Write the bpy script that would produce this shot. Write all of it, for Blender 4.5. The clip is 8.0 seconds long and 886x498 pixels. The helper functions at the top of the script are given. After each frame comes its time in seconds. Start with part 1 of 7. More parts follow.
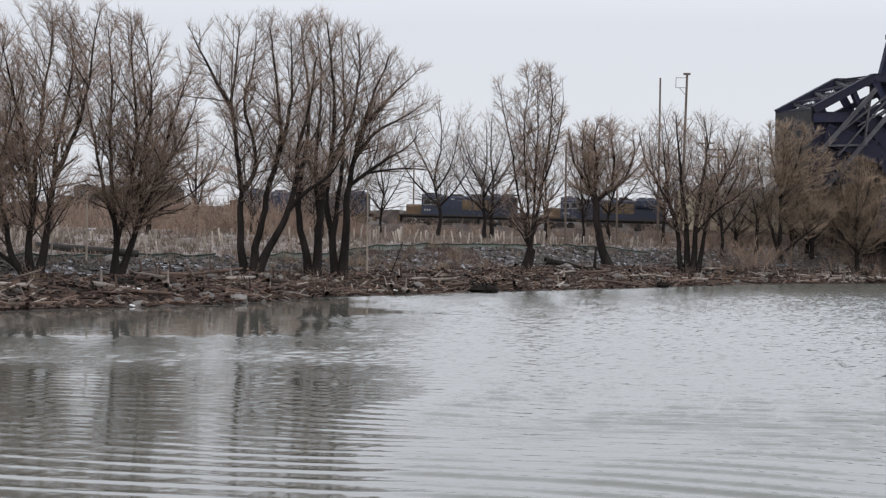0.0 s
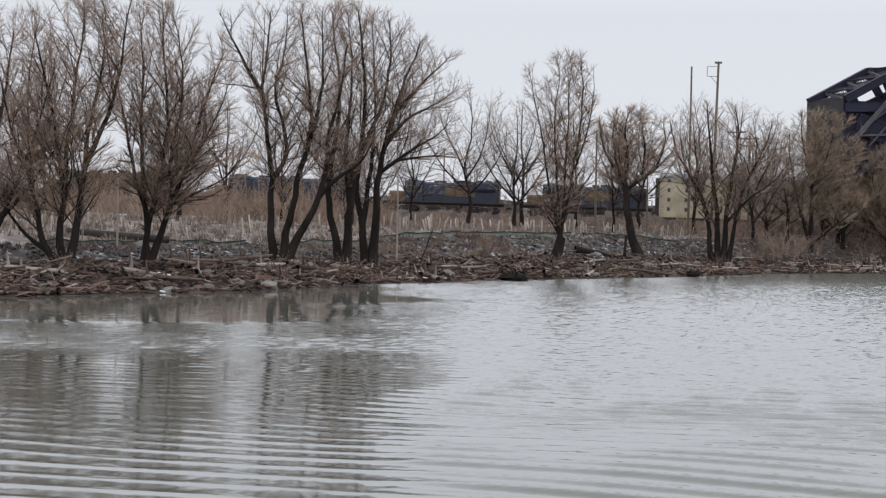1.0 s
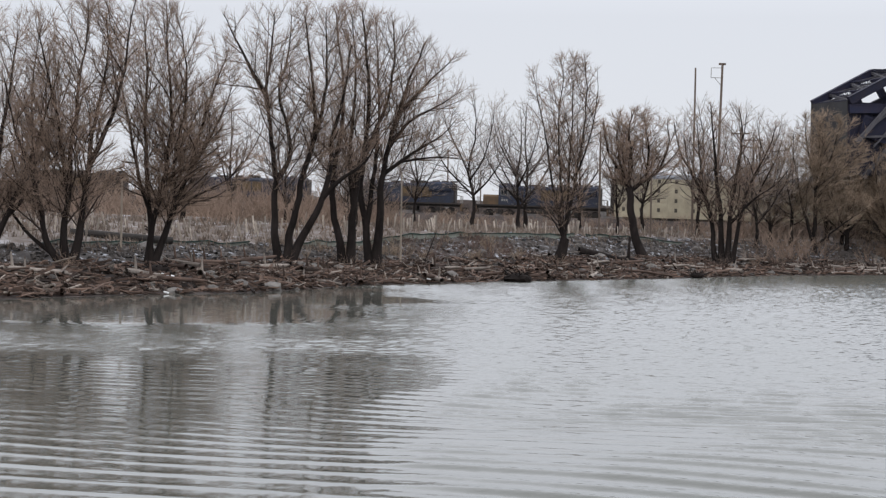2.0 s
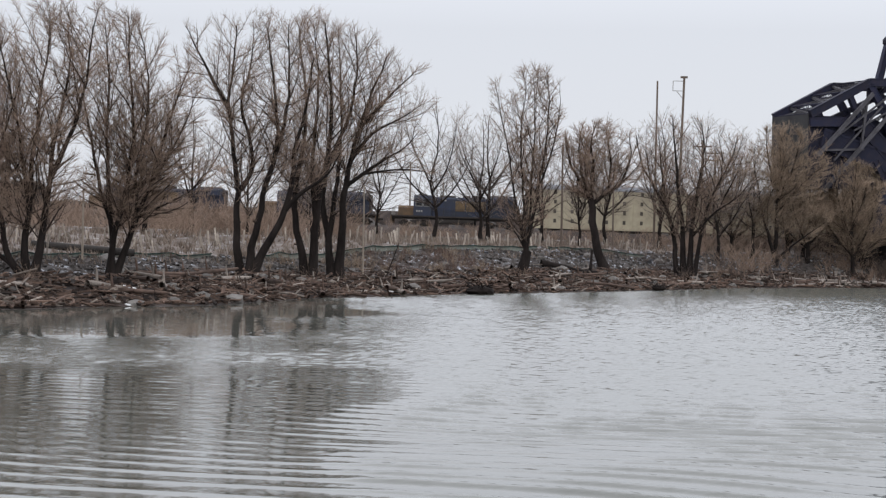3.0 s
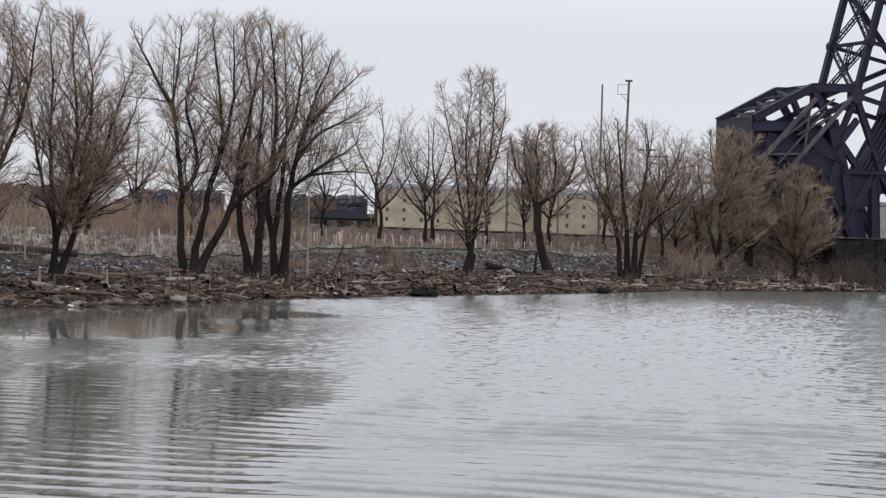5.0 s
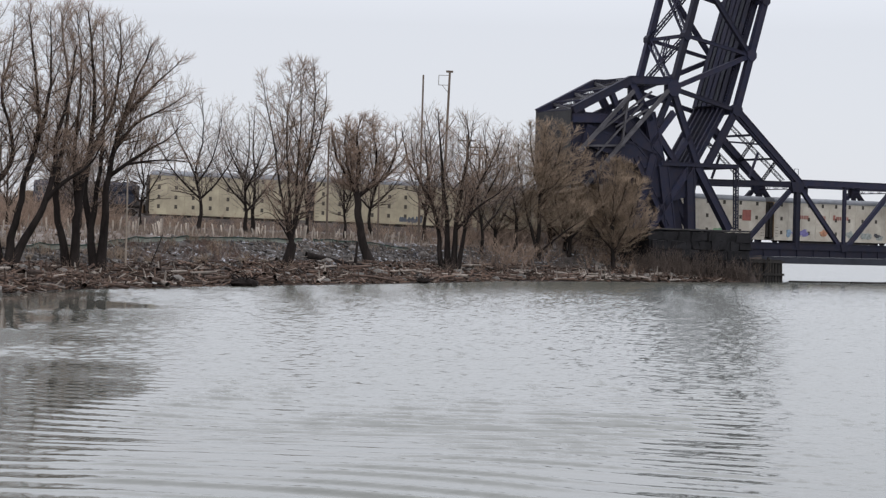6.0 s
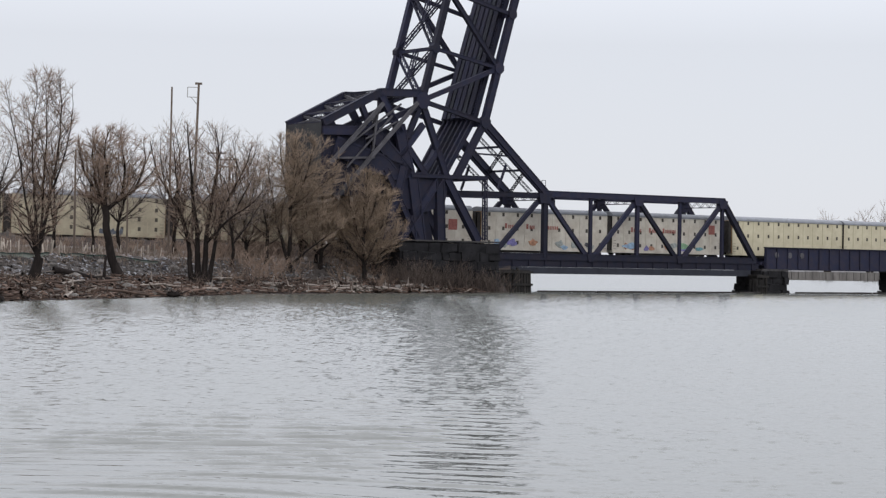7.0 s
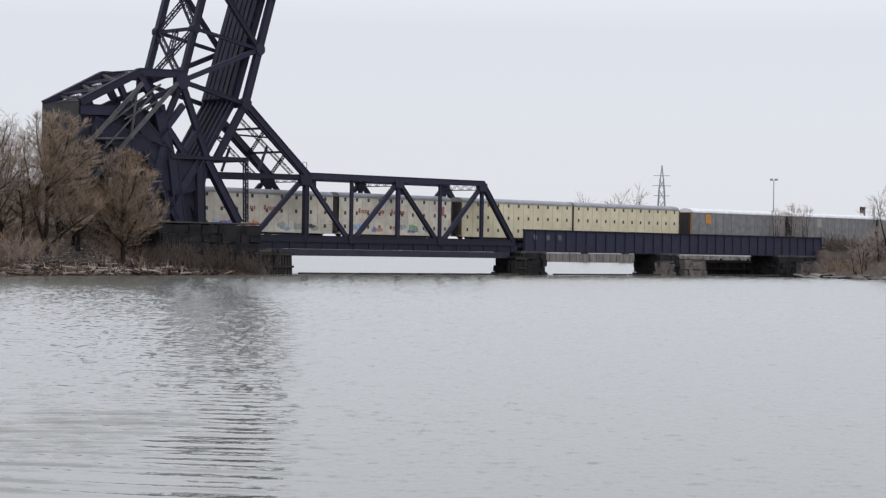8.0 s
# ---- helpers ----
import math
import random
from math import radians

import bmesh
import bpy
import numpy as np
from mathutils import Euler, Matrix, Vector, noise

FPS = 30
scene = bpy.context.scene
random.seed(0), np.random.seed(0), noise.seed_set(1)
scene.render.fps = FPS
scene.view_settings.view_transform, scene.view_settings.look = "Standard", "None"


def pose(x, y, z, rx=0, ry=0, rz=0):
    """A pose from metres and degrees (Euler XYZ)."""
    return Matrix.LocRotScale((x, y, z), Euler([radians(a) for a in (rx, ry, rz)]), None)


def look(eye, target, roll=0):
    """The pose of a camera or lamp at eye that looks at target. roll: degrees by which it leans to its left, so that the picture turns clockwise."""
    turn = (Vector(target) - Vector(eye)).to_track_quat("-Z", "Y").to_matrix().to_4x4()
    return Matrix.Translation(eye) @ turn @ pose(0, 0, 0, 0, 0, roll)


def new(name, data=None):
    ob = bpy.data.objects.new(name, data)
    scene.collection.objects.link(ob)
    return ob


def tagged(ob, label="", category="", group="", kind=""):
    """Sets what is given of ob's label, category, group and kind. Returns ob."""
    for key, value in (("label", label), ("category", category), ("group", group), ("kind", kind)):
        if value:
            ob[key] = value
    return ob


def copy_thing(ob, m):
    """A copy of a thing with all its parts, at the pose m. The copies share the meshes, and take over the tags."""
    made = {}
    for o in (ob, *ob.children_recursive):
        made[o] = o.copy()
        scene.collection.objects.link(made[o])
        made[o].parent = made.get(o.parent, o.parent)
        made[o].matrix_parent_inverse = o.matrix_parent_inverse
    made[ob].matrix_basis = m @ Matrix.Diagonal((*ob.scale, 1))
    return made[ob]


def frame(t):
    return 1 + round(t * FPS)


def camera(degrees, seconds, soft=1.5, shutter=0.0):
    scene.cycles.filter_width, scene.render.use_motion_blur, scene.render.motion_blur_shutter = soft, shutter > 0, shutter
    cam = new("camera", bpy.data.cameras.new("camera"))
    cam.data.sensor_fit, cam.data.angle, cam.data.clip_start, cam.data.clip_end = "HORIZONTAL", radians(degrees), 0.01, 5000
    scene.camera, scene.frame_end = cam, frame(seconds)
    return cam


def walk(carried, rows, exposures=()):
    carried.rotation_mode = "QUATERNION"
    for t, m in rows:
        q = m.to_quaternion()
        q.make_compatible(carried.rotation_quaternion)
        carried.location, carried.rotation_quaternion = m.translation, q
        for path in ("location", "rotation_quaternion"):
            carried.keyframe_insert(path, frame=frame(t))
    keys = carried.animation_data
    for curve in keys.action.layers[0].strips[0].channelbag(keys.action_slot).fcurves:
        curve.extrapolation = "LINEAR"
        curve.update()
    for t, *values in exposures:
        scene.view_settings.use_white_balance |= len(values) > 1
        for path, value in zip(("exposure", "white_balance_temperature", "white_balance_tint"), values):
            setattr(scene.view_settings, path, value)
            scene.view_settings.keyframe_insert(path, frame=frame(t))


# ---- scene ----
cam = camera(25.0, 8.0, soft=1.3)
EYE = 3.7
# seconds, tilt, lean, turn of the panning camera
CAM_ROWS = [
    (0.0, 89.959, -0.651, 18.997),
    (0.5, 89.739, -0.759, 20.093),
    (0.7, 89.512, -0.840, 20.093),
    (1.0, 89.595, -0.961, 19.854),
    (1.2, 89.632, -0.961, 19.805),
    (2.3, 89.624, -1.014, 19.996),
    (2.5, 89.613, -1.014, 19.802),
    (2.7, 89.532, -1.014, 19.608),
    (3.0, 90.003, -1.065, 18.883),
    (3.2, 90.408, -1.120, 18.672),
    (3.5, 90.602, -1.211, 18.529),
    (4.0, 90.204, -1.301, 17.955),
    (4.2, 90.163, -1.301, 17.874),
    (5.3, 89.990, -1.320, 16.408),
    (5.5, 89.896, -1.320, 15.420),
    (6.0, 89.931, -1.447, 12.159),
    (6.5, 90.117, -1.078, 8.737),
    (7.0, 90.428, -0.944, 5.035),
    (7.5, 90.021, -0.761, 1.450),
    (8.0, 90.023, -0.950, -1.808),
]
walk(cam, [(t, pose(0, 0, EYE, rx, ry, rz)) for t, rx, ry, rz in CAM_ROWS])

# ---- light ----
world = bpy.data.worlds.new("sky")
scene.world = world
world.use_nodes = True
wn = world.node_tree.nodes
wl = world.node_tree.links
sky = wn.new("ShaderNodeTexSky")
sky.sky_type = "NISHITA"
sky.sun_disc = False
sky.sun_elevation = radians(38)
sky.sun_rotation = radians(200)
sky_gain = wn.new("ShaderNodeVectorMath")
sky_gain.operation = "SCALE"
sky_gain.inputs["Scale"].default_value = 0.09
cloud = wn.new("ShaderNodeMixRGB")
cloud.inputs["Fac"].default_value = 0.9
cloud.inputs["Color2"].default_value = (0.765, 0.785, 0.85, 1)
wl.new(sky.outputs["Color"], sky_gain.inputs[0])
wl.new(sky_gain.outputs["Vector"], cloud.inputs["Color1"])
# an overcast sky is brighter overhead than at the horizon
sky_way = wn.new("ShaderNodeTexCoord")
sky_sep = wn.new("ShaderNodeSeparateXYZ")
wl.new(sky_way.outputs["Generated"], sky_sep.inputs[0])
sky_up = wn.new("ShaderNodeMapRange")
sky_up.inputs["From Min"].default_value, sky_up.inputs["From Max"].default_value = 0.11, 0.34
sky_up.inputs["To Min"].default_value, sky_up.inputs["To Max"].default_value = 1.0, 2.05
wl.new(sky_sep.outputs["Z"], sky_up.inputs["Value"])
sky_mul = wn.new("ShaderNodeVectorMath")
sky_mul.operation = "SCALE"
wl.new(cloud.outputs["Color"], sky_mul.inputs[0])
wl.new(sky_up.outputs["Result"], sky_mul.inputs["Scale"])
wl.new(sky_mul.outputs["Vector"], wn["Background"].inputs["Color"])
wn["Background"].inputs["Strength"].default_value = 1.0
sun = new("sun", bpy.data.lights.new("sun", "SUN"))
sun.data.energy = 0.4
sun.data.angle = radians(25)
sun.data.color = (1.0, 0.97, 0.92)
sun.matrix_world = look((0, 0, 0), (-0.25, 0.75, -0.62))


# ---- materials ----
def mat(name, color, rough=0.8, metal=0.0, var=0.25, scale=2.0, bump=0.0, bump_scale=30.0, color2=None, stretch=(1, 1, 1), spec=0.3, island=0.0, obj_rand=0.0):
    m = bpy.data.materials.new(name)
    m.use_nodes = True
    n, l = m.node_tree.nodes, m.node_tree.links
    b = n["Principled BSDF"]
    b.inputs["Roughness"].default_value = rough
    b.inputs["Metallic"].default_value = metal
    b.inputs["Specular IOR Level"].default_value = spec
    tc = n.new("ShaderNodeTexCoord")
    mp = n.new("ShaderNodeMapping")
    mp.inputs["Scale"].default_value = stretch
    l.new(tc.outputs["Object"], mp.inputs["Vector"])
    big = n.new("ShaderNodeTexNoise")
    big.inputs["Scale"].default_value = scale
    big.inputs["Detail"].default_value = 8
    big.inputs["Roughness"].default_value = 0.65
    l.new(mp.outputs["Vector"], big.inputs["Vector"])
    ramp = n.new("ShaderNodeValToRGB")
    c2 = color2 or tuple(c * (1 - var) for c in color)
    c1 = color if color2 else tuple(min(1, c * (1 + var)) for c in color)
    ramp.color_ramp.elements[0].position, ramp.color_ramp.elements[0].color = 0.35, (*c2, 1)
    ramp.color_ramp.elements[1].position, ramp.color_ramp.elements[1].color = 0.65, (*c1, 1)
    l.new(big.outputs["Fac"], ramp.inputs["Fac"])
    out = ramp.outputs["Color"]
    if island or obj_rand:
        if island:
            src = n.new("ShaderNodeNewGeometry").outputs["Random Per Island"]
        else:
            src = n.new("ShaderNodeObjectInfo").outputs["Random"]
        amount = island or obj_rand
        rng = n.new("ShaderNodeMapRange")
        rng.inputs["To Min"].default_value, rng.inputs["To Max"].default_value = 1 - amount, 1 + amount
        l.new(src, rng.inputs["Value"])
        hsv = n.new("ShaderNodeHueSaturation")
        l.new(rng.outputs["Result"], hsv.inputs["Value"])
        l.new(out, hsv.inputs["Color"])
        out = hsv.outputs["Color"]
    l.new(out, b.inputs["Base Color"])
    if bump:
        fine = n.new("ShaderNodeTexNoise")
        fine.inputs["Scale"].default_value = bump_scale
        fine.inputs["Detail"].default_value = 5
        l.new(mp.outputs["Vector"], fine.inputs["Vector"])
        bp = n.new("ShaderNodeBump")
        bp.inputs["Strength"].default_value = bump
        bp.inputs["Distance"].default_value = 0.05
        l.new(fine.outputs["Fac"], bp.inputs["Height"])
        l.new(bp.outputs["Normal"], b.inputs["Normal"])
    return m


# bridge steel; the extra blue in its colour stands for distance haze
M_STEEL = mat("weathered_black_steel", (0.0105, 0.013, 0.032), 0.75, color2=(0.02, 0.017, 0.029), scale=1.1, bump=0.6, bump_scale=7, obj_rand=0.35)
M_STEEL_BLUE = mat("faded_blue_grey_steel", (0.03, 0.033, 0.045), 0.75, color2=(0.016, 0.017, 0.024), scale=0.5, bump=0.2, bump_scale=8)
M_STEEL_GREY = mat("weathered_grey_steel", (0.1, 0.096, 0.106), 0.75, color2=(0.05, 0.047, 0.052), scale=0.6, bump=0.2, bump_scale=8)
# mottled pier concrete, darkened to near black to hold the bridge's shade
M_CONCRETE = mat("shaded_stained_concrete", (0.015, 0.0138, 0.0155), 0.9, color2=(0.0045, 0.0044, 0.0052), scale=1.1, bump=0.5, bump_scale=5)
M_CWT = mat("grey_counterweight_plate", (0.04, 0.04, 0.042), 0.8, color2=(0.028, 0.027, 0.028), scale=0.4, bump=0.2, bump_scale=5)
M_BARK = mat("dark_bark", (0.02, 0.016, 0.0145), 0.95, var=0.4, scale=1.5, bump=0.5, bump_scale=12, stretch=(1, 1, 0.3), spec=0.1)
M_BRANCH = mat("brown_grey_branch_bark", (0.05, 0.038, 0.032), 0.95, var=0.35, scale=0.8, spec=0.1)
M_TWIG = mat("brown_twigs", (0.275, 0.2, 0.153), 0.95, var=0.25, scale=0.4, spec=0.1)
M_TWIG_WARM = mat("russet_twigs", (0.31, 0.234, 0.17), 0.95, var=0.3, scale=0.5, spec=0.1)
# dark twig colour paints shade beneath the bridge brush; also serves far-bank brush
M_TWIG_DARK = mat("dark_brown_and_shade_twigs", (0.11, 0.086, 0.073), 0.95, var=0.25, scale=0.5, spec=0.1)
M_BRAMBLE = mat("bramble_stems", (0.13, 0.085, 0.068), 0.95, var=0.3, scale=0.6, spec=0.1)
# twigs of farther trees, paler and greyer: distance haze put into the colour
M_TWIG_GREY = mat("haze_greyed_twigs", (0.33, 0.275, 0.24), 0.95, var=0.2, scale=0.4, spec=0.1)
M_MUD = mat("wet_litter_mud", (0.07, 0.05, 0.042), 0.85, color2=(0.024, 0.019, 0.017), scale=1.3, bump=0.8, bump_scale=4)
M_GRASS = mat("winter_grass", (0.2, 0.165, 0.14), 0.95, color2=(0.085, 0.066, 0.056), scale=0.35, bump=0.8, bump_scale=7)
M_BRUSHLAND = mat("dead_weed_bank", (0.085, 0.065, 0.056), 0.95, color2=(0.035, 0.027, 0.023), scale=0.8, bump=0.8, bump_scale=6)
M_BALLAST = mat("ballast_stone", (0.2, 0.185, 0.17), 0.95, color2=(0.1, 0.09, 0.085), scale=3.0, bump=0.8, bump_scale=10)


def dust_with_snow(m, scale, low, high, color, stretch=(1, 1, 1)):
    """Patches of thin old snow over a ground material."""
    n, l = m.node_tree.nodes, m.node_tree.links
    b = n["Principled BSDF"]
    old = b.inputs["Base Color"].links[0].from_socket
    tc = n.new("ShaderNodeTexCoord")
    mp = n.new("ShaderNodeMapping")
    mp.inputs["Scale"].default_value = stretch
    l.new(tc.outputs["Object"], mp.inputs["Vector"])
    t = n.new("ShaderNodeTexNoise")
    t.inputs["Scale"].default_value = scale
    t.inputs["Detail"].default_value = 9
    t.inputs["Roughness"].default_value = 0.75
    l.new(mp.outputs["Vector"], t.inputs["Vector"])
    r = n.new("ShaderNodeMapRange")
    r.inputs["From Min"].default_value, r.inputs["From Max"].default_value = low, high
    l.new(t.outputs["Fac"], r.inputs["Value"])
    mix = n.new("ShaderNodeMixRGB")
    mix.inputs["Color2"].default_value = (*color, 1)
    l.new(r.outputs["Result"], mix.inputs["Fac"])
    l.new(old, mix.inputs["Color1"])
    l.new(mix.outputs["Color"], b.inputs["Base Color"])
    return m


M_BANK = dust_with_snow(mat("snowy_bank", (0.075, 0.063, 0.056), 0.9, color2=(0.035, 0.029, 0.026), scale=0.9, bump=0.8, bump_scale=5), 1.1, 0.545, 0.62, (0.48, 0.49, 0.52))
dust_with_snow(M_GRASS, 0.35, 0.525, 0.67, (0.42, 0.41, 0.41), (1.6, 0.5, 1))


def water_material():
    m = bpy.data.materials.new("river_water")
    m.use_nodes = True
    n, l = m.node_tree.nodes, m.node_tree.links
    b = n["Principled BSDF"]
    b.inputs["Base Color"].default_value = (0.105, 0.106, 0.09, 1)
    b.inputs["IOR"].default_value = 1.33
    tc = n.new("ShaderNodeTexCoord")
    calm = n.new("ShaderNodeAttribute")
    calm.attribute_name = "calm"
    rough = n.new("ShaderNodeMapRange")
    rough.inputs["To Min"].default_value, rough.inputs["To Max"].default_value = 0.14, 0.05
    l.new(calm.outputs["Fac"], rough.inputs["Value"])
    l.new(rough.outputs["Result"], b.inputs["Roughness"])
    # wavelets of three sizes; normals tilted towards the camera so they mirror brighter sky
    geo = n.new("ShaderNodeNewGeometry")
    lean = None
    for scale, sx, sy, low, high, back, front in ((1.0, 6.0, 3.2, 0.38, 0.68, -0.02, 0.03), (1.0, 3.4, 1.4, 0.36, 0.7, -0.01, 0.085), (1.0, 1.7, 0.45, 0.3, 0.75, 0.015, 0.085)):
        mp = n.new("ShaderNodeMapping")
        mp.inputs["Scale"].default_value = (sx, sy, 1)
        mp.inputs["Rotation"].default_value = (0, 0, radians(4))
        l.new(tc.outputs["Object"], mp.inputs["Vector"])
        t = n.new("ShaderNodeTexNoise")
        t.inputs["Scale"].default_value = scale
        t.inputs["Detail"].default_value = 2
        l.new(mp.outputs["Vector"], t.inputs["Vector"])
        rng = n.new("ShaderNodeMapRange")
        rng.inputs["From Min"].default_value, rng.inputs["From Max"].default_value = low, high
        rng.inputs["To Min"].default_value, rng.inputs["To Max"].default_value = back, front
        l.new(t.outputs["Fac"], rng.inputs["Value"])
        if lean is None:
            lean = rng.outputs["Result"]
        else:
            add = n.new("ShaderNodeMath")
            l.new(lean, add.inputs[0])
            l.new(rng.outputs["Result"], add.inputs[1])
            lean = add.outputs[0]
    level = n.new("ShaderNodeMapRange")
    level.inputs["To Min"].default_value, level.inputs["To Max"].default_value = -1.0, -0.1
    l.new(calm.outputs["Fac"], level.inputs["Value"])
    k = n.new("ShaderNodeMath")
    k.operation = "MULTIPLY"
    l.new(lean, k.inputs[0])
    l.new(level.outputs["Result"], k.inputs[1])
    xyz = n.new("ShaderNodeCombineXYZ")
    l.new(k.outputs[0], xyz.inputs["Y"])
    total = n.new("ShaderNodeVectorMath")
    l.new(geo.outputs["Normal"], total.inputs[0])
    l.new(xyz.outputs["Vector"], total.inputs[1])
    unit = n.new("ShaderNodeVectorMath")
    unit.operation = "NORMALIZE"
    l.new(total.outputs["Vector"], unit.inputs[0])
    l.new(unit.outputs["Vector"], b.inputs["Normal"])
    return m


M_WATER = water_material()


# ---- mesh helpers ----
def obj(name, bm_or_mesh, material, parent=None, label=""):
    if isinstance(bm_or_mesh, bmesh.types.BMesh):
        me = bpy.data.meshes.new(name)
        bm_or_mesh.to_mesh(me)
        bm_or_mesh.free()
    else:
        me = bm_or_mesh
    me.materials.append(material)
    ob = new(name, me)
    if parent is not None:
        ob.parent = parent
    if label:
        ob["label"] = label
    return ob


part = obj


def from_arrays(name, verts, faces, smooth=False):
    me = bpy.data.meshes.new(name)
    me.from_pydata(verts, [], faces)
    if smooth:
        me.polygons.foreach_set("use_smooth", [True] * len(me.polygons))
    me.update()
    return me


def box(bm, x0, x1, y0, y1, z0, z1, m=None):
    vs = [bm.verts.new((x, y, z)) for x in (x0, x1) for y in (y0, y1) for z in (z0, z1)]
    if m is not None:
        for v in vs:
            v.co = m @ v.co
    for f in ((0, 1, 3, 2), (4, 6, 7, 5), (0, 4, 5, 1), (2, 3, 7, 6), (0, 2, 6, 4), (1, 5, 7, 3)):
        bm.faces.new([vs[i] for i in f])
    return vs


def beam(bm, a, b, w, h, side=None):
    """A straight box beam from a to b, w across (along side) and h deep."""
    a, b = Vector(a), Vector(b)
    d = (b - a).normalized()
    s = Vector(side) if side is not None else d.cross(Vector((0, 0, 1)))
    if s.length < 1e-4:
        s = Vector((1, 0, 0))
    s = (s - d * s.dot(d)).normalized()
    n = d.cross(s)
    vs = []
    for p in (a, b):
        for i, j in ((-1, -1), (1, -1), (1, 1), (-1, 1)):
            vs.append(bm.verts.new(p + s * (i * w / 2) + n * (j * h / 2)))
    for f in ((3, 2, 1, 0), (4, 5, 6, 7), (0, 1, 5, 4), (1, 2, 6, 5), (2, 3, 7, 6), (3, 0, 4, 7)):
        bm.faces.new([vs[i] for i in f])


def smoothstep(a, b, x):
    t = max(0.0, min(1.0, (x - a) / (b - a)))
    return t * t * (3 - 2 * t)


# ---- track line ----
def track_xy(x):
    """Across-river coordinate y of the railway at x."""
    base = 271.4 + 0.21 * (x + 45.0)
    s = max(0.0, x + 45.0)
    k = 45.0
    bend = 0.7225 * (s * s / (2 * k) if s < k else s - k / 2)
    return base + bend


def rail_z(x):
    return 5.35 + 0.017 * max(0.0, min(-15.0 - x, 140.0))


TRACK = [(x, track_xy(x)) for x in np.arange(-330.0, 260.0, 1.0)]
TRACK_S = [0.0]
for (ax, ay), (bx, by) in zip(TRACK, TRACK[1:]):
    TRACK_S.append(TRACK_S[-1] + math.hypot(bx - ax, by - ay))


def track_at(s):
    i = int(np.clip(np.searchsorted(TRACK_S, s) - 1, 0, len(TRACK) - 2))
    k = (s - TRACK_S[i]) / (TRACK_S[i + 1] - TRACK_S[i])
    x = TRACK[i][0] + k * (TRACK[i + 1][0] - TRACK[i][0])
    y = TRACK[i][1] + k * (TRACK[i + 1][1] - TRACK[i][1])
    return Vector((x, y, rail_z(x)))


def s_of_x(x):
    return float(np.interp(x, [p[0] for p in TRACK], TRACK_S))


# ---- land ----
SHORE = [(-75, -160), (-62, 40), (-57.2, 93), (-55.6, 103), (-52.8, 112), (-55.0, 132), (-53.9, 145), (-51.6, 160), (-47.9, 173), (-43.2, 198), (-40.5, 218), (-36.0, 228), (-30.5, 239), (-24.5, 247), (-18.5, 258), (-14.8, 266), (-15.5, 273), (-13, 290), (-14, 300), (-40, 345), (-110, 420), (-420, 560)]


def shore_dist(x, y):
    """Distance inland from the waterline of the near bank (minus: over water)."""
    best, sign = 1e9, 1
    for (ax, ay), (bx, by) in zip(SHORE, SHORE[1:]):
        dx, dy = bx - ax, by - ay
        t = max(0, min(1, ((x - ax) * dx + (y - ay) * dy) / (dx * dx + dy * dy)))
        px, py = ax + t * dx, ay + t * dy
        d = math.hypot(x - px, y - py)
        if d < best:
            best, sign = d, 1 if dx * (y - py) - dy * (x - px) > 0 else -1
    return best * sign


BANK = [(-30, -2.5), (-4, -0.8), (0, 0), (3, 0.4), (7, 1.3), (10, 2.0), (13, 3.0), (15.5, 3.9), (22, 4.3), (30, 4.7), (45, 5.2), (200, 5.5)]
# downstream of the bend the slope's top is lower and the grass rises behind it
BANK_LOW = [(-30, -2.5), (-4, -0.8), (0, 0), (3, 0.4), (7, 1.2), (10, 1.6), (13, 2.2), (15.5, 2.7), (22, 3.6), (30, 4.5), (45, 5.3), (200, 5.5)]
BANK_S, BANK_Z = [p[0] for p in BANK], [p[1] for p in BANK]
LOW_S, LOW_Z = [p[0] for p in BANK_LOW], [p[1] for p in BANK_LOW]


def land_base(x, y):
    s = shore_dist(x, y)
    low = smoothstep(174, 157, y)
    z = float(np.interp(s, BANK_S, BANK_Z)) * (1 - low) + float(np.interp(s, LOW_S, LOW_Z)) * low
    if s > 0 and x < -14:
        bed = rail_z(x) - 0.62
        off = y - track_xy(x)
        dt = abs(off) * (0.97 if x < -45 else 0.75)
        fill = bed - max(0, dt - 3.4) * 0.5
        if off < 0:
            fill += (1.4 + 1.0 * smoothstep(-104, -116, x)) * smoothstep(2.9, 4.6, dt) * smoothstep(10, 5.6, dt) * smoothstep(-34, -48, x)
        if off > 0:
            fill += 3.5 * smoothstep(3.0, 4.6, dt) * smoothstep(16, 8, dt) * smoothstep(-34, -48, x)
        if fill > z:
            z = fill
        elif dt < 9:
            z += (min(z, bed) - z) * smoothstep(9, 4, dt)
    return z, s


def land_z(x, y):
    z, s = land_base(x, y)
    if z > -0.3:
        k = 0.12 + 0.1 * smoothstep(3, 8, s) - 0.12 * smoothstep(16, 20, s)
        dt = abs(y - track_xy(x))
        k *= smoothstep(3.5, 7, dt)
        z += k * noise.noise((x * 0.35, y * 0.35, 0)) + 0.8 * k * noise.noise((x * 1.1, y * 1.1, 3))
    return z


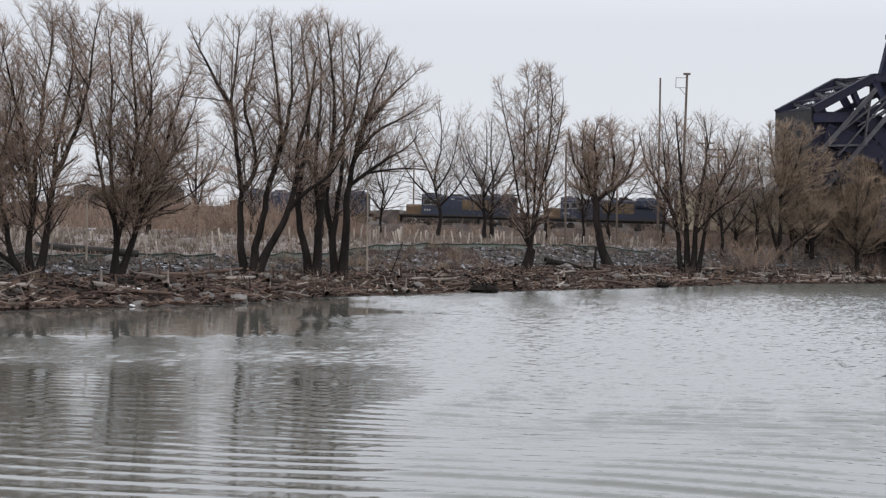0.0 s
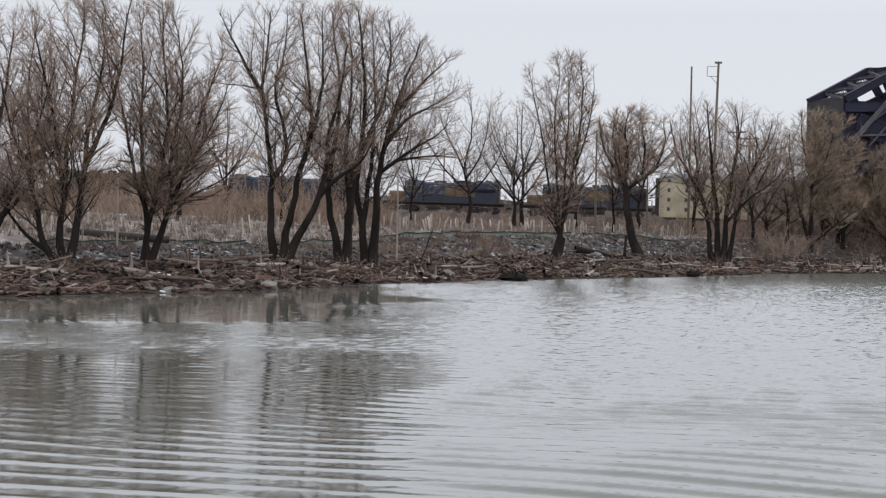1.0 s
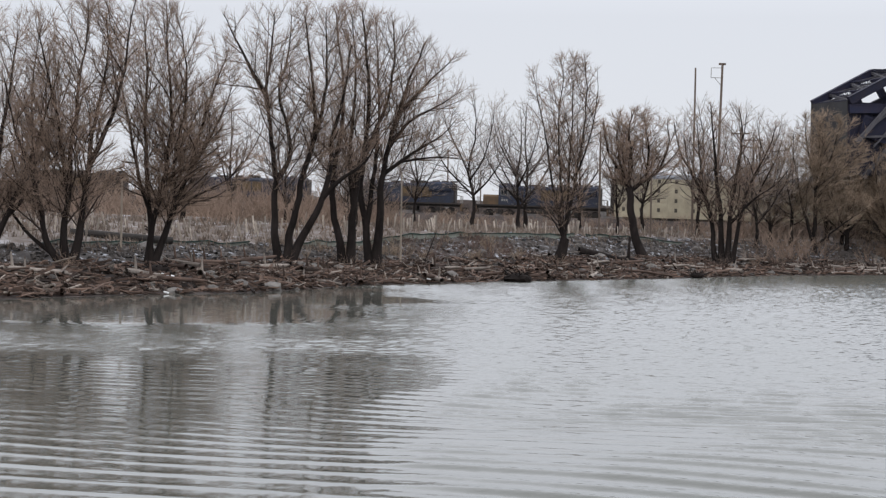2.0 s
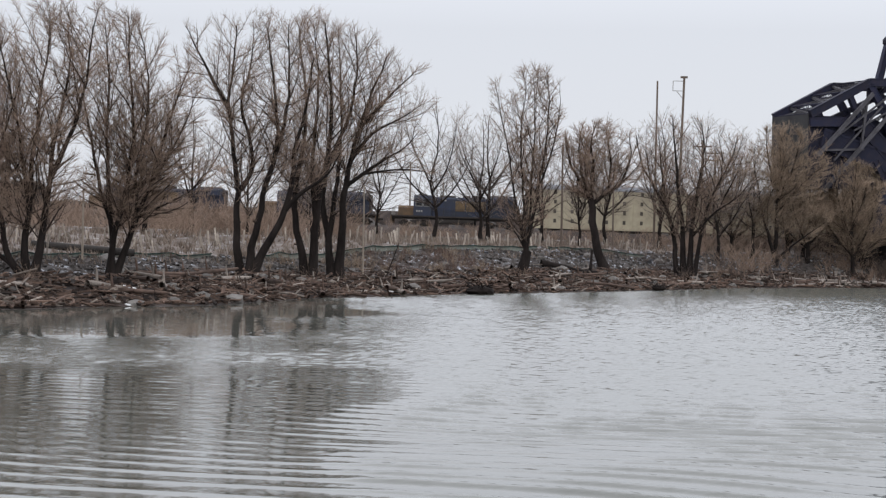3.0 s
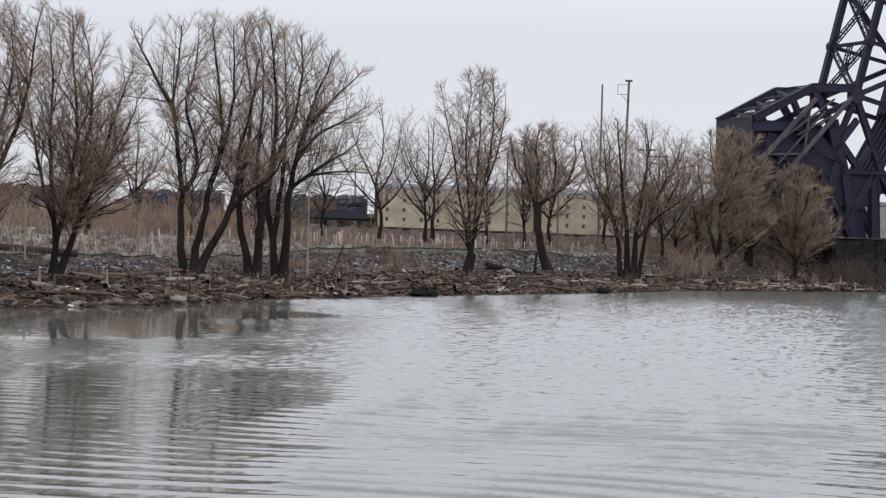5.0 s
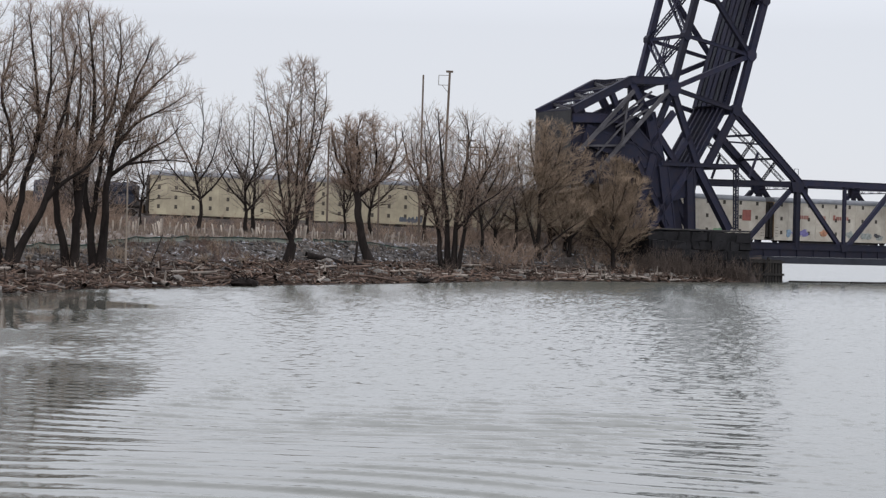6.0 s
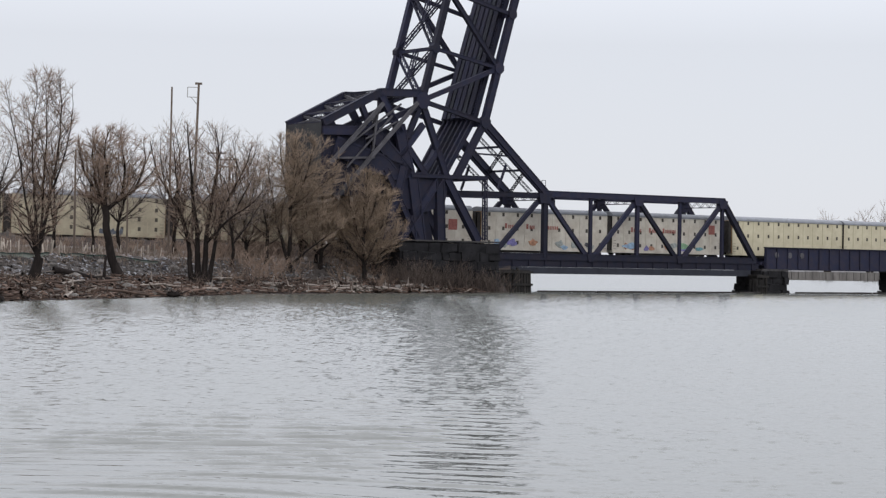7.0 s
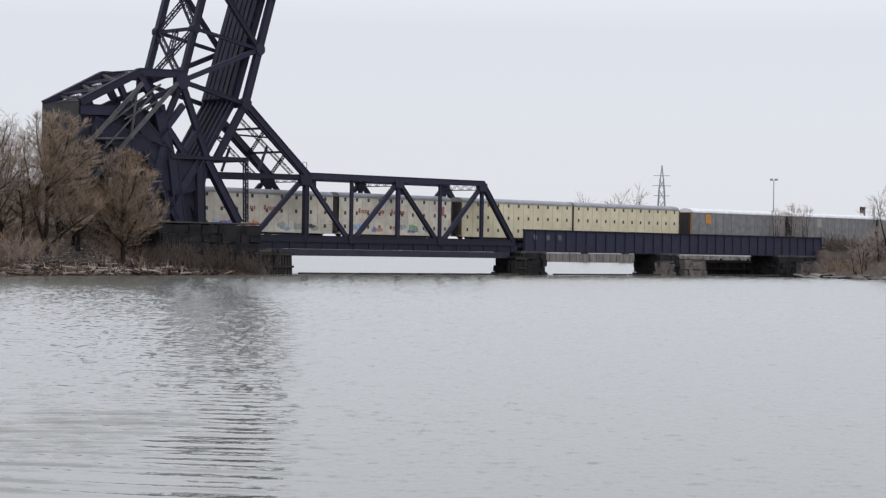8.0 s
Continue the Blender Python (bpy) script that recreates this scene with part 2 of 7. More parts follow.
def build_land():
    xs = np.concatenate([np.arange(-420, -150, 10.0), np.arange(-150, -85, 2.0), np.arange(-85, -8, 0.7)])
    ys = np.concatenate([np.arange(-160, 80, 10.0), np.arange(80, 300, 1.2), np.arange(300, 360, 4.0), np.arange(360, 560, 16.0)])
    verts, faces, kinds = [], [], []
    dist = {}
    for j, y in enumerate(ys):
        for i, x in enumerate(xs):
            z = land_z(x, y)
            dist[j, i] = shore_dist(x, y)
            verts.append((x, y, z))
    nx = len(xs)
    for j in range(len(ys) - 1):
        for i in range(nx - 1):
            a = j * nx + i
            faces.append((a, a + 1, a + nx + 1, a + nx))
            x, y = xs[i], ys[j]
            s = dist[j, i] + 2.2 * noise.noise((x * 0.5, y * 0.5, 7))
            dt = abs(y - track_xy(x))
            kinds.append(3 if dt < 3.2 and x < -14 else 4 if dt < 11 and x < -30 else 0 if s < 8.6 else 1 if s < 15.5 else 2)
    me = from_arrays("ground", verts, faces, True)
    ob = obj("ground", me, M_MUD)
    for m in (M_BANK, M_GRASS, M_BALLAST, M_BRUSHLAND):
        me.materials.append(m)
    me.polygons.foreach_set("material_index", kinds)
    return tagged(ob, "rough riverbank of mud, snowy stones and tan winter grass", "ground", kind="structure")


build_land()

# far shore beyond the bridges
FAR = [(74.5, 337), (78, 322), (86, 300), (105, 262), (140, 230), (220, 190), (420, 160)]


def far_dist(x, y):
    best, sign = 1e9, 1
    for (ax, ay), (bx, by) in zip(FAR, FAR[1:]):
        dx, dy = bx - ax, by - ay
        t = max(0, min(1, ((x - ax) * dx + (y - ay) * dy) / (dx * dx + dy * dy)))
        px, py = ax + t * dx, ay + t * dy
        d = math.hypot(x - px, y - py)
        if d < best:
            best, sign = d, 1 if dx * (y - py) - dy * (x - px) > 0 else -1
    dn = (x - 75.5) - 0.22 * (y - 337)
    return min(best * sign, dn + 2) if y > 325 else best * sign


def far_z(x, y):
    s = far_dist(x, y)
    z = float(np.interp(s, (-20, -3, 0, 4, 10, 25, 300), (-2.5, -0.8, 0, 1.0, 2.4, 4.0, 5.0)))
    if z > 0:
        z += 0.3 * noise.noise((x * 0.3, y * 0.3, 5)) + 0.2 * noise.noise((x, y, 9))
        off = abs(y - track_xy(x)) * 0.73
        z += (4.7 - z) * smoothstep(10, 5, off)
    return z


def build_far_land():
    xs = np.concatenate([np.arange(55, 130, 1.5), np.arange(130, 460, 10.0)])
    ys = np.concatenate([np.arange(150, 280, 5.0), np.arange(280, 480, 1.8), np.arange(480, 760, 12.0)])
    verts = [(x, y, far_z(x, y)) for y in ys for x in xs]
    nx = len(xs)
    faces = [(j * nx + i, j * nx + i + 1, (j + 1) * nx + i + 1, (j + 1) * nx + i) for j in range(len(ys) - 1) for i in range(nx - 1)]
    ob = obj("ground", from_arrays("ground", verts, faces, True), M_BRUSHLAND)
    tagged(ob, "brown brushy far bank with pale stones at the water", "ground", kind="structure")


build_far_land()


def ramp(x, a, b):
    t = np.clip((x - a) / (b - a), 0, 1)
    return t * t * (3 - 2 * t)


def water_sheet():
    """The river: waves and ripples as real relief where it is near, a flat sheet out to the horizon."""
    rng = np.random.default_rng(12)
    radii = [20.0]
    while radii[-1] < 345:
        radii.append(radii[-1] + 0.1 * (radii[-1] / 24.0) ** 1.0)
    radii = np.array(radii)
    az = np.radians(np.arange(-34.0, 17.5, 0.19))
    r, a = np.meshgrid(radii, az, indexing="ij")
    x, y = r * np.sin(a), r * np.cos(a)
    step = 0.1 * (r / 24.0) ** 1.0
    # slow drift that bends the crests and breaks them into groups
    def field(scale, seed):
        g = np.random.default_rng(seed)
        f = np.zeros_like(x)
        for _ in range(7):
            t, k, ph = g.uniform(0, 6.283), g.uniform(0.6, 1.6) / scale, g.uniform(0, 6.283)
            f += np.sin(6.283 * k * (x * np.cos(t) + y * np.sin(t)) + ph)
        return f / 2.6
    gust = 0.5 + 0.5 * np.clip(0.8 * field(45, 3), -1, 1)
    z = np.zeros_like(x)
    slope2 = np.zeros_like(x)
    rho = np.hypot(x + 25, y + 400)
    bend = field(18, 5) * 0.5
    side = 1 - ramp(np.degrees(a) + 1.2 * field(25, 11), -22, -18.5)
    # long-crested swell, faded by bearing and range to fit the camera's view
    for lam, slope in ((0.75, 0.05), (1.12, 0.44), (2.1, 0.09)):
        group = np.clip(0.85 + 0.3 * field(7, int(lam * 100)), 0.3, 1)
        ph = rng.uniform(0, 6.283)
        fade = (1 - ramp(r, 44, 68)) * (1 - 0.85 * ramp(np.degrees(a), -4, 1)) * ramp(lam / step, 3.0, 5.0)
        crest = np.exp(3.5 * (np.cos(6.283 * (rho + bend) / lam + ph) - 1))
        z += slope * lam / 6.283 * group * fade * crest * (1 - 0.8 * side)
    # short wind ripples from several directions, at each distance those long enough to stand out there
    rip = np.zeros_like(x)
    for lam in 0.3 * 1.2 ** np.arange(17):
        for k in range(4):
            t = rng.normal(0.1, 0.85)
            ph = rng.uniform(0, 6.283)
            w = 6.283 * (x * np.sin(t) + y * np.cos(t) + bend * 0.35 * lam) / lam + ph
            band = ramp(lam / step, 2.2, 3.0) * (1 - ramp(lam / step, 4.0, 6.5))
            rip += band * lam / 6.283 * np.sin(w)
            slope2 += 0.5 * band ** 2
    rip /= np.sqrt(np.maximum(slope2, 0.2))
    # smooth water by the bank trees, bounded by camera bearing and range
    smooth = side * ramp(r + 5 * field(16, 13), 66, 88)
    smooth = np.maximum(smooth, side * (0.15 + 0.8 * (1 - ramp(r + 4 * field(12, 21), 57, 66))))
    # low smooth swell close by, its zone fitted to the camera's view
    smooth = np.maximum(smooth, 0.8 * (1 - ramp(r + 3 * field(16, 31), 40, 60)) * (1 - 0.85 * ramp(np.degrees(a), -4, 1)))
    amount = (0.034 + 0.04 * gust) * (1 - 0.97 * smooth) * (1 - 0.45 * ramp(r, 110, 200))
    z += rip * amount
    nr, na = x.shape
    verts = np.stack([x, y, z], -1).reshape(-1, 3)
    idx = np.arange(nr * na).reshape(nr, na)
    quads = np.stack([idx[:-1, :-1], idx[1:, :-1], idx[1:, 1:], idx[:-1, 1:]], -1).reshape(-1, 4)
    flat = [(-3500, -600, -0.3), (3500, -600, -0.3), (3500, 4900, -0.3), (-3500, 4900, -0.3)]
    base = len(verts)
    me = from_arrays("water", verts.tolist() + flat, quads[:, ::-1].tolist() + [(base, base + 1, base + 2, base + 3)], True)
    layer = me.attributes.new("calm", "FLOAT", "POINT")
    layer.data.foreach_set("value", np.concatenate([smooth.reshape(-1), np.zeros(4)]).astype(np.float32))
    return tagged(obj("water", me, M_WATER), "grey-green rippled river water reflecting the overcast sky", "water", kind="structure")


WATER = water_sheet()


# ---- trees ----

BRIDGE = pose(2, 299, 0, 0, 0, 43)

def grow(rng, start, direction, length, radius, steps, up, wander, out):
    """A tapering branch as a list of (point, radius)."""
    p, d = Vector(start), Vector(direction).normalized()
    pts = [(p.copy(), radius)]
    for i in range(steps):
        d = (d + Vector((rng.gauss(0, wander), rng.gauss(0, wander), rng.gauss(0, wander) + up))).normalized()
        p = p + d * (length / steps)
        pts.append((p.copy(), radius * (1 - 0.85 * (i + 1) / steps)))
    out.append(pts)
    return pts


def tubes(name, branches, sides):
    verts, faces = [], []
    ring = [(math.cos(2 * math.pi * k / sides), math.sin(2 * math.pi * k / sides)) for k in range(sides)]
    for pts in branches:
        base = len(verts)
        for i, (p, r) in enumerate(pts):
            q = pts[min(i + 1, len(pts) - 1)][0] - pts[max(i - 1, 0)][0]
            q.normalize()
            s = q.cross(Vector((0.3, 1, 0.1)))
            s.normalize()
            t = q.cross(s)
            for c, e in ring:
                verts.append((p.x + r * (s.x * c + t.x * e), p.y + r * (s.y * c + t.y * e), p.z + r * (s.z * c + t.z * e)))
        for i in range(len(pts) - 1):
            for k in range(sides):
                a, b = base + i * sides + k, base + i * sides + (k + 1) % sides
                faces.append((a, b, b + sides, a + sides))
    return from_arrays(name, verts, faces, True)


def point_on(pts, t):
    k = min(len(pts) - 1.001, t * (len(pts) - 1))
    j = int(k)
    axis = (pts[j + 1][0] - pts[j][0]).normalized()
    return pts[j][0].lerp(pts[j + 1][0], k - j), axis, pts[j][1]


def soften(line):
    """A polyline with its corners rounded off."""
    pts = [Vector(p) for p in line]
    for again in range(2):
        soft = [pts[0]]
        for a, b in zip(pts, pts[1:]):
            soft += [a.lerp(b, 0.25), a.lerp(b, 0.75)]
        pts = soft + [pts[-1]]
    return pts


def limb(rng, start, way, length, r0, r1, up, wander, inside, step=0.5):
    """A branch that bends slowly towards the light and ends where the crown ends."""
    count = max(2, int(length / step + 0.5))
    p, d = start.copy(), way.normalized()
    pts = [(p.copy(), r0)]
    turn = Vector((rng.gauss(0, wander), rng.gauss(0, wander), 0))
    for i in range(count):
        d = (d + turn * 0.5 + Vector((rng.gauss(0, wander), rng.gauss(0, wander), rng.gauss(0, wander * 0.7) + up))).normalized()
        p = p + d * (length / count)
        if i > 0 and not inside(p):
            break
        pts.append((p.copy(), r0 + (r1 - r0) * (i + 1) / count))
    return pts


def fork(rng, axis, degrees):
    """A direction that leaves axis by about so many degrees, to any side, seldom downwards."""
    side = axis.cross(Vector((rng.gauss(0, 1), rng.gauss(0, 1), rng.gauss(0, 1)))).normalized()
    a = math.radians(degrees * rng.uniform(0.65, 1.35))
    d = axis * math.cos(a) + side * math.sin(a)
    if d.z < 0.1:
        d.z = 0.1 + 0.25 * d.z
    return d.normalized()


def needles(name, twigs):
    """Twigs: each a three-sided spike."""
    verts, faces = [], []
    for a, b, r in twigs:
        d = (b - a).normalized()
        s = d.cross(Vector((0.3, 1, 0.1))).normalized()
        t = d.cross(s)
        o = len(verts)
        for c, e in ((1.0, 0.0), (-0.5, 0.866), (-0.5, -0.866)):
            verts.append((a.x + r * (s.x * c + t.x * e), a.y + r * (s.y * c + t.y * e), a.z + r * (s.z * c + t.z * e)))
        verts.append((b.x, b.y, b.z))
        faces += [(o, o + 1, o + 3), (o + 1, o + 2, o + 3), (o + 2, o, o + 3)]
    return from_arrays(name, verts, faces)


def tree(x, y, z, stems, crowns, seed, dense=1.0, fine=0.011, reach=1.0, up=0.04, twig_len=0.75, fuzz=1.0, face=True, label="", bark=None, twig_mat=None, name="tree"):
    """A bare tree. stems: (radius, [(across, away, up), ...]); crowns: ellipsoids (x, y, z, rx, ry, rz) that bound its branches."""
    rng = random.Random(seed)
    drift = rng.random() * 50

    def inside(p):
        edge = 1.0 + 0.35 * noise.noise((p.x * 0.45 + drift, p.y * 0.45, p.z * 0.45))
        return any(((p.x - c[0]) / c[3]) ** 2 + ((p.y - c[1]) / c[4]) ** 2 + ((p.z - c[2]) / c[5]) ** 2 < edge for c in crowns)

    big, mid, twigs, first, done = [], [], [], [], []
    tall = max(p[2] for r, line in stems for p in line)
    for radius, line in stems:
        thin = 0.3 if any((Vector(o[0]) - Vector(line[-1])).length < 1.3 for q, o in stems if o is not line) else 0.88
        pts = soften(line)
        if line[0][2] > 0.7 and done:
            # a limb leaves the stem that passes nearest
            q = min(done, key=lambda p: (p.x - pts[0].x) ** 2 + (p.z - pts[0].z) ** 2)
            gap = q - pts[0]
            pts = [p + gap * (1 - k / (len(pts) - 1)) + Vector((0, gap.y, 0)) * (k / (len(pts) - 1)) for k, p in enumerate(pts)]
            foot = 0.0
        else:
            pts = [pts[0] - Vector((0, 0, 0.7))] + pts
            foot = 0.85
        sway, wave = rng.random() * 90, min(0.16, radius)
        line2 = []
        gone, total = 0.0, sum((b - a).length for a, b in zip(pts, pts[1:]))
        for k, p in enumerate(pts):
            if k:
                gone += (p - pts[k - 1]).length
            w = wave * min(1.0, gone / 2.0)
            q = Vector((p.x + w * noise.noise((p.z * 0.7, sway, 0)), p.y + w * noise.noise((p.z * 0.7, sway, 9)), p.z))
            line2.append((q, 1.2 * radius * (1 - thin * (gone / total) ** 0.8) * (1 + foot * math.exp(-gone / 1.1))))
        done += [q for q, r in line2]
        big.append(line2)
        first.append((line2, total))
    second, third = [], []
    for line, total in first:
        at = total * (0.08 if line[0][0].z > 1 else 0.13)
        while at < total * 0.99:
            f = at / total
            p, axis, r = point_on(line, f)
            if p.z > 0.1 * tall and (inside(p) or rng.random() < 0.25):
                length = reach * (0.9 + (0.2 * tall + 0.2 * total) * (1 - f) ** 0.6) * rng.uniform(0.5, 1.15)
                r0 = min(r * 0.6, 0.009 + 0.0095 * length)
                second.append((limb(rng, p, fork(rng, axis, 54 - 18 * f), length, r0, 0.009, up, 0.1, inside), length))
            at += rng.uniform(0.3, 0.62) / dense
        second.append((line[-3:], 1.2))
    for line, length in second:
        mid.append(line)
        n = len(line) - 1
        at = 0.25
        reached = length * n / max(n, int(length / 0.5 + 0.5))
        while at < reached:
            p, axis, r = point_on(line, at / reached)
            ln = (0.5 + 0.5 * (reached - at)) * rng.uniform(0.5, 1.15)
            third.append((limb(rng, p, fork(rng, axis, rng.uniform(34, 66)), ln, min(r * 0.7, 0.007 + 0.006 * ln), 0.007, up * 1.6, 0.12, inside), ln))
            at += rng.uniform(0.3, 0.6) / dense

    def twig(p, axis, degrees, ln):
        d = fork(rng, axis, degrees)
        d.z += 0.14
        d.normalize()
        twigs.append((p, p + d * ln, fine))

    for pool, gap in ((third, 0.22), (second, 0.4)):
        for line, length in pool:
            if pool is third:
                mid.append(line)
            at = 0.1
            reached = sum((b[0] - a[0]).length for a, b in zip(line, line[1:]))
            while at < reached:
                p, axis, r = point_on(line, at / reached)
                twig(p, axis, 40, twig_len * rng.uniform(0.4, 1.1))
                at += gap * rng.uniform(0.6, 1.4) / (dense * fuzz)
            tip, axis = line[-1][0], (line[-1][0] - line[-2][0]).normalized()
            for k in range(2):
                twig(tip, axis, 16, twig_len * rng.uniform(0.6, 1.2))
    thick = [line for line in big]
    slim = [line for line in mid if line[0][1] > 0.014]
    thin = [line for line in mid if line[0][1] <= 0.014]
    root = new(name)
    root.location = (x, y, z)
    if face:
        root.rotation_euler = (0, 0, math.atan2(-x, y))
    part("trunk", tubes("trunk", thick, 9), bark or M_BARK, root)
    tagged(part("branchwork", tubes("branchwork", slim, 3), bark or M_BRANCH, root), kind="stuff")
    tagged(part("twigwork", tubes("twigwork", thin, 3), twig_mat or M_TWIG, root), kind="stuff")
    tagged(part("crown", needles("crown", twigs), twig_mat or M_TWIG, root), kind="stuff")
    tagged(root, label or "bare multi-stemmed willow with dark trunks on the bank", "tree")
    return root


def fan(rng, count, height, spread, radius, base=0.4):
    """Stems that fan out from one foot."""
    out = []
    for k in range(count):
        a = (k + 0.5) / count * 2 - 1 if count > 1 else 0.0
        lean = spread * (a + rng.gauss(0, 0.12))
        away = rng.gauss(0, 0.25) * spread
        h = height * (1 - 0.25 * abs(a)) * rng.uniform(0.9, 1.05)
        foot = a * base
        out.append((radius * rng.uniform(0.75, 1.1), [(foot, away * 0.3, -0.5), (foot + lean * h * 0.2, away * h * 0.2, h * 0.3), (foot + lean * h * 0.55, away * h * 0.5, h * 0.65), (foot + lean * h * 0.8, away * h * 0.7, h * 0.9)]))
    return out


def spreading(rng, h):
    """A short trunk that parts into wide limbs."""
    def bent(x, y, z):
        return (x * h + rng.uniform(-0.3, 0.3), y * h + rng.uniform(-0.3, 0.3), z * h)
    stems = [(0.2, [(0, 0, 0), bent(0.02, 0, 0.2), bent(-0.04, 0, 0.42), bent(0.02, 0.02, 0.66), bent(0, 0, 0.95)])]
    for x, y, z in ((0.26, 0.05, 0.2), (-0.3, -0.06, 0.25), (0.15, -0.18, 0.34), (-0.18, 0.2, 0.4)):
        stems.append((0.11, [(0, 0, h * z), bent(x * 0.5, y * 0.5, z + 0.14), bent(x, y, z + 0.36), bent(x * 1.15, y * 1.15, z + 0.52)]))
    return stems


def copy_scaled(ob, x, y, z, turn, k):
    c = copy_thing(ob, pose(x, y, z, 0, 0, turn))
    c.scale = (k, k, k)
    return c


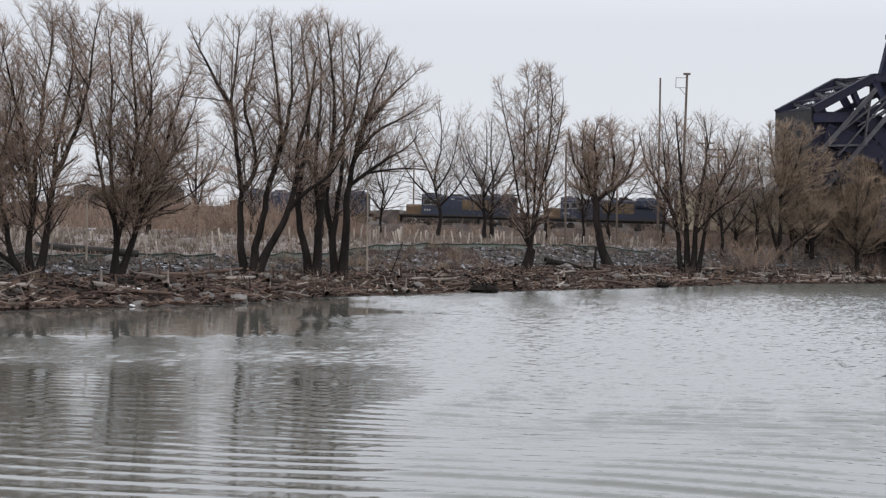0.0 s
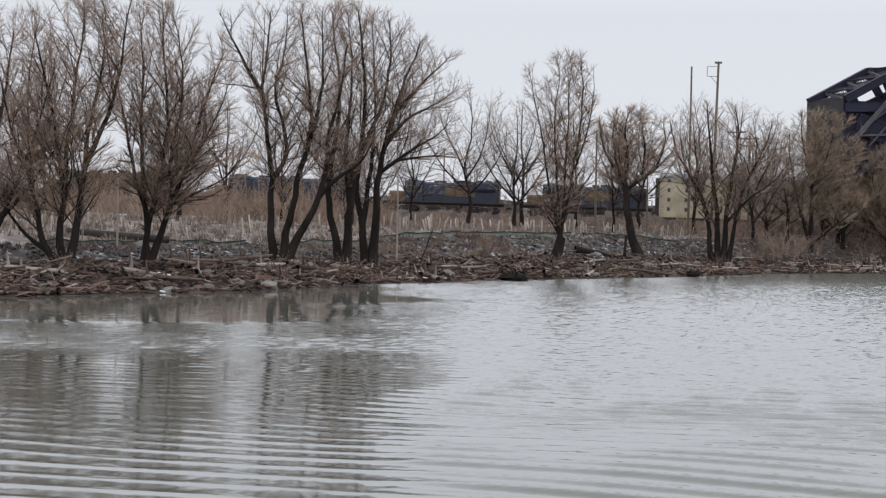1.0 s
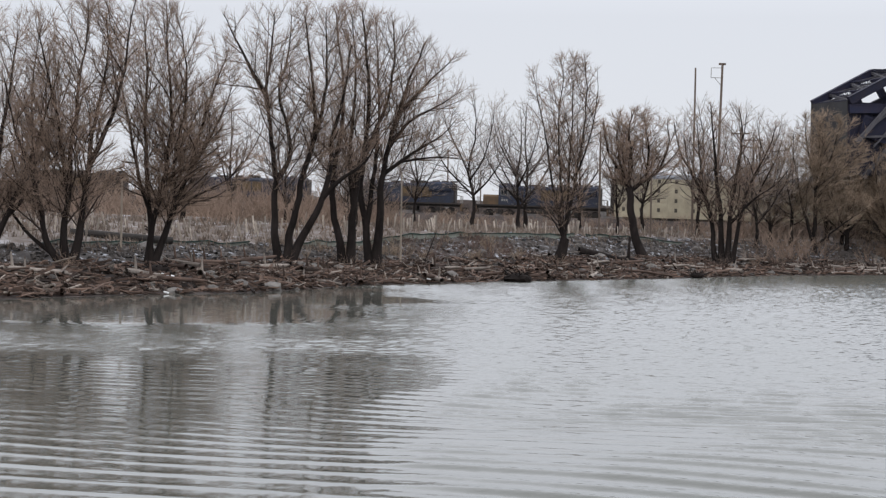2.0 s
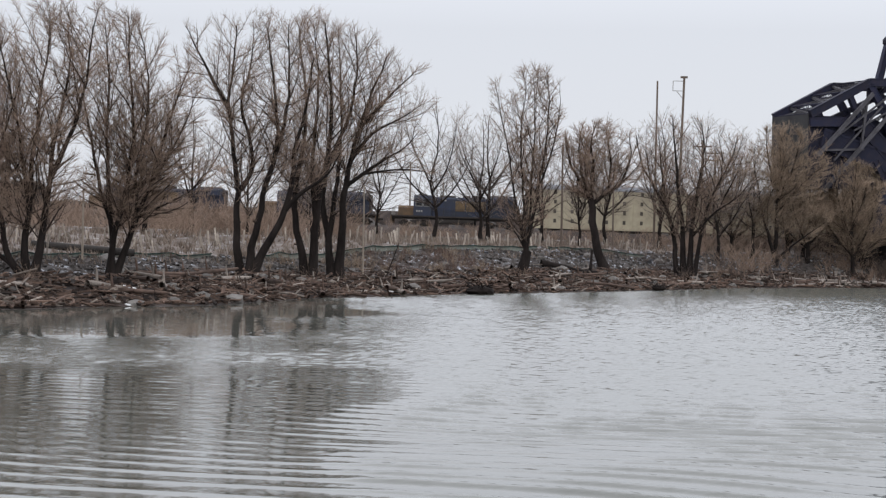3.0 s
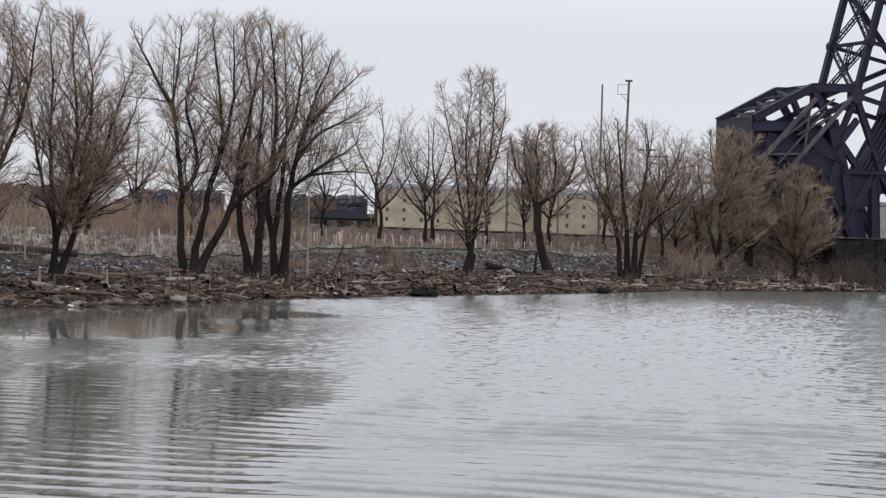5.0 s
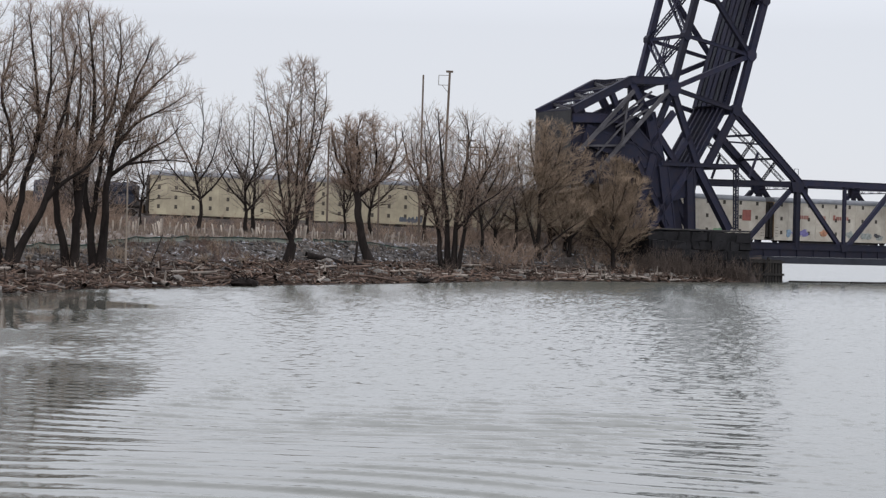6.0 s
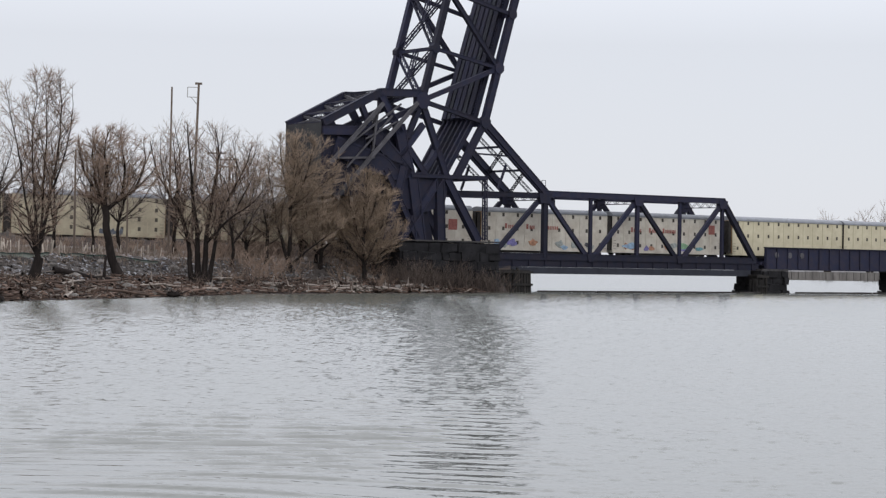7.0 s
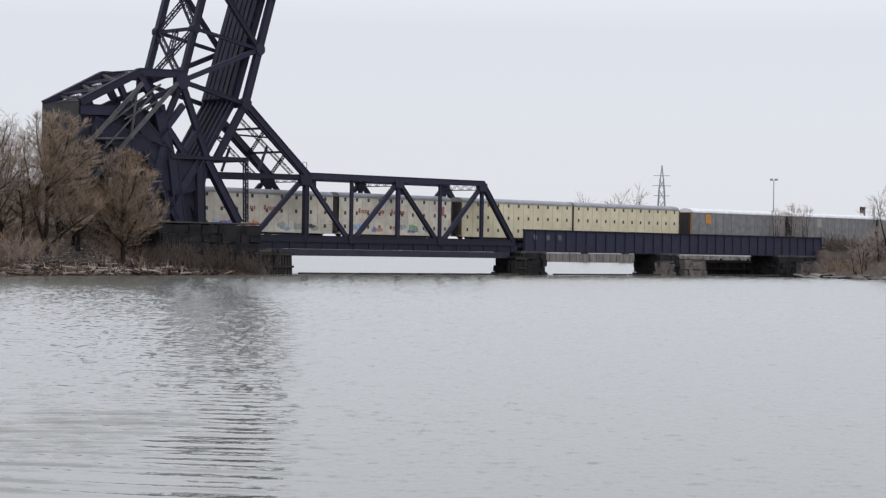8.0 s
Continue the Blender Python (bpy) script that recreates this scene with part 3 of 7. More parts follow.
def bank_trees():
    rows = [
        # x, y, ground, stems, crown, seed, label
        (-68.0, 105.0, 1.9, [(0.24, [(0.1, 0.0, 0.0), (0.5, 0.0, 3.6), (1.2, 0.0, 8.5), (1.9, 0.0, 13.8)]), (0.22, [(-0.1, 0.0, 0.0), (-1.3, 0.3, 3.6), (-2.3, 0.7, 8.5), (-2.7, 1.0, 13.6)]), (0.2, [(0.2, 0.0, 0.0), (1.6, -0.3, 2.9), (3.0, -0.7, 6.7), (4.4, -1.0, 11.6)]), (0.2, [(0.1, 0.0, 0.1), (0.2, 0.6, 4.0), (-0.4, 1.2, 9.0), (0.2, 1.6, 14.4)]), (0.16, [(1.2, 0.0, 2.4), (2.9, -0.4, 4.2), (4.8, -0.8, 7.4)])], [(0.7, 0.0, 10.0, 5.8, 4.4, 6.4), (2.0, 0.0, 5.0, 4.5, 3.5, 3.2)], 21, ''),
        (-63.2, 107.3, 1.5, [(0.2, [(-0.6, -0.0, 0.1), (-1.5, -0.1, 1.3), (-1.7, -0.3, 2.4), (-1.8, -0.4, 3.4), (-2.2, -0.6, 4.8), (-2.7, -0.7, 6.3), (-3.6, -0.9, 8.6), (-4.1, -1.0, 11.3)]), (0.15, [(-0.5, 0.0, 0.1), (-1.2, 0.4, 0.8), (-2.5, 0.8, 1.8), (-4.2, 1.1, 3.9), (-5.3, 1.5, 6.6)]), (0.22, [(-0.3, 0.0, 0.1), (-0.5, 0.1, 1.9), (-0.3, 0.2, 3.9), (-0.4, 0.3, 5.7), (-0.7, 0.3, 7.4), (-1.1, 0.4, 10.1), (-1.6, 0.5, 11.9), (-2.1, 0.6, 14.3)]), (0.17, [(-0.3, -0.0, 4.1), (-0.2, -0.2, 6.7), (0.1, -0.3, 9.4), (0.4, -0.5, 11.8), (0.7, -0.6, 13.9), (0.8, -0.8, 15.9)]), (0.24, [(0.1, 0.0, 0.0), (0.5, 0.1, 1.9), (0.7, 0.3, 3.6), (1.0, 0.4, 6.0), (1.1, 0.6, 7.8), (1.6, 0.7, 10.2), (2.1, 0.9, 12.7), (2.0, 1.0, 15.5)]), (0.16, [(1.0, -0.0, 6.4), (1.8, -0.1, 8.1), (2.6, -0.2, 10.0), (3.1, -0.4, 12.6), (3.3, -0.5, 15.0), (3.7, -0.6, 16.6)])], [(-0.3, 0.0, 12.2, 4.2, 3.9, 6.2), (-0.9, 0.0, 5.6, 4.2, 3.0, 3.9)], 31, ''),
        (-61.6, 114.5, 1.5, [(0.2, [(-0.2, 0.0, -0.1), (-0.0, 0.1, 2.3), (-0.3, 0.3, 4.4), (-0.4, 0.4, 7.0), (-0.5, 0.5, 9.5), (-0.3, 0.7, 12.5), (-0.7, 0.8, 16.1)]), (0.2, [(0.0, -0.0, -0.1), (0.0, -0.1, 2.3), (0.5, -0.3, 4.4), (1.0, -0.4, 7.0), (1.3, -0.5, 9.9), (0.9, -0.7, 13.5), (0.8, -0.8, 16.7)]), (0.22, [(0.1, 0.0, -0.1), (0.7, 0.1, 1.4), (1.2, 0.1, 3.0), (2.1, 0.2, 5.2), (2.6, 0.3, 7.0), (3.3, 0.4, 9.6), (4.0, 0.4, 11.8), (4.7, 0.5, 13.7)]), (0.15, [(1.0, -0.0, 2.6), (1.6, -0.2, 4.5), (1.4, -0.4, 6.6), (1.9, -0.6, 9.2), (2.2, -0.8, 12.4), (1.5, -1.0, 16.0)]), (0.13, [(-0.2, 0.0, 3.4), (-1.0, 0.2, 5.9), (-1.5, 0.5, 8.8), (-2.1, 0.8, 11.7), (-2.1, 1.0, 14.6)]), (0.12, [(2.4, 0.0, 5.9), (3.7, 0.3, 8.2), (4.6, 0.6, 10.0), (5.2, 0.9, 12.1)]), (0.09, [(1.6, -0.0, 3.8), (3.5, -0.2, 4.8), (5.0, -0.4, 5.6), (5.8, -0.6, 6.8), (6.6, -0.8, 7.1)])], [(-0.1, 0.0, 12.1, 3.1, 3.4, 5.9), (2.4, 0.0, 10.3, 3.3, 3.3, 5.5), (1.0, 0.0, 5.2, 4.0, 2.5, 2.6), (5.2, 0.0, 6.0, 1.8, 1.3, 1.7)], 32, ''),
        (-63.4, 139.3, 1.5, [(0.3, [(-0.4, 0.0, -0.4), (-0.8, 0.1, 2.0), (-0.9, 0.2, 3.7), (-0.8, 0.3, 6.1), (-1.0, 0.4, 8.0), (-1.4, 0.5, 11.0), (-1.7, 0.6, 12.7), (-1.3, 0.7, 16.2), (-1.1, 0.8, 19.0)]), (0.17, [(-1.7, 0.0, 12.5), (-3.2, 0.2, 15.3), (-4.3, 0.3, 17.4), (-5.1, 0.5, 18.9)]), (0.3, [(0.0, -0.0, -0.4), (0.4, -0.1, 2.4), (0.8, -0.2, 4.1), (1.1, -0.3, 6.3), (2.0, -0.5, 8.9), (2.2, -0.6, 11.0), (1.8, -0.7, 14.4), (1.2, -0.8, 18.7)]), (0.32, [(0.3, 0.0, -0.4), (1.5, 0.1, 2.4), (2.7, 0.1, 4.6), (3.4, 0.2, 7.2), (3.5, 0.3, 10.0), (4.3, 0.3, 12.8), (4.8, 0.4, 16.7)]), (0.2, [(2.9, -0.0, 5.1), (4.2, -0.5, 6.5), (5.9, -1.0, 7.6), (6.9, -1.5, 9.3)]), (0.17, [(-0.8, -0.0, 6.5), (0.1, -0.1, 7.7), (0.3, -0.2, 9.3), (-0.2, -0.3, 11.0), (-0.8, -0.4, 12.9), (0.0, -0.5, 16.1), (0.2, -0.6, 18.9)]), (0.18, [(2.2, 0.0, 9.1), (2.9, 0.3, 11.9), (3.1, 0.7, 14.6), (2.8, 1.0, 19.2)])], [(-2.3, 0.0, 14.0, 3.5, 3.5, 5.8), (1.5, 0.0, 14.9, 3.7, 3.4, 5.4), (0.8, 0.0, 8.7, 5.2, 3.2, 3.2), (-4.2, 0.0, 8.8, 2.6, 1.9, 2.6)], 33, ''),
        (-60.8, 145.3, 1.1, [(0.3, [(-0.2, 0.0, -0.1), (-0.7, 0.1, 2.4), (-1.2, 0.2, 4.6), (-1.2, 0.3, 7.3), (-0.6, 0.4, 10.4), (-0.4, 0.5, 13.6), (-0.9, 0.6, 17.6), (-1.2, 0.7, 20.0)]), (0.34, [(0.2, -0.0, -0.1), (0.4, -0.1, 3.3), (0.6, -0.2, 6.9), (1.4, -0.3, 10.0), (1.6, -0.5, 13.1), (1.3, -0.6, 16.6), (0.9, -0.7, 20.1)]), (0.2, [(0.4, 0.0, 5.1), (-0.1, 0.1, 8.6), (0.3, 0.2, 12.2), (0.5, 0.3, 16.2), (-0.0, 0.4, 20.0)])], [(-0.2, 0.0, 16.2, 3.1, 3.1, 5.1), (-0.3, 0.0, 10.4, 3.6, 3.0, 4.5)], 34, ''),
        (-60.0, 148.9, 1.1, [(0.3, [(-0.3, 0.0, -0.1), (-0.6, 0.1, 2.9), (-1.2, 0.2, 5.6), (-1.0, 0.3, 8.8), (0.6, 0.4, 12.4), (1.5, 0.5, 16.1), (1.3, 0.6, 19.7)]), (0.36, [(0.2, -0.0, -0.1), (0.4, -0.1, 3.3), (0.5, -0.2, 6.5), (0.9, -0.3, 9.2), (1.6, -0.4, 12.0), (2.5, -0.5, 14.7), (3.8, -0.6, 17.9)]), (0.17, [(0.6, -0.0, 7.2), (2.1, -0.3, 8.4), (3.9, -0.6, 9.7), (5.2, -0.9, 10.4), (6.3, -1.2, 11.8)]), (0.1, [(2.1, -0.0, 8.4), (4.3, -0.3, 8.8), (6.1, -0.7, 8.9), (7.3, -1.0, 8.6)]), (0.17, [(1.1, 0.0, 9.7), (2.5, 0.4, 11.8), (4.8, 0.8, 13.0), (6.6, 1.2, 14.2)]), (0.16, [(1.7, 0.0, 12.2), (3.8, 0.2, 14.5), (6.1, 0.5, 16.9)]), (0.2, [(-0.1, 0.0, 3.3), (0.3, 0.1, 7.4), (0.5, 0.1, 11.5), (0.3, 0.2, 15.6), (-0.1, 0.2, 20.1)])], [(0.9, 0.0, 15.8, 3.4, 3.1, 5.0), (4.1, 0.0, 14.1, 3.6, 3.1, 4.8), (2.5, 0.0, 10.0, 4.3, 2.6, 2.7), (6.1, 0.0, 10.5, 1.8, 1.7, 2.7)], 35, ''),
        (-53.7, 180.2, 1.2, [(0.5, [(-0.2, 0.0, -0.3), (0.1, 0.0, 1.2), (0.5, 0.0, 2.5)]), (0.14, [(0.2, 0.0, 2.1), (-0.4, 0.1, 5.2), (-1.1, 0.2, 8.3), (-1.5, 0.4, 11.5), (-2.3, 0.5, 15.3), (-2.9, 0.6, 18.2)]), (0.14, [(0.4, -0.0, 2.2), (0.1, -0.1, 6.8), (-0.2, -0.2, 9.9), (-0.5, -0.4, 13.6), (0.1, -0.5, 17.3), (-0.3, -0.6, 19.2)]), (0.15, [(0.6, 0.0, 2.2), (0.8, 0.2, 6.2), (0.8, 0.4, 10.0), (1.1, 0.6, 14.2), (0.7, 0.8, 18.8)]), (0.16, [(0.6, -0.0, 3.6), (1.6, -0.1, 8.9), (2.1, -0.2, 12.6), (2.3, -0.3, 16.3), (1.9, -0.4, 19.6)]), (0.1, [(1.4, 0.0, 8.4), (2.7, 0.2, 12.1), (3.3, 0.3, 15.8), (3.2, 0.5, 18.5)]), (0.08, [(0.1, -0.0, 2.5), (-0.9, -0.3, 4.4), (-2.0, -0.5, 5.4), (-2.9, -0.8, 4.9)])], [(0.5, 0.0, 14.5, 3.1, 3.2, 5.6), (-2.1, 0.0, 15.8, 1.5, 1.9, 3.5), (0.1, 0.0, 7.6, 2.6, 2.6, 4.3)], 36, 'slender bare willow clump rising from a dark stump'),
        (-52.1, 203.9, 1.9, [(0.42, [(0.6, 0.0, -0.5), (-0.5, 0.0, 1.9), (-0.9, 0.0, 3.7), (-1.1, 0.0, 6.3), (-1.3, 0.0, 7.5)]), (0.22, [(-1.1, 0.0, 7.1), (-2.5, 0.3, 9.3), (-3.7, 0.5, 11.7), (-4.1, 0.8, 14.1)]), (0.24, [(-1.2, -0.0, 7.2), (-0.9, -0.2, 10.8), (-1.4, -0.4, 13.1), (-0.9, -0.6, 15.2)]), (0.22, [(-1.0, 0.0, 6.9), (0.4, 0.2, 8.1), (2.1, 0.4, 9.1), (3.8, 0.6, 11.2)]), (0.16, [(0.4, -0.0, 8.1), (0.7, -0.4, 11.4), (0.2, -0.8, 14.6)]), (0.14, [(2.1, 0.0, 9.0), (3.1, 0.1, 12.0), (2.7, 0.2, 14.4)]), (0.15, [(-1.1, 0.0, 7.2), (-2.3, 0.3, 10.2), (-2.6, 0.7, 13.2), (-2.3, 1.0, 15.3)])], [(-0.7, 0.0, 11.1, 4.3, 3.3, 4.5), (2.1, 0.0, 10.2, 2.4, 2.2, 3.6)], 37, 'single bare tree with a stout trunk and spreading crown'),
        (-46.3, 218.1, 0.9, [(0.3, [(-0.7, 0.0, -0.3), (-1.2, 0.2, 4.3), (-1.8, 0.3, 7.4), (-3.4, 0.5, 9.9), (-4.9, 0.6, 12.4), (-5.6, 0.8, 15.9)]), (0.36, [(-0.2, -0.0, -0.4), (-0.2, -0.1, 5.5), (-0.9, -0.2, 9.9), (-1.3, -0.4, 14.9), (-1.6, -0.5, 17.7)]), (0.34, [(0.5, 0.0, -0.4), (0.7, 0.1, 5.5), (1.3, 0.2, 9.9), (2.1, 0.4, 14.3), (1.5, 0.5, 17.4)]), (0.26, [(1.0, -0.0, -0.1), (1.9, -0.2, 6.2), (3.1, -0.5, 9.9), (4.9, -0.8, 13.0), (5.5, -1.0, 15.5)]), (0.18, [(-1.2, 0.0, 4.6), (-2.3, 0.1, 8.6), (-2.8, 0.3, 13.0), (-3.2, 0.4, 16.5)]), (0.16, [(0.8, -0.0, 4.3), (3.1, -0.3, 7.1), (5.9, -0.7, 9.0), (7.4, -1.0, 11.2)])], [(-0.6, 0.0, 12.7, 4.9, 3.9, 5.4), (3.4, 0.0, 11.2, 4.4, 3.7, 5.4), (1.3, 0.0, 6.8, 5.0, 3.1, 3.2)], 38, 'bare willow with several thick trunks at the waterside'),
    ]
    for x, y, z, stems, crowns, seed, label in rows:
        far = math.hypot(x, y) > 170
        tree(x, y, z, stems, crowns, seed, dense={31: 1.3, 32: 1.3, 37: 1.2, 38: 0.72}.get(seed, 0.85 if far else 1.1), reach=1.2 if far else 1.0, fine=0.015 if far else 0.0115, fuzz=1.8 if far else 1.4, label=label)


def brush_trees():
    label = "dense grey-brown willow brush beside the bridge"
    rows = [
        (-40.5, 243.7, 1.6, [(0.34, [(-0.1, 0.0, -0.5), (0.1, 0.0, 5.0), (-0.0, 0.0, 9.1), (0.4, 0.0, 13.3), (0.5, 0.0, 17.2)]), (0.22, [(0.0, 0.0, 7.1), (3.1, 0.4, 10.8), (5.8, 0.8, 13.2)]), (0.22, [(-0.2, -0.0, 2.2), (-1.3, -0.3, 5.6), (-2.1, -0.5, 9.4), (-2.9, -0.8, 13.9)]), (0.2, [(-0.0, -0.0, 8.5), (2.0, -0.5, 12.7), (2.9, -1.0, 16.5)]), (0.18, [(0.1, 0.0, 9.8), (-1.2, 0.5, 14.0), (-1.4, 1.0, 17.6)]), (0.15, [(-0.0, -0.0, 1.5), (3.2, -0.8, 4.3), (6.3, -1.5, 6.5)])], [(1.2, 0.0, 14.1, 5.2, 3.6, 4.3), (1.0, 0.0, 8.5, 7.0, 4.6, 5.2), (-2.4, 0.0, 7.7, 4.2, 3.4, 4.9)], 39),
        (-31.9, 250.0, 1.4, [(0.25, [(0.0, 0.0, -0.1), (-0.3, 0.0, 5.4), (-0.2, 0.0, 9.7), (0.2, 0.0, 13.6)]), (0.2, [(-0.1, 0.0, 2.6), (2.0, 0.4, 6.9), (2.9, 0.8, 10.5)]), (0.2, [(-0.2, -0.0, 4.0), (-2.0, -0.4, 8.9), (-2.4, -0.8, 13.2)]), (0.18, [(-0.2, -0.0, 5.4), (1.5, -0.5, 9.7), (1.6, -1.0, 13.3)]), (0.15, [(0.0, 0.0, 1.9), (3.1, 0.5, 4.1), (4.8, 1.0, 6.3)]), (0.15, [(-0.3, 0.0, 2.6), (-3.0, 0.5, 5.4), (-4.1, 1.0, 8.9)])], [(0.1, 0.0, 10.1, 4.4, 3.2, 4.1), (0.9, 0.0, 6.2, 4.8, 3.4, 4.3), (-2.6, 0.0, 6.8, 3.6, 3.2, 5.0)], 40),
    ]
    made = [tree(x, y, z, stems, crowns, seed, dense=1.1, fine=0.0122, reach=1.15, fuzz=2.4, twig_mat=M_TWIG_WARM, label=label) for x, y, z, stems, crowns, seed in rows]
    a, b = made
    for src, x, y, turn, k in ((b, -45.6, 242.5, 20, 0.9), (a, -40.5, 253.0, 35, 0.85), (b, -37.6, 250.0, 205, 0.95), (b, -31.5, 256.0, 60, 0.95), (a, -36.0, 258.0, 290, 0.8)):
        copy_scaled(src, x, y, land_z(x, y) - 0.1, turn, k)


def upland_trees():
    label = "small bare tree on the upper bank before the railway"
    made = []
    for k, (x, y, h, w) in enumerate(((-73.7, 211.9, 15.5, 5.6), (-46.1, 236.0, 16.0, 5.2), (-69.6, 216.5, 14.0, 5.0))):
        rng = random.Random(70 + k)
        made.append(tree(x, y, land_z(x, y), spreading(rng, h), [(0, 0, h * 0.66, w * 1.2, w, h * 0.38), (0, 0, h * 0.42, w * 0.9, w * 0.8, h * 0.25)], 71 + k, dense=0.72, fine=0.0125, reach=1.3, fuzz=0.8, twig_mat=M_TWIG_GREY, label=label))
    a, b, c = made
    for src, x, y, turn, k in (
        (b, -83.2, 209.0, 40, 0.85), (a, -82.3, 216.9, 140, 0.8), (c, -71.0, 223.6, 220, 1.1), (c, -66.5, 231.0, 80, 0.95), (a, -61.3, 242.0, 200, 1.0), (b, -61.0, 228.0, 110, 0.8),
        (b, -54.0, 239.5, 300, 1.05), (a, -49.0, 244.0, 200, 1.05), (c, -43.2, 243.0, 260, 1.05), (b, -38.5, 252.5, 45, 0.95),
        (c, -95.0, 226.0, 250, 0.9), (b, -90.0, 211.0, 310, 0.75), (b, -118.0, 225.0, 75, 1.0),
        (b, -98.0, 160.0, 120, 1.1), (c, -104.0, 172.0, 10, 1.1), (a, -84.0, 162.0, 330, 0.9), (c, -87.0, 178.0, 80, 0.9), (c, -79.0, 189.0, 15, 0.65), (b, -72.7, 176.0, 115, 0.5), (a, -75.5, 186.0, 215, 0.55), (c, -81.0, 178.0, 60, 0.7),
    ):
        copy_scaled(src, x, y, land_z(x, y) - 0.1, turn, k)


def far_trees():
    label = "bare grey brush tree on the far bank"
    rng = random.Random(80)
    a = tree(86.0, 395.0, far_z(86, 395) - 0.2, fan(rng, 4, 8.5, 0.35, 0.14), [(0, 0, 5.8, 4.0, 3.5, 4.6)], 81, dense=0.5, fine=0.022, twig_len=1.0, twig_mat=M_TWIG_GREY, label=label)
    for x, y, turn, k in ((89.5, 401, 60, 1.1), (95.5, 385, 120, 1.2), (103, 388, 20, 1.4), (79, 330, 222, 0.62), (81.5, 333, 100, 0.8), (84, 324, 310, 0.9), (88, 327, 45, 1.05), (92, 322, 140, 1.1), (80, 329, 260, 0.7), (87, 346, 75, 0.9), (97, 347, 33, 1.15), (100, 341, 133, 1.2), (103, 352, 233, 1.25)):
        copy_scaled(a, x, y, far_z(x, y) - 0.2, turn, k)
    # saplings set on the end abutment, behind the girder, to fit the camera's view
    for u, h, seed in ((92.5, 8.6, 84), (97.5, 9.6, 85), (101.5, 9.2, 86)):
        q = BRIDGE @ Vector((u, -2.95, 3.6))
        rng = random.Random(seed)
        stems = [(0.09, [(0, 0, -0.4), (d * 0.4, 0, h * 0.35), (d, 0, h * 0.9)]) for d in (-1.3, -0.3, 0.6, 1.5)]
        t = tree(q.x, q.y, q.z, stems, [(0, 0, h * 0.6, 2.9, 1.0, h * 0.46)], seed, dense=0.7, fine=0.02, reach=0.8, face=False, twig_mat=M_TWIG_GREY, label="bare sapling growing on the bridge abutment")
        t.rotation_euler = (0, 0, math.radians(43))
    copy_scaled(a, 83.4, 324.0, far_z(83.4, 324.0) - 0.2, 250, 1.55)
    copy_scaled(a, 86.5, 326.0, far_z(86.5, 326.0) - 0.2, 20, 1.3)
    for x, y, turn, k in ((100.5, 815.0, 40, 3.3), (84.0, 818.0, 140, 2.9)):
        copy_scaled(a, x, y, 2.5, turn, k)


bank_trees()
brush_trees()
upland_trees()
far_trees()


# ---- bridges ----


def steel(name, root, a, b, w, h=None, material=None, side=(0, 1, 0)):
    """A riveted box member: a core with two proud flange plates."""
    bm = bmesh.new()
    h = h or w
    a, b = Vector(a), Vector(b)
    beam(bm, a, b, w * 0.8, h * 0.82, side)
    d = (b - a).normalized()
    s = Vector(side)
    s = (s - d * s.dot(d)).normalized()
    n = d.cross(s)
    for k in (-1, 1):
        beam(bm, a + n * (k * h * 0.44), b + n * (k * h * 0.44), w, h * 0.12, side)
    return part(name, bm, material or M_STEEL, root)


def lattice(name, root, a, b, w, h, material=None, side=(0, 1, 0), bar=0.07, pitch=1.0):
    """A laced member: four corner angles and zigzag bars on its two broad faces."""
    bm = bmesh.new()
    a, b = Vector(a), Vector(b)
    d = (b - a)
    length = d.length
    d.normalize()
    s = Vector(side)
    s = (s - d * s.dot(d)).normalized()
    n = d.cross(s)
    for i in (-1, 1):
        for j in (-1, 1):
            o = s * (i * w / 2) + n * (j * h / 2)
            beam(bm, a + o, b + o, bar * 1.5, bar * 1.5, side)
    count = max(2, int(length / (h * pitch)))
    for i in (-1, 1):
        for k in range(count):
            j = 1 if k % 2 else -1
            beam(bm, a + d * (length * k / count) + s * (i * w / 2) + n * (j * h / 2), a + d * (length * (k + 1) / count) + s * (i * w / 2) - n * (j * h / 2), bar * 0.6, bar, side)
    return part(name, bm, material or M_STEEL, root)


def plate(name, root, pts, y, thick=0.08, material=None):
    """A flat gusset plate in the truss plane from its outline."""
    bm = bmesh.new()
    front = [bm.verts.new((u, y - thick / 2, z)) for u, z in pts]
    back = [bm.verts.new((u, y + thick / 2, z)) for u, z in pts]
    bm.faces.new(front)
    bm.faces.new(back[::-1])
    for i in range(len(pts)):
        j = (i + 1) % len(pts)
        bm.faces.new((front[j], front[i], back[i], back[j]))
    bmesh.ops.recalc_face_normals(bm, faces=bm.faces)
    return part(name, bm, material or M_STEEL, root)


def gusset(root, u, z, r, y):
    plate("gusset_plate", root, [(u + r * math.cos(a) * 1.0, z + r * math.sin(a)) for a in [k * math.pi / 4 + 0.39 for k in range(8)]], y, 0.9)


def lerp2(a, b, t):
    return (a[0] + (b[0] - a[0]) * t, a[1] + (b[1] - a[1]) * t)


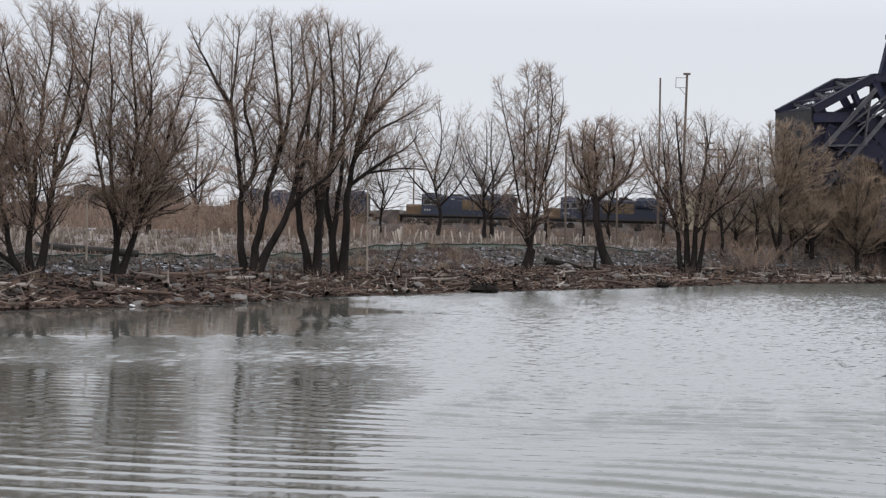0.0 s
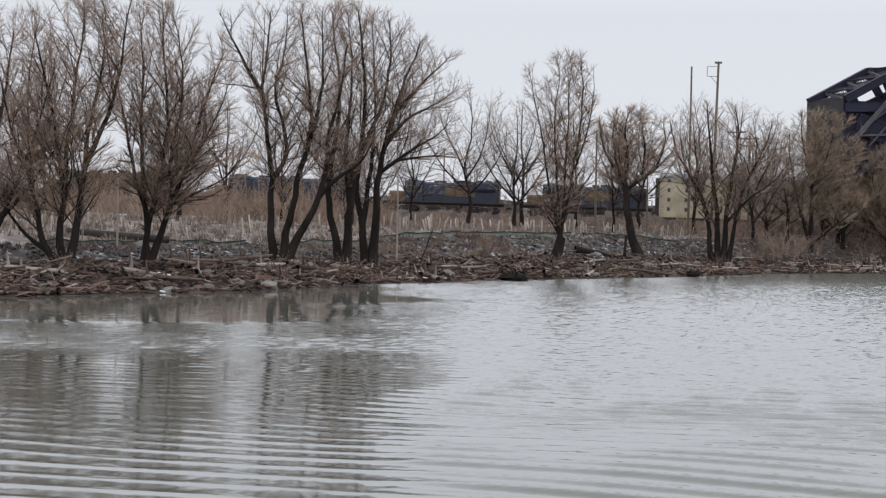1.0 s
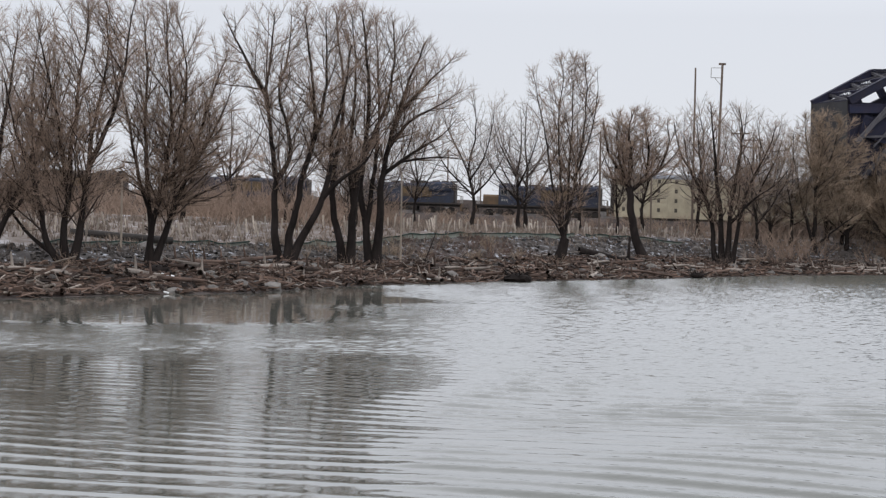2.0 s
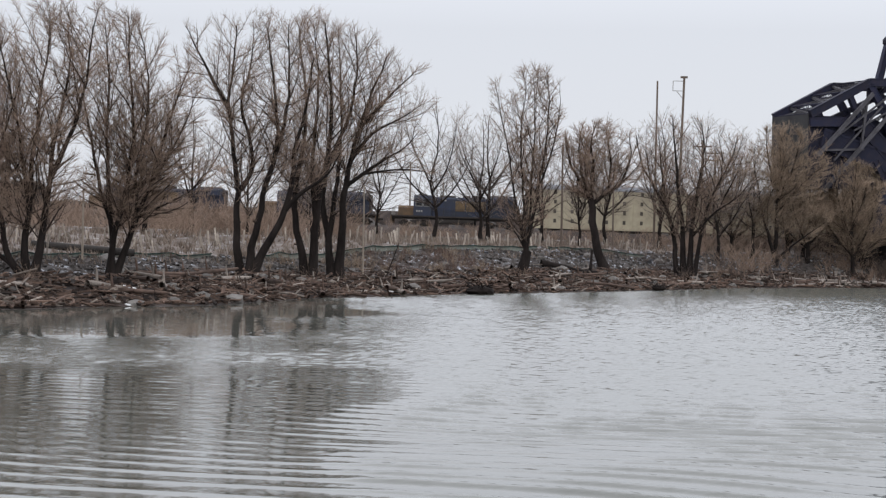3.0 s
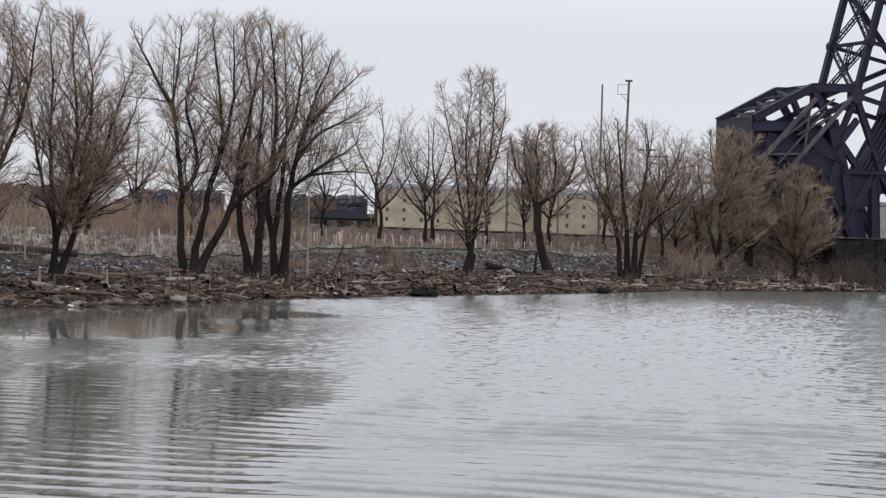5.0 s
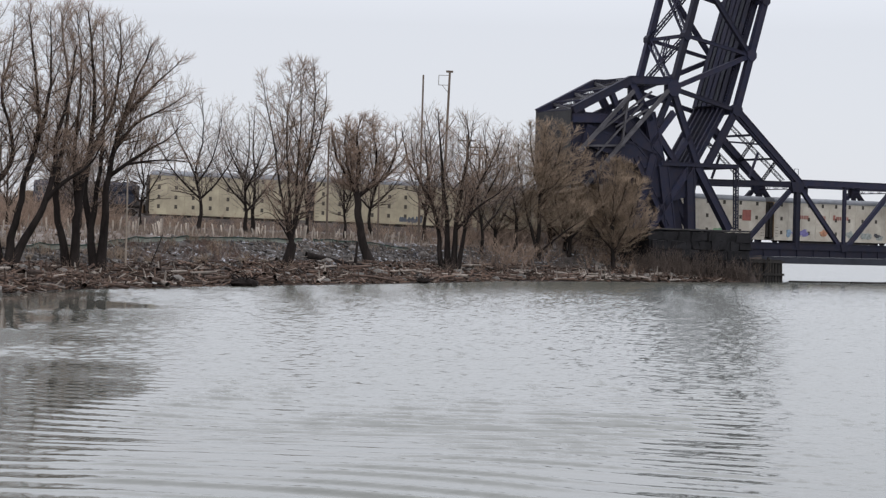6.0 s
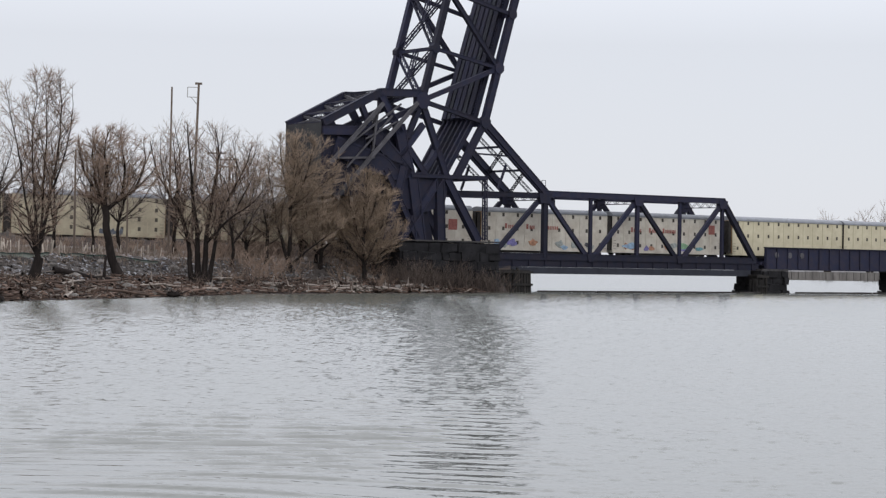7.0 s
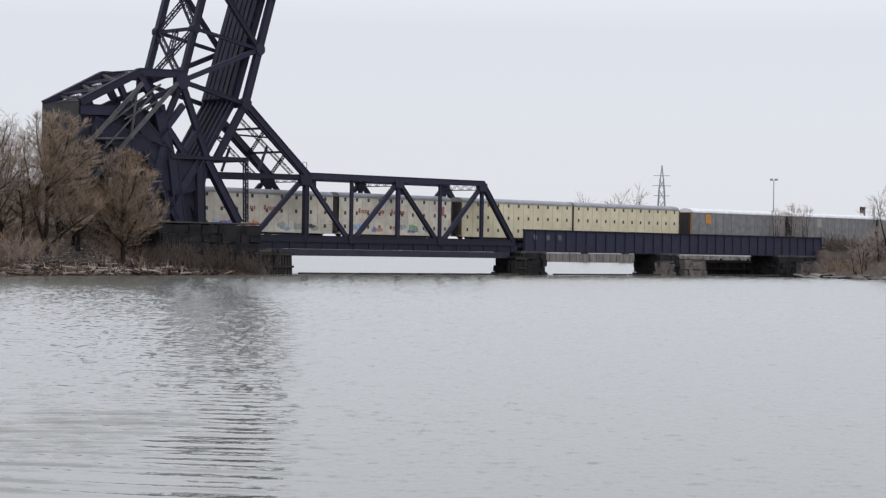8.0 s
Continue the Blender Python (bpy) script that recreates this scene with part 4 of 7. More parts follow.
def bascule_tower():
    root = new("bascule_bridge")
    root.matrix_world = BRIDGE
    near, far = -9.5, -1.5
    top0, top1 = (-47.2, 25.0), (-38.2, 56.6)
    bot0, bot1 = (-36.6, 22.7), (-27.8, 52.5)
    top = [lerp2(top0, top1, k) for k in (0, 0.222, 0.47, 0.72, 0.97)]
    bot = [lerp2(bot0, bot1, k) for k in (0, 0.25, 0.5, 0.75, 1.0)]
    for y in (far, near):
        steel("chord", root, (top0[0], y, top0[1]), (top1[0], y, top1[1]), 0.7, 0.85)
        steel("chord", root, (bot0[0], y, bot0[1]), (bot1[0], y, bot1[1]), 0.8, 0.9)
        steel("leg", root, (-36.5, y, 22.9), (-41.4, y, 15.0), 0.7, 0.9)
        web = [(top[0], bot[1], 0.62), (top[1], bot[1], 0.45), (bot[1], top[2], 0.6), (top[2], bot[2], 0.5), (top[2], bot[3], 0.6), (top[3], bot[3], 0.5), (bot[3], top[4], 0.6), (top[4], bot[4], 0.5), (top[0], bot[0], 0.55)]
        for a, b, w in web:
            steel("web_member", root, (a[0], y, a[1]), (b[0], y, b[1]), w * 0.9, w)
        for (u, z), size in ((top[0], 1.15), (bot[0], 0.85), (bot[1], 0.8)):
            gusset(root, u, z, size, y)
        for u, z in (top[1], top[2], bot[2], bot[3]):
            gusset(root, u, z, 0.7, y)
        # operating links to the counterweight
        la, lb = ((-48.5, 24.6), (-61.2, 11.8)) if y == near else ((-54.0, 24.2), (-62.2, 16.1))
        steel("operating_link", root, (la[0], near - 0.85, la[1]), (lb[0], near - 0.85, lb[1]), 0.4, 0.46, M_STEEL_GREY)
        # tower and counterweight truss
        ct = [(-62.8, 21.3), (-53.9, 25.7), (-47.4, 25.9)]
        for a, b in zip(ct, ct[1:]):
            steel("counterweight_chord", root, (a[0], y, a[1]), (b[0], y, b[1]), 0.7, 1.0)
        inner = (((-57.0, 24.0), (-55.4, 21.0), 0.7), ((-53.9, 25.4), (-50.6, 20.6), 0.9), ((-62.8, 20.3), (-55.4, 20.6), 1.1), ((-56.0, 20.6), (-47.4, 24.4), 0.7), ((-55.4, 20.8), (-49.2, 15.2), 2.0), ((-61.0, 18.4), (-50.0, 15.4), 2.6), ((-50.9, 21.6), (-49.0, 14.9), 1.7), ((-46.9, 21.9), (-50.5, 17.7), 0.8), ((-49.2, 18.6), (-46.2, 15.1), 0.8), ((-47.1, 24.6), (-42.9, 15.2), 0.85), ((-44.2, 19.0), (-47.2, 15.2), 0.7), ((-47.3, 24.6), (-49.5, 20.0), 0.7))
        for a, b, w in inner if y == near else inner[:6] + inner[10:11]:
            steel("tower_member", root, (a[0], y, a[1]), (b[0], y, b[1]), 0.6, w)
        for a, b, w in (((-48.6, 15.0), (-47.2, 6.6), 1.6), ((-44.2, 15.0), (-43.8, 6.6), 1.3), ((-43.0, 15.0), (-37.4, 6.8), 1.05), ((-44.0, 15.2), (-50.5, 6.6), 1.0), ((-50.2, 16.2), (-52.8, 6.6), 1.2), ((-53.0, 15.8), (-47.8, 7.0), 0.8)):
            steel("tower_leg", root, (a[0], y, a[1]), (b[0], y, b[1]), 0.9, w)
        plate("tower_plate", root, [(-50.0, 15.4), (-42.3, 15.4), (-43.2, 11.4), (-46.5, 10.4), (-50.6, 11.0)], y, 0.12)
        plate("tower_plate", root, [(-49.6, 15.0), (-44.6, 14.6), (-45.6, 10.5), (-44.6, 6.7), (-51.6, 6.7), (-51.2, 11.0)], y + 0.5, 0.12)
        plate("tower_plate", root, [(-55.5, 18.8), (-50.2, 17.6), (-49.6, 15.2), (-55.0, 15.0)], y, 0.12)
        steel("walkway_tube", root, (-49.0, y - 0.3, 15.15), (-36.2, y - 0.3, 15.3), 0.45, 0.5)
    # rounded end and post of the walkway
    lattice("walkway_post", root, (-36.6, near - 0.3, 15.1), (-36.4, near - 0.3, 6.9), 0.4, 0.45, bar=0.09)
    steel("walkway_post", root, (-36.2, near - 0.3, 15.2), (-36.2, far - 0.3, 15.2), 0.35, 0.45, side=(1, 0, 0))
    # counterweight
    bm = bmesh.new()
    box(bm, -62.8, -56.0, near + 0.3, far - 0.1, 12.2, 21.2)
    cw = part("counterweight", bm, M_STEEL, root)
    for k in range(5):
        bm = bmesh.new()
        box(bm, -62.5 + k * 1.6, -62.3 + k * 1.6, near + 0.22, near + 0.3, 12.2, 21.2)
        part("batten", bm, M_STEEL, cw)
    bm = bmesh.new()
    box(bm, -62.94, -62.8, near + 0.3, far - 0.1, 13.2, 21.3)
    box(bm, -63.0, -62.9, near + 0.1, near + 0.4, 13.0, 21.4)
    box(bm, -63.0, -62.9, far - 0.2, far + 0.1, 13.0, 21.4)
    part("end_plate", bm, M_CWT, root, "flat grey counterweight end plate")
    # cross frames between the two counterweight trusses
    for (u, z) in ((-62.3, 21.2), (-60.3, 22.55), (-57.0, 24.15), (-53.9, 25.7), (-50.5, 25.75), (-47.4, 25.85)):
        lattice("cross_strut", root, (u, near, z), (u, far, z), 0.4, 0.5, side=(1, 0, 0.3))
    for a, b in (((-62.3, 21.2), (-60.3, 22.55)), ((-60.3, 22.55), (-57.0, 24.15)), ((-57.0, 24.15), (-53.9, 25.7)), ((-53.9, 25.7), (-50.5, 25.75)), ((-50.5, 25.75), (-47.4, 25.85))):
        lattice("lateral_brace", root, (a[0], near, a[1]), (b[0], far, b[1]), 0.2, 0.3, M_STEEL_GREY, side=(0, 0, 1))
        lattice("lateral_brace", root, (a[0], far, a[1]), (b[0], near, b[1]), 0.2, 0.3, M_STEEL_GREY, side=(0, 0, 1))
    # machinery and light braces hung between the links
    for a, b in (((-55.5, 17.2), (-50.0, 24.0)), ((-57.3, 14.6), (-49.0, 19.6)), ((-52.5, 15.2), (-51.5, 22.6)), ((-56.5, 16.5), (-48.0, 22.0))):
        lattice("machinery_brace", root, (a[0], -6.5, a[1]), (b[0], -4.0, b[1]), 0.2, 0.3, M_STEEL_GREY)
    for a, b, w in (((-50.9, 24.3), (-59.5, 18.4), 0.22), ((-54.6, 23.6), (-55.4, 17.4), 0.28), ((-52.3, 22.7), (-59.4, 15.7), 0.2), ((-60.7, 16.9), (-55.0, 17.2), 0.25), ((-56.5, 19.5), (-51.5, 22.0), 0.18)):
        steel("link_brace", root, (a[0], near - 0.5, a[1]), (b[0], near - 0.5, b[1]), w, w, M_STEEL_GREY)
    # dark plated machinery house behind the links
    for y in (near + 1.2, far - 1.0):
        plate("tower_plate", root, [(-56.5, 20.4), (-52.2, 21.2), (-49.4, 20.0), (-49.0, 18.3), (-50.6, 16.9), (-51.3, 17.8), (-52.4, 18.5), (-53.7, 17.4), (-53.0, 16.2), (-50.4, 15.6), (-48.0, 15.2), (-48.2, 14.0), (-57.0, 13.6)], y, 0.15)
    # lattice between the raised leaf and the heel post
    for y in (-4.1, 4.1):
        lattice("heel_lattice", root, (-33.8, y, 21.6), (-23.6, y, 13.9), 0.25, 0.5, M_STEEL, bar=0.045)
        steel("heel_strut", root, (-33.6, y, 18.9), (-27.2, y, 18.8), 0.2, 0.22)
        steel("heel_strut", root, (-28.2, y, 17.6), (-29.6, y, 14.2), 0.25, 0.3)
    bm = bmesh.new()
    bmesh.ops.create_cone(bm, cap_ends=True, segments=20, radius1=0.95, radius2=0.95, depth=0.5, matrix=pose(-51.2, -6.0, 20.2, 90))
    bmesh.ops.create_cone(bm, cap_ends=True, segments=12, radius1=0.3, radius2=0.3, depth=1.2, matrix=pose(-51.2, -6.0, 20.2, 90))
    part("gear_wheel", bm, M_STEEL_GREY, root)
    # top lateral bracing of the raised leaf
    for i in range(4):
        a, b = top[i], top[i + 1]
        steel("rung", root, (b[0], near, b[1]), (b[0], far, b[1]), 0.35, 0.45, side=(1, 0, 0))
        lattice("lattice_brace", root, (a[0], near, a[1]), (b[0], far, b[1]), 0.35, 0.7, side=(1, 0, -0.35), bar=0.09)
        lattice("lattice_brace", root, (a[0], far, a[1]), (b[0], near, b[1]), 0.35, 0.7, side=(1, 0, -0.35), bar=0.09)
        m0 = lerp2(a, b, 0.5)
        lattice("lattice_brace", root, (m0[0], -5.5, m0[1]), (b[0], -5.5, b[1]), 0.35, 0.6, side=(1, 0, -0.35), bar=0.09)
    # raised deck: stringers, floor beams and sleepers seen from beneath
    d0, d1 = Vector((-42.6, 0, 15.3)), Vector((-28.2, 0, 52.5))
    bend = Vector((-37.6, 0, 23.2))
    for k in range(7):
        y = near + 0.9 + k * (far - near - 1.8) / 6
        o = Vector((0, y, 0))
        steel("stringer", root, d0 + o, bend + o, 0.35, 0.6)
        steel("stringer", root, bend + o, d1 + o, 0.35, 0.75)
    for i in range(5):
        u, z = bot[i]
        steel("floor_beam", root, (u - 0.9, near, z), (u - 0.9, far, z), 0.5, 1.1, side=(1, 0, 0.3))
    bm = bmesh.new()
    along = d1 - bend
    for k in range(78):
        c = bend + along * (k / 78.0) + Vector((-0.55, 0, 0.15))
        beam(bm, c + Vector((0, near + 0.7, 0)), c + Vector((0, far - 0.7, 0)), 0.24, 0.22, (along.x, 0, along.z))
    tagged(part("sleeper_bed", bm, M_STEEL, root), kind="stuff")
    for y in (-4.2, -2.8, -8.2, -6.7):
        steel("rail", root, bend + Vector((-0.75, y, 0.2)), d1 + Vector((-0.75, y, 0.2)), 0.1, 0.16)
    for y, w, pale in ((-8.3, 0.9, 0), (-7.15, 0.7, 1), (-6.1, 0.8, 0), (-5.0, 0.9, 0), (-4.0, 0.6, 1), (-3.0, 0.9, 0)):
        steel("walk_board", root, bend + Vector((-0.86, y, 0.2)), d1 + Vector((-0.86, y, 0.2)), w, 0.08, M_STEEL_BLUE if pale else M_STEEL)
    tagged(root, "black steel bascule bridge with raised leaf and counterweight box", "bridge")
    return root


def truss_span():
    root = new("truss_bridge")
    root.matrix_world = BRIDGE
    ups = [-21.0, -12.3, -3.1, 5.6, 14.6]
    for y in (4.1, -4.1):
        steel("top_chord", root, (-21.2, y, 13.85), (14.9, y, 13.95), 0.7, 0.85)
        steel("end_post", root, (14.6, y, 14.0), (21.6, y, 5.2), 0.7, 0.8)
        steel("heel_post", root, (-32.6, y, 23.6), (-20.6, y, 13.7), 0.75, 0.95)
        steel("strut", root, (-38.5, y, 13.35), (-20.8, y, 13.6), 0.55, 0.7)
        steel("bottom_chord", root, (-36.0, y, 4.95), (22.0, y, 4.95), 0.6, 0.95)
        for u, w in zip(ups, (0.75, 0.45, 0.55, 0.45, 0.5)):
            steel("post", root, (u, y, 13.6), (u, y, 4.8), w * 0.9, w)
        for a, b in (((-22.4, 12.6), (-30.2, 5.2)), ((-20.4, 13.0), (-12.9, 5.0)), ((-3.5, 13.2), (-11.7, 5.0)), ((-2.7, 13.2), (5.0, 5.0)), ((14.2, 13.2), (6.2, 5.0)), ((-33.0, 23.2), (-21.8, 14.2))):
            steel("diagonal", root, (a[0], y, a[1]), (b[0], y, b[1]), 0.5, 0.62)
        for u, z, r in ((-21.2, 13.4, 1.2), (-3.1, 13.4, 0.95), (14.5, 13.5, 0.95), (-12.3, 5.0, 0.8), (5.6, 5.0, 0.8)):
            plate("gusset_plate", root, [(u - r, z + 0.45), (u + r, z + 0.45), (u + r * 0.7, z - r * 0.8), (u - r * 0.7, z - r * 0.8)], y, 0.8)
        # deck edge girder and lower fascia
        bm = bmesh.new()
        box(bm, -36.0, 22.6, y - 0.15, y + 0.15, 3.5, 4.5)
        k = -36.0
        while k < 22:
            box(bm, k, k + 0.12, y - 0.3, y + 0.3, 3.5, 4.5)
            k += 3.0
        part("edge_girder", bm, M_STEEL, root)
        bm = bmesh.new()
        box(bm, -34.0, 20.5, y - 0.5, y + 0.5, 2.55, 3.48)
        part("lower_girder", bm, M_STEEL_BLUE, root, "blue-grey painted lower girder")
    # portals and sway frames overhead
    for u in (-21.0, -3.1, 14.6):
        lattice("portal", root, (u, -4.1, 13.4), (u, 4.1, 13.4), 0.4, 0.9, side=(1, 0, 0))
        for s in (-1, 1):
            plate_pts = [(u - 0.9, 13.6), (u + 0.9, 13.6), (u + 0.5, 12.3), (u - 0.9, 12.3)]
            plate("knee_plate", root, plate_pts, s * 3.9, 0.3)
    for a, b in zip(ups, ups[1:]):
        lattice("top_lateral", root, (a, -4.1, 13.8), (b, 4.1, 13.8), 0.25, 0.3, side=(0, 0, 1))
        lattice("top_lateral", root, (a, 4.1, 13.8), (b, -4.1, 13.8), 0.25, 0.3, side=(0, 0, 1))
    for k in range(3):
        a, b = lerp2((-32.2, 23.2), (-20.8, 13.9), k / 3), lerp2((-32.2, 23.2), (-20.8, 13.9), (k + 1) / 3)
        lattice("heel_lateral", root, (a[0], -4.1, a[1]), (b[0], 4.1, b[1]), 0.3, 0.4, M_STEEL, side=(0.6, 0, 0.8))
        steel("heel_rung", root, (b[0], -4.1, b[1]), (b[0], 4.1, b[1]), 0.25, 0.3, side=(1, 0, 0))
    # deck: floor beams, stringers, sleepers, rails
    for u in (-30.0, -21.0, -12.3, -3.1, 5.6, 14.6, 21.0):
        steel("floor_beam", root, (u, -4.0, 4.0), (u, 4.0, 4.0), 0.4, 0.9, side=(1, 0, 0))
    bm = bmesh.new()
    for k in range(95):
        u = -36 + k * 0.62
        beam(bm, (u, -2.0, 5.03), (u, 2.0, 5.03), 0.24, 0.22, (1, 0, 0))
    tagged(part("sleeper_bed", bm, M_STEEL, root), kind="stuff")
    for y in (-0.75, 0.75):
        steel("rail", root, (-36, y, 5.23), (23, y, 5.23), 0.09, 0.16)
        steel("stringer", root, (-36, y, 4.5), (23, y, 4.5), 0.35, 0.8)
    # hand rail loop over the heel joint
    bm = bmesh.new()
    for u0 in (-21.6, -20.9):
        beam(bm, (u0, -4.1, 14.2), (u0, -4.1, 15.7), 0.06, 0.06)
    beam(bm, (-21.6, -4.1, 15.7), (-20.9, -4.1, 15.7), 0.06, 0.06)
    part("ladder_hoop", bm, M_STEEL, root)
    tagged(root, "lowered dark steel through-truss railway span over the river", "bridge")


def girder_span():
    root = new("girder_bridge")
    root.matrix_world = BRIDGE
    for y in (-4.2, 4.2):
        bm = bmesh.new()
        box(bm, 24.0, 105.0, y - 0.06, y + 0.06, 3.75, 7.0)
        part("web_plate", bm, M_STEEL, root)
        bm = bmesh.new()
        box(bm, 24.0, 105.3, y - 0.28, y + 0.28, 7.0, 7.14)
        box(bm, 24.0, 105.0, y - 0.28, y + 0.28, 3.6, 3.75)
        part("flange", bm, M_STEEL, root)
        for k in range(34):
            u = 24.2 + k * 2.44
            bm = bmesh.new()
            box(bm, u - 0.07, u + 0.07, y - 0.24, y + 0.24, 3.75, 7.0)
            part("stiffener", bm, M_STEEL, root)
    bm = bmesh.new()
    for k in range(130):
        u = 23.5 + k * 0.63
        beam(bm, (u, -4.0, 4.55), (u, 4.0, 4.55), 0.3, 0.5, (1, 0, 0))
    tagged(part("sleeper_bed", bm, M_STEEL, root), kind="stuff")
    for y in (-0.75, 0.75):
        steel("rail", root, (22.5, y, 5.23), (106, y, 5.23), 0.09, 0.16)
        steel("stringer", root, (22.5, y, 4.98), (106, y, 4.98), 0.3, 0.34)
    for k, u in enumerate((26.6, 29.6, 32.4)):
        bm = bmesh.new()
        bmesh.ops.create_cone(bm, cap_ends=True, segments=16, radius1=0.45, radius2=0.45, depth=0.1, matrix=pose(u, -4.31, 5.9, 90))
        part("roundel", bm, M_STEEL_GREY, root, "pale round plate")
    tagged(root, "long black plate-girder railway span with stiffened web", "bridge")


M_PIER_CAP = mat("weathered_cap_stone", (0.07, 0.066, 0.066), 0.9, color2=(0.03, 0.028, 0.028), scale=0.8, bump=0.4, bump_scale=5)


def pier(u0, u1, y0, y1, ztop, label, seed, courses=5, stone=None, cap=0.35):
    """A battered masonry pier of rough stone courses."""
    root = new("bridge_pier")
    root.matrix_world = BRIDGE
    rng = random.Random(seed)
    bm = bmesh.new()
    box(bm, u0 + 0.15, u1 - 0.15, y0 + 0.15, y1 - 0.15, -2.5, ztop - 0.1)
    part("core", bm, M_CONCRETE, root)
    bm = bmesh.new()
    box(bm, u0 - 0.15, u1 + 0.15, y0 - 0.15, y1 + 0.15, ztop + 0.25 - cap, ztop + 0.25)
    part("cap", bm, M_PIER_CAP, root)
    ch = (ztop - 0.1 + 0.6) / courses
    for c in range(courses):
        z0 = -0.6 + c * ch
        out = 0.18 * (1 - c / courses)
        u = u0 - out
        while u < u1 + out - 0.3:
            w = rng.uniform(0.7, 2.6)
            e = min(u + w, u1 + out)
            p = rng.uniform(0, 0.45)
            bm = bmesh.new()
            box(bm, u + 0.02, e - 0.02, y0 - out - p, y0 + 0.3, z0 + 0.02, z0 + ch - 0.03)
            for v in bm.verts:
                v.co += Vector((rng.uniform(-0.16, 0.16), rng.uniform(-0.2, 0.08), rng.uniform(-0.16, 0.16)))
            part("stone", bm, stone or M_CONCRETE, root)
            u = e
        y = y0 - out
        while y < y1 + out - 0.3:
            w = rng.uniform(0.7, 2.6)
            e = min(y + w, y1 + out)
            p = rng.uniform(0, 0.45)
            bm = bmesh.new()
            box(bm, u0 - out - p, u0 + 0.3, y + 0.02, e - 0.02, z0 + 0.02, z0 + ch - 0.03)
            for v in bm.verts:
                v.co += Vector((rng.uniform(-0.16, 0.16), rng.uniform(-0.2, 0.08), rng.uniform(-0.16, 0.16)))
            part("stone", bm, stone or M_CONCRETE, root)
            y = e
    tagged(root, label, "bridge pier")


def timber_fender(u0, u1, y0, y1, ztop, label, seed):
    root = new("timber_fender")
    root.matrix_world = BRIDGE
    rng = random.Random(seed)
    posts = []
    u = u0
    while u <= u1:
        posts.append((u, y0))
        u += 0.5
    y = y0 + 0.7
    while y <= y1:
        posts += [(u0, y), (u1, y)]
        y += 0.75
    for pu, py in posts:
        bm = bmesh.new()
        top = ztop + rng.uniform(-0.9, 0.3)
        bmesh.ops.create_cone(bm, cap_ends=True, segments=8, radius1=0.25, radius2=0.22, depth=top + 2.2, matrix=pose(pu, py, (top - 2.2) / 2, rng.uniform(-5, 5), rng.uniform(-5, 5)))
        part("pile_post", bm, M_TIMBER, root)
    for z in (0.9, ztop - 0.5):
        bm = bmesh.new()
        box(bm, u0 - 0.3, u1 + 0.3, y0 - 0.36, y0 - 0.2, z, z + 0.3)
        part("wale", bm, M_TIMBER, root)
    bm = bmesh.new()
    box(bm, u0, u1, y0, y1, ztop - 0.3, ztop - 0.05)
    part("deck_boards", bm, M_TIMBER, root)
    bm = bmesh.new()
    box(bm, u0 + 0.4, u1 - 0.4, y0 + 0.45, y1, -2.0, ztop - 0.35)
    part("crib", bm, M_TIMBER, root)
    tagged(root, label, "fender")


M_TIMBER = mat("black_wet_timber", (0.032, 0.028, 0.025), 0.9, color2=(0.013, 0.012, 0.0115), scale=1.5, bump=0.5, bump_scale=6, stretch=(1, 1, 0.25), obj_rand=0.3)


def log_boom():
    root = new("log_boom")
    root.matrix_world = BRIDGE
    rng = random.Random(17)
    for u0, u1, y in ((-25.0, 19.5, -7.5), (28.5, 55.5, -6.5), (66.8, 89.0, -6.5)):
        u = u0
        while u < u1 - 1:
            ln = min(rng.uniform(4.5, 7), u1 - u)
            bm = bmesh.new()
            bmesh.ops.create_cone(bm, cap_ends=True, segments=8, radius1=0.2, radius2=0.17, depth=ln - 0.15, matrix=pose(u + ln / 2, y + rng.uniform(-0.15, 0.15), 0.06, 0, 90, rng.uniform(-1, 1)))
            part("boom_log", bm, M_TIMBER, root)
            u += ln
    tagged(root, "dark floating log boom strung between the bridge piers", "boom")


log_boom()
bascule_tower()
truss_span()
girder_span()
M_PALE_CONCRETE = mat("weathered_pale_concrete", (0.15, 0.13, 0.115), 0.9, color2=(0.05, 0.043, 0.04), scale=0.7, bump=0.6, bump_scale=4)
pier(-51.5, -35.2, -11.2, 5.0, 6.55, "dark stone abutment pier under the bascule bridge", 1, 6, cap=0.2)
pier(22.2, 27.8, -5.4, 0.2, 3.5, "dark broken stone pier standing in the river", 2, 4)
pier(56.4, 61.5, -5.2, 0.0, 3.5, "dark concrete pier standing in the river", 3, 4)
pier(61.6, 67.0, -6.4, -5.2, 2.6, "low pale stained concrete pier footing in the river", 4, 2, stone=M_PALE_CONCRETE)
pier(55.6, 58.8, -6.3, -5.3, 2.2, "low pale stained concrete pier footing in the river", 9, 2, stone=M_PALE_CONCRETE)
pier(90.0, 103.5, -5.2, 0.5, 3.5, "dark concrete end abutment of the girder bridge", 5, 4)
pier(95.5, 105.5, -6.6, -5.3, 2.4, "pale stained concrete block before the end abutment", 10, 2, stone=M_PALE_CONCRETE)
timber_fender(-36.4, -27.4, -8.6, -2.0, 3.1, "black timber pile fender at the bascule pier", 6)
timber_fender(20.0, 22.0, -6.4, -4.4, 2.9, "broken timber crib fender beside the river pier", 7)


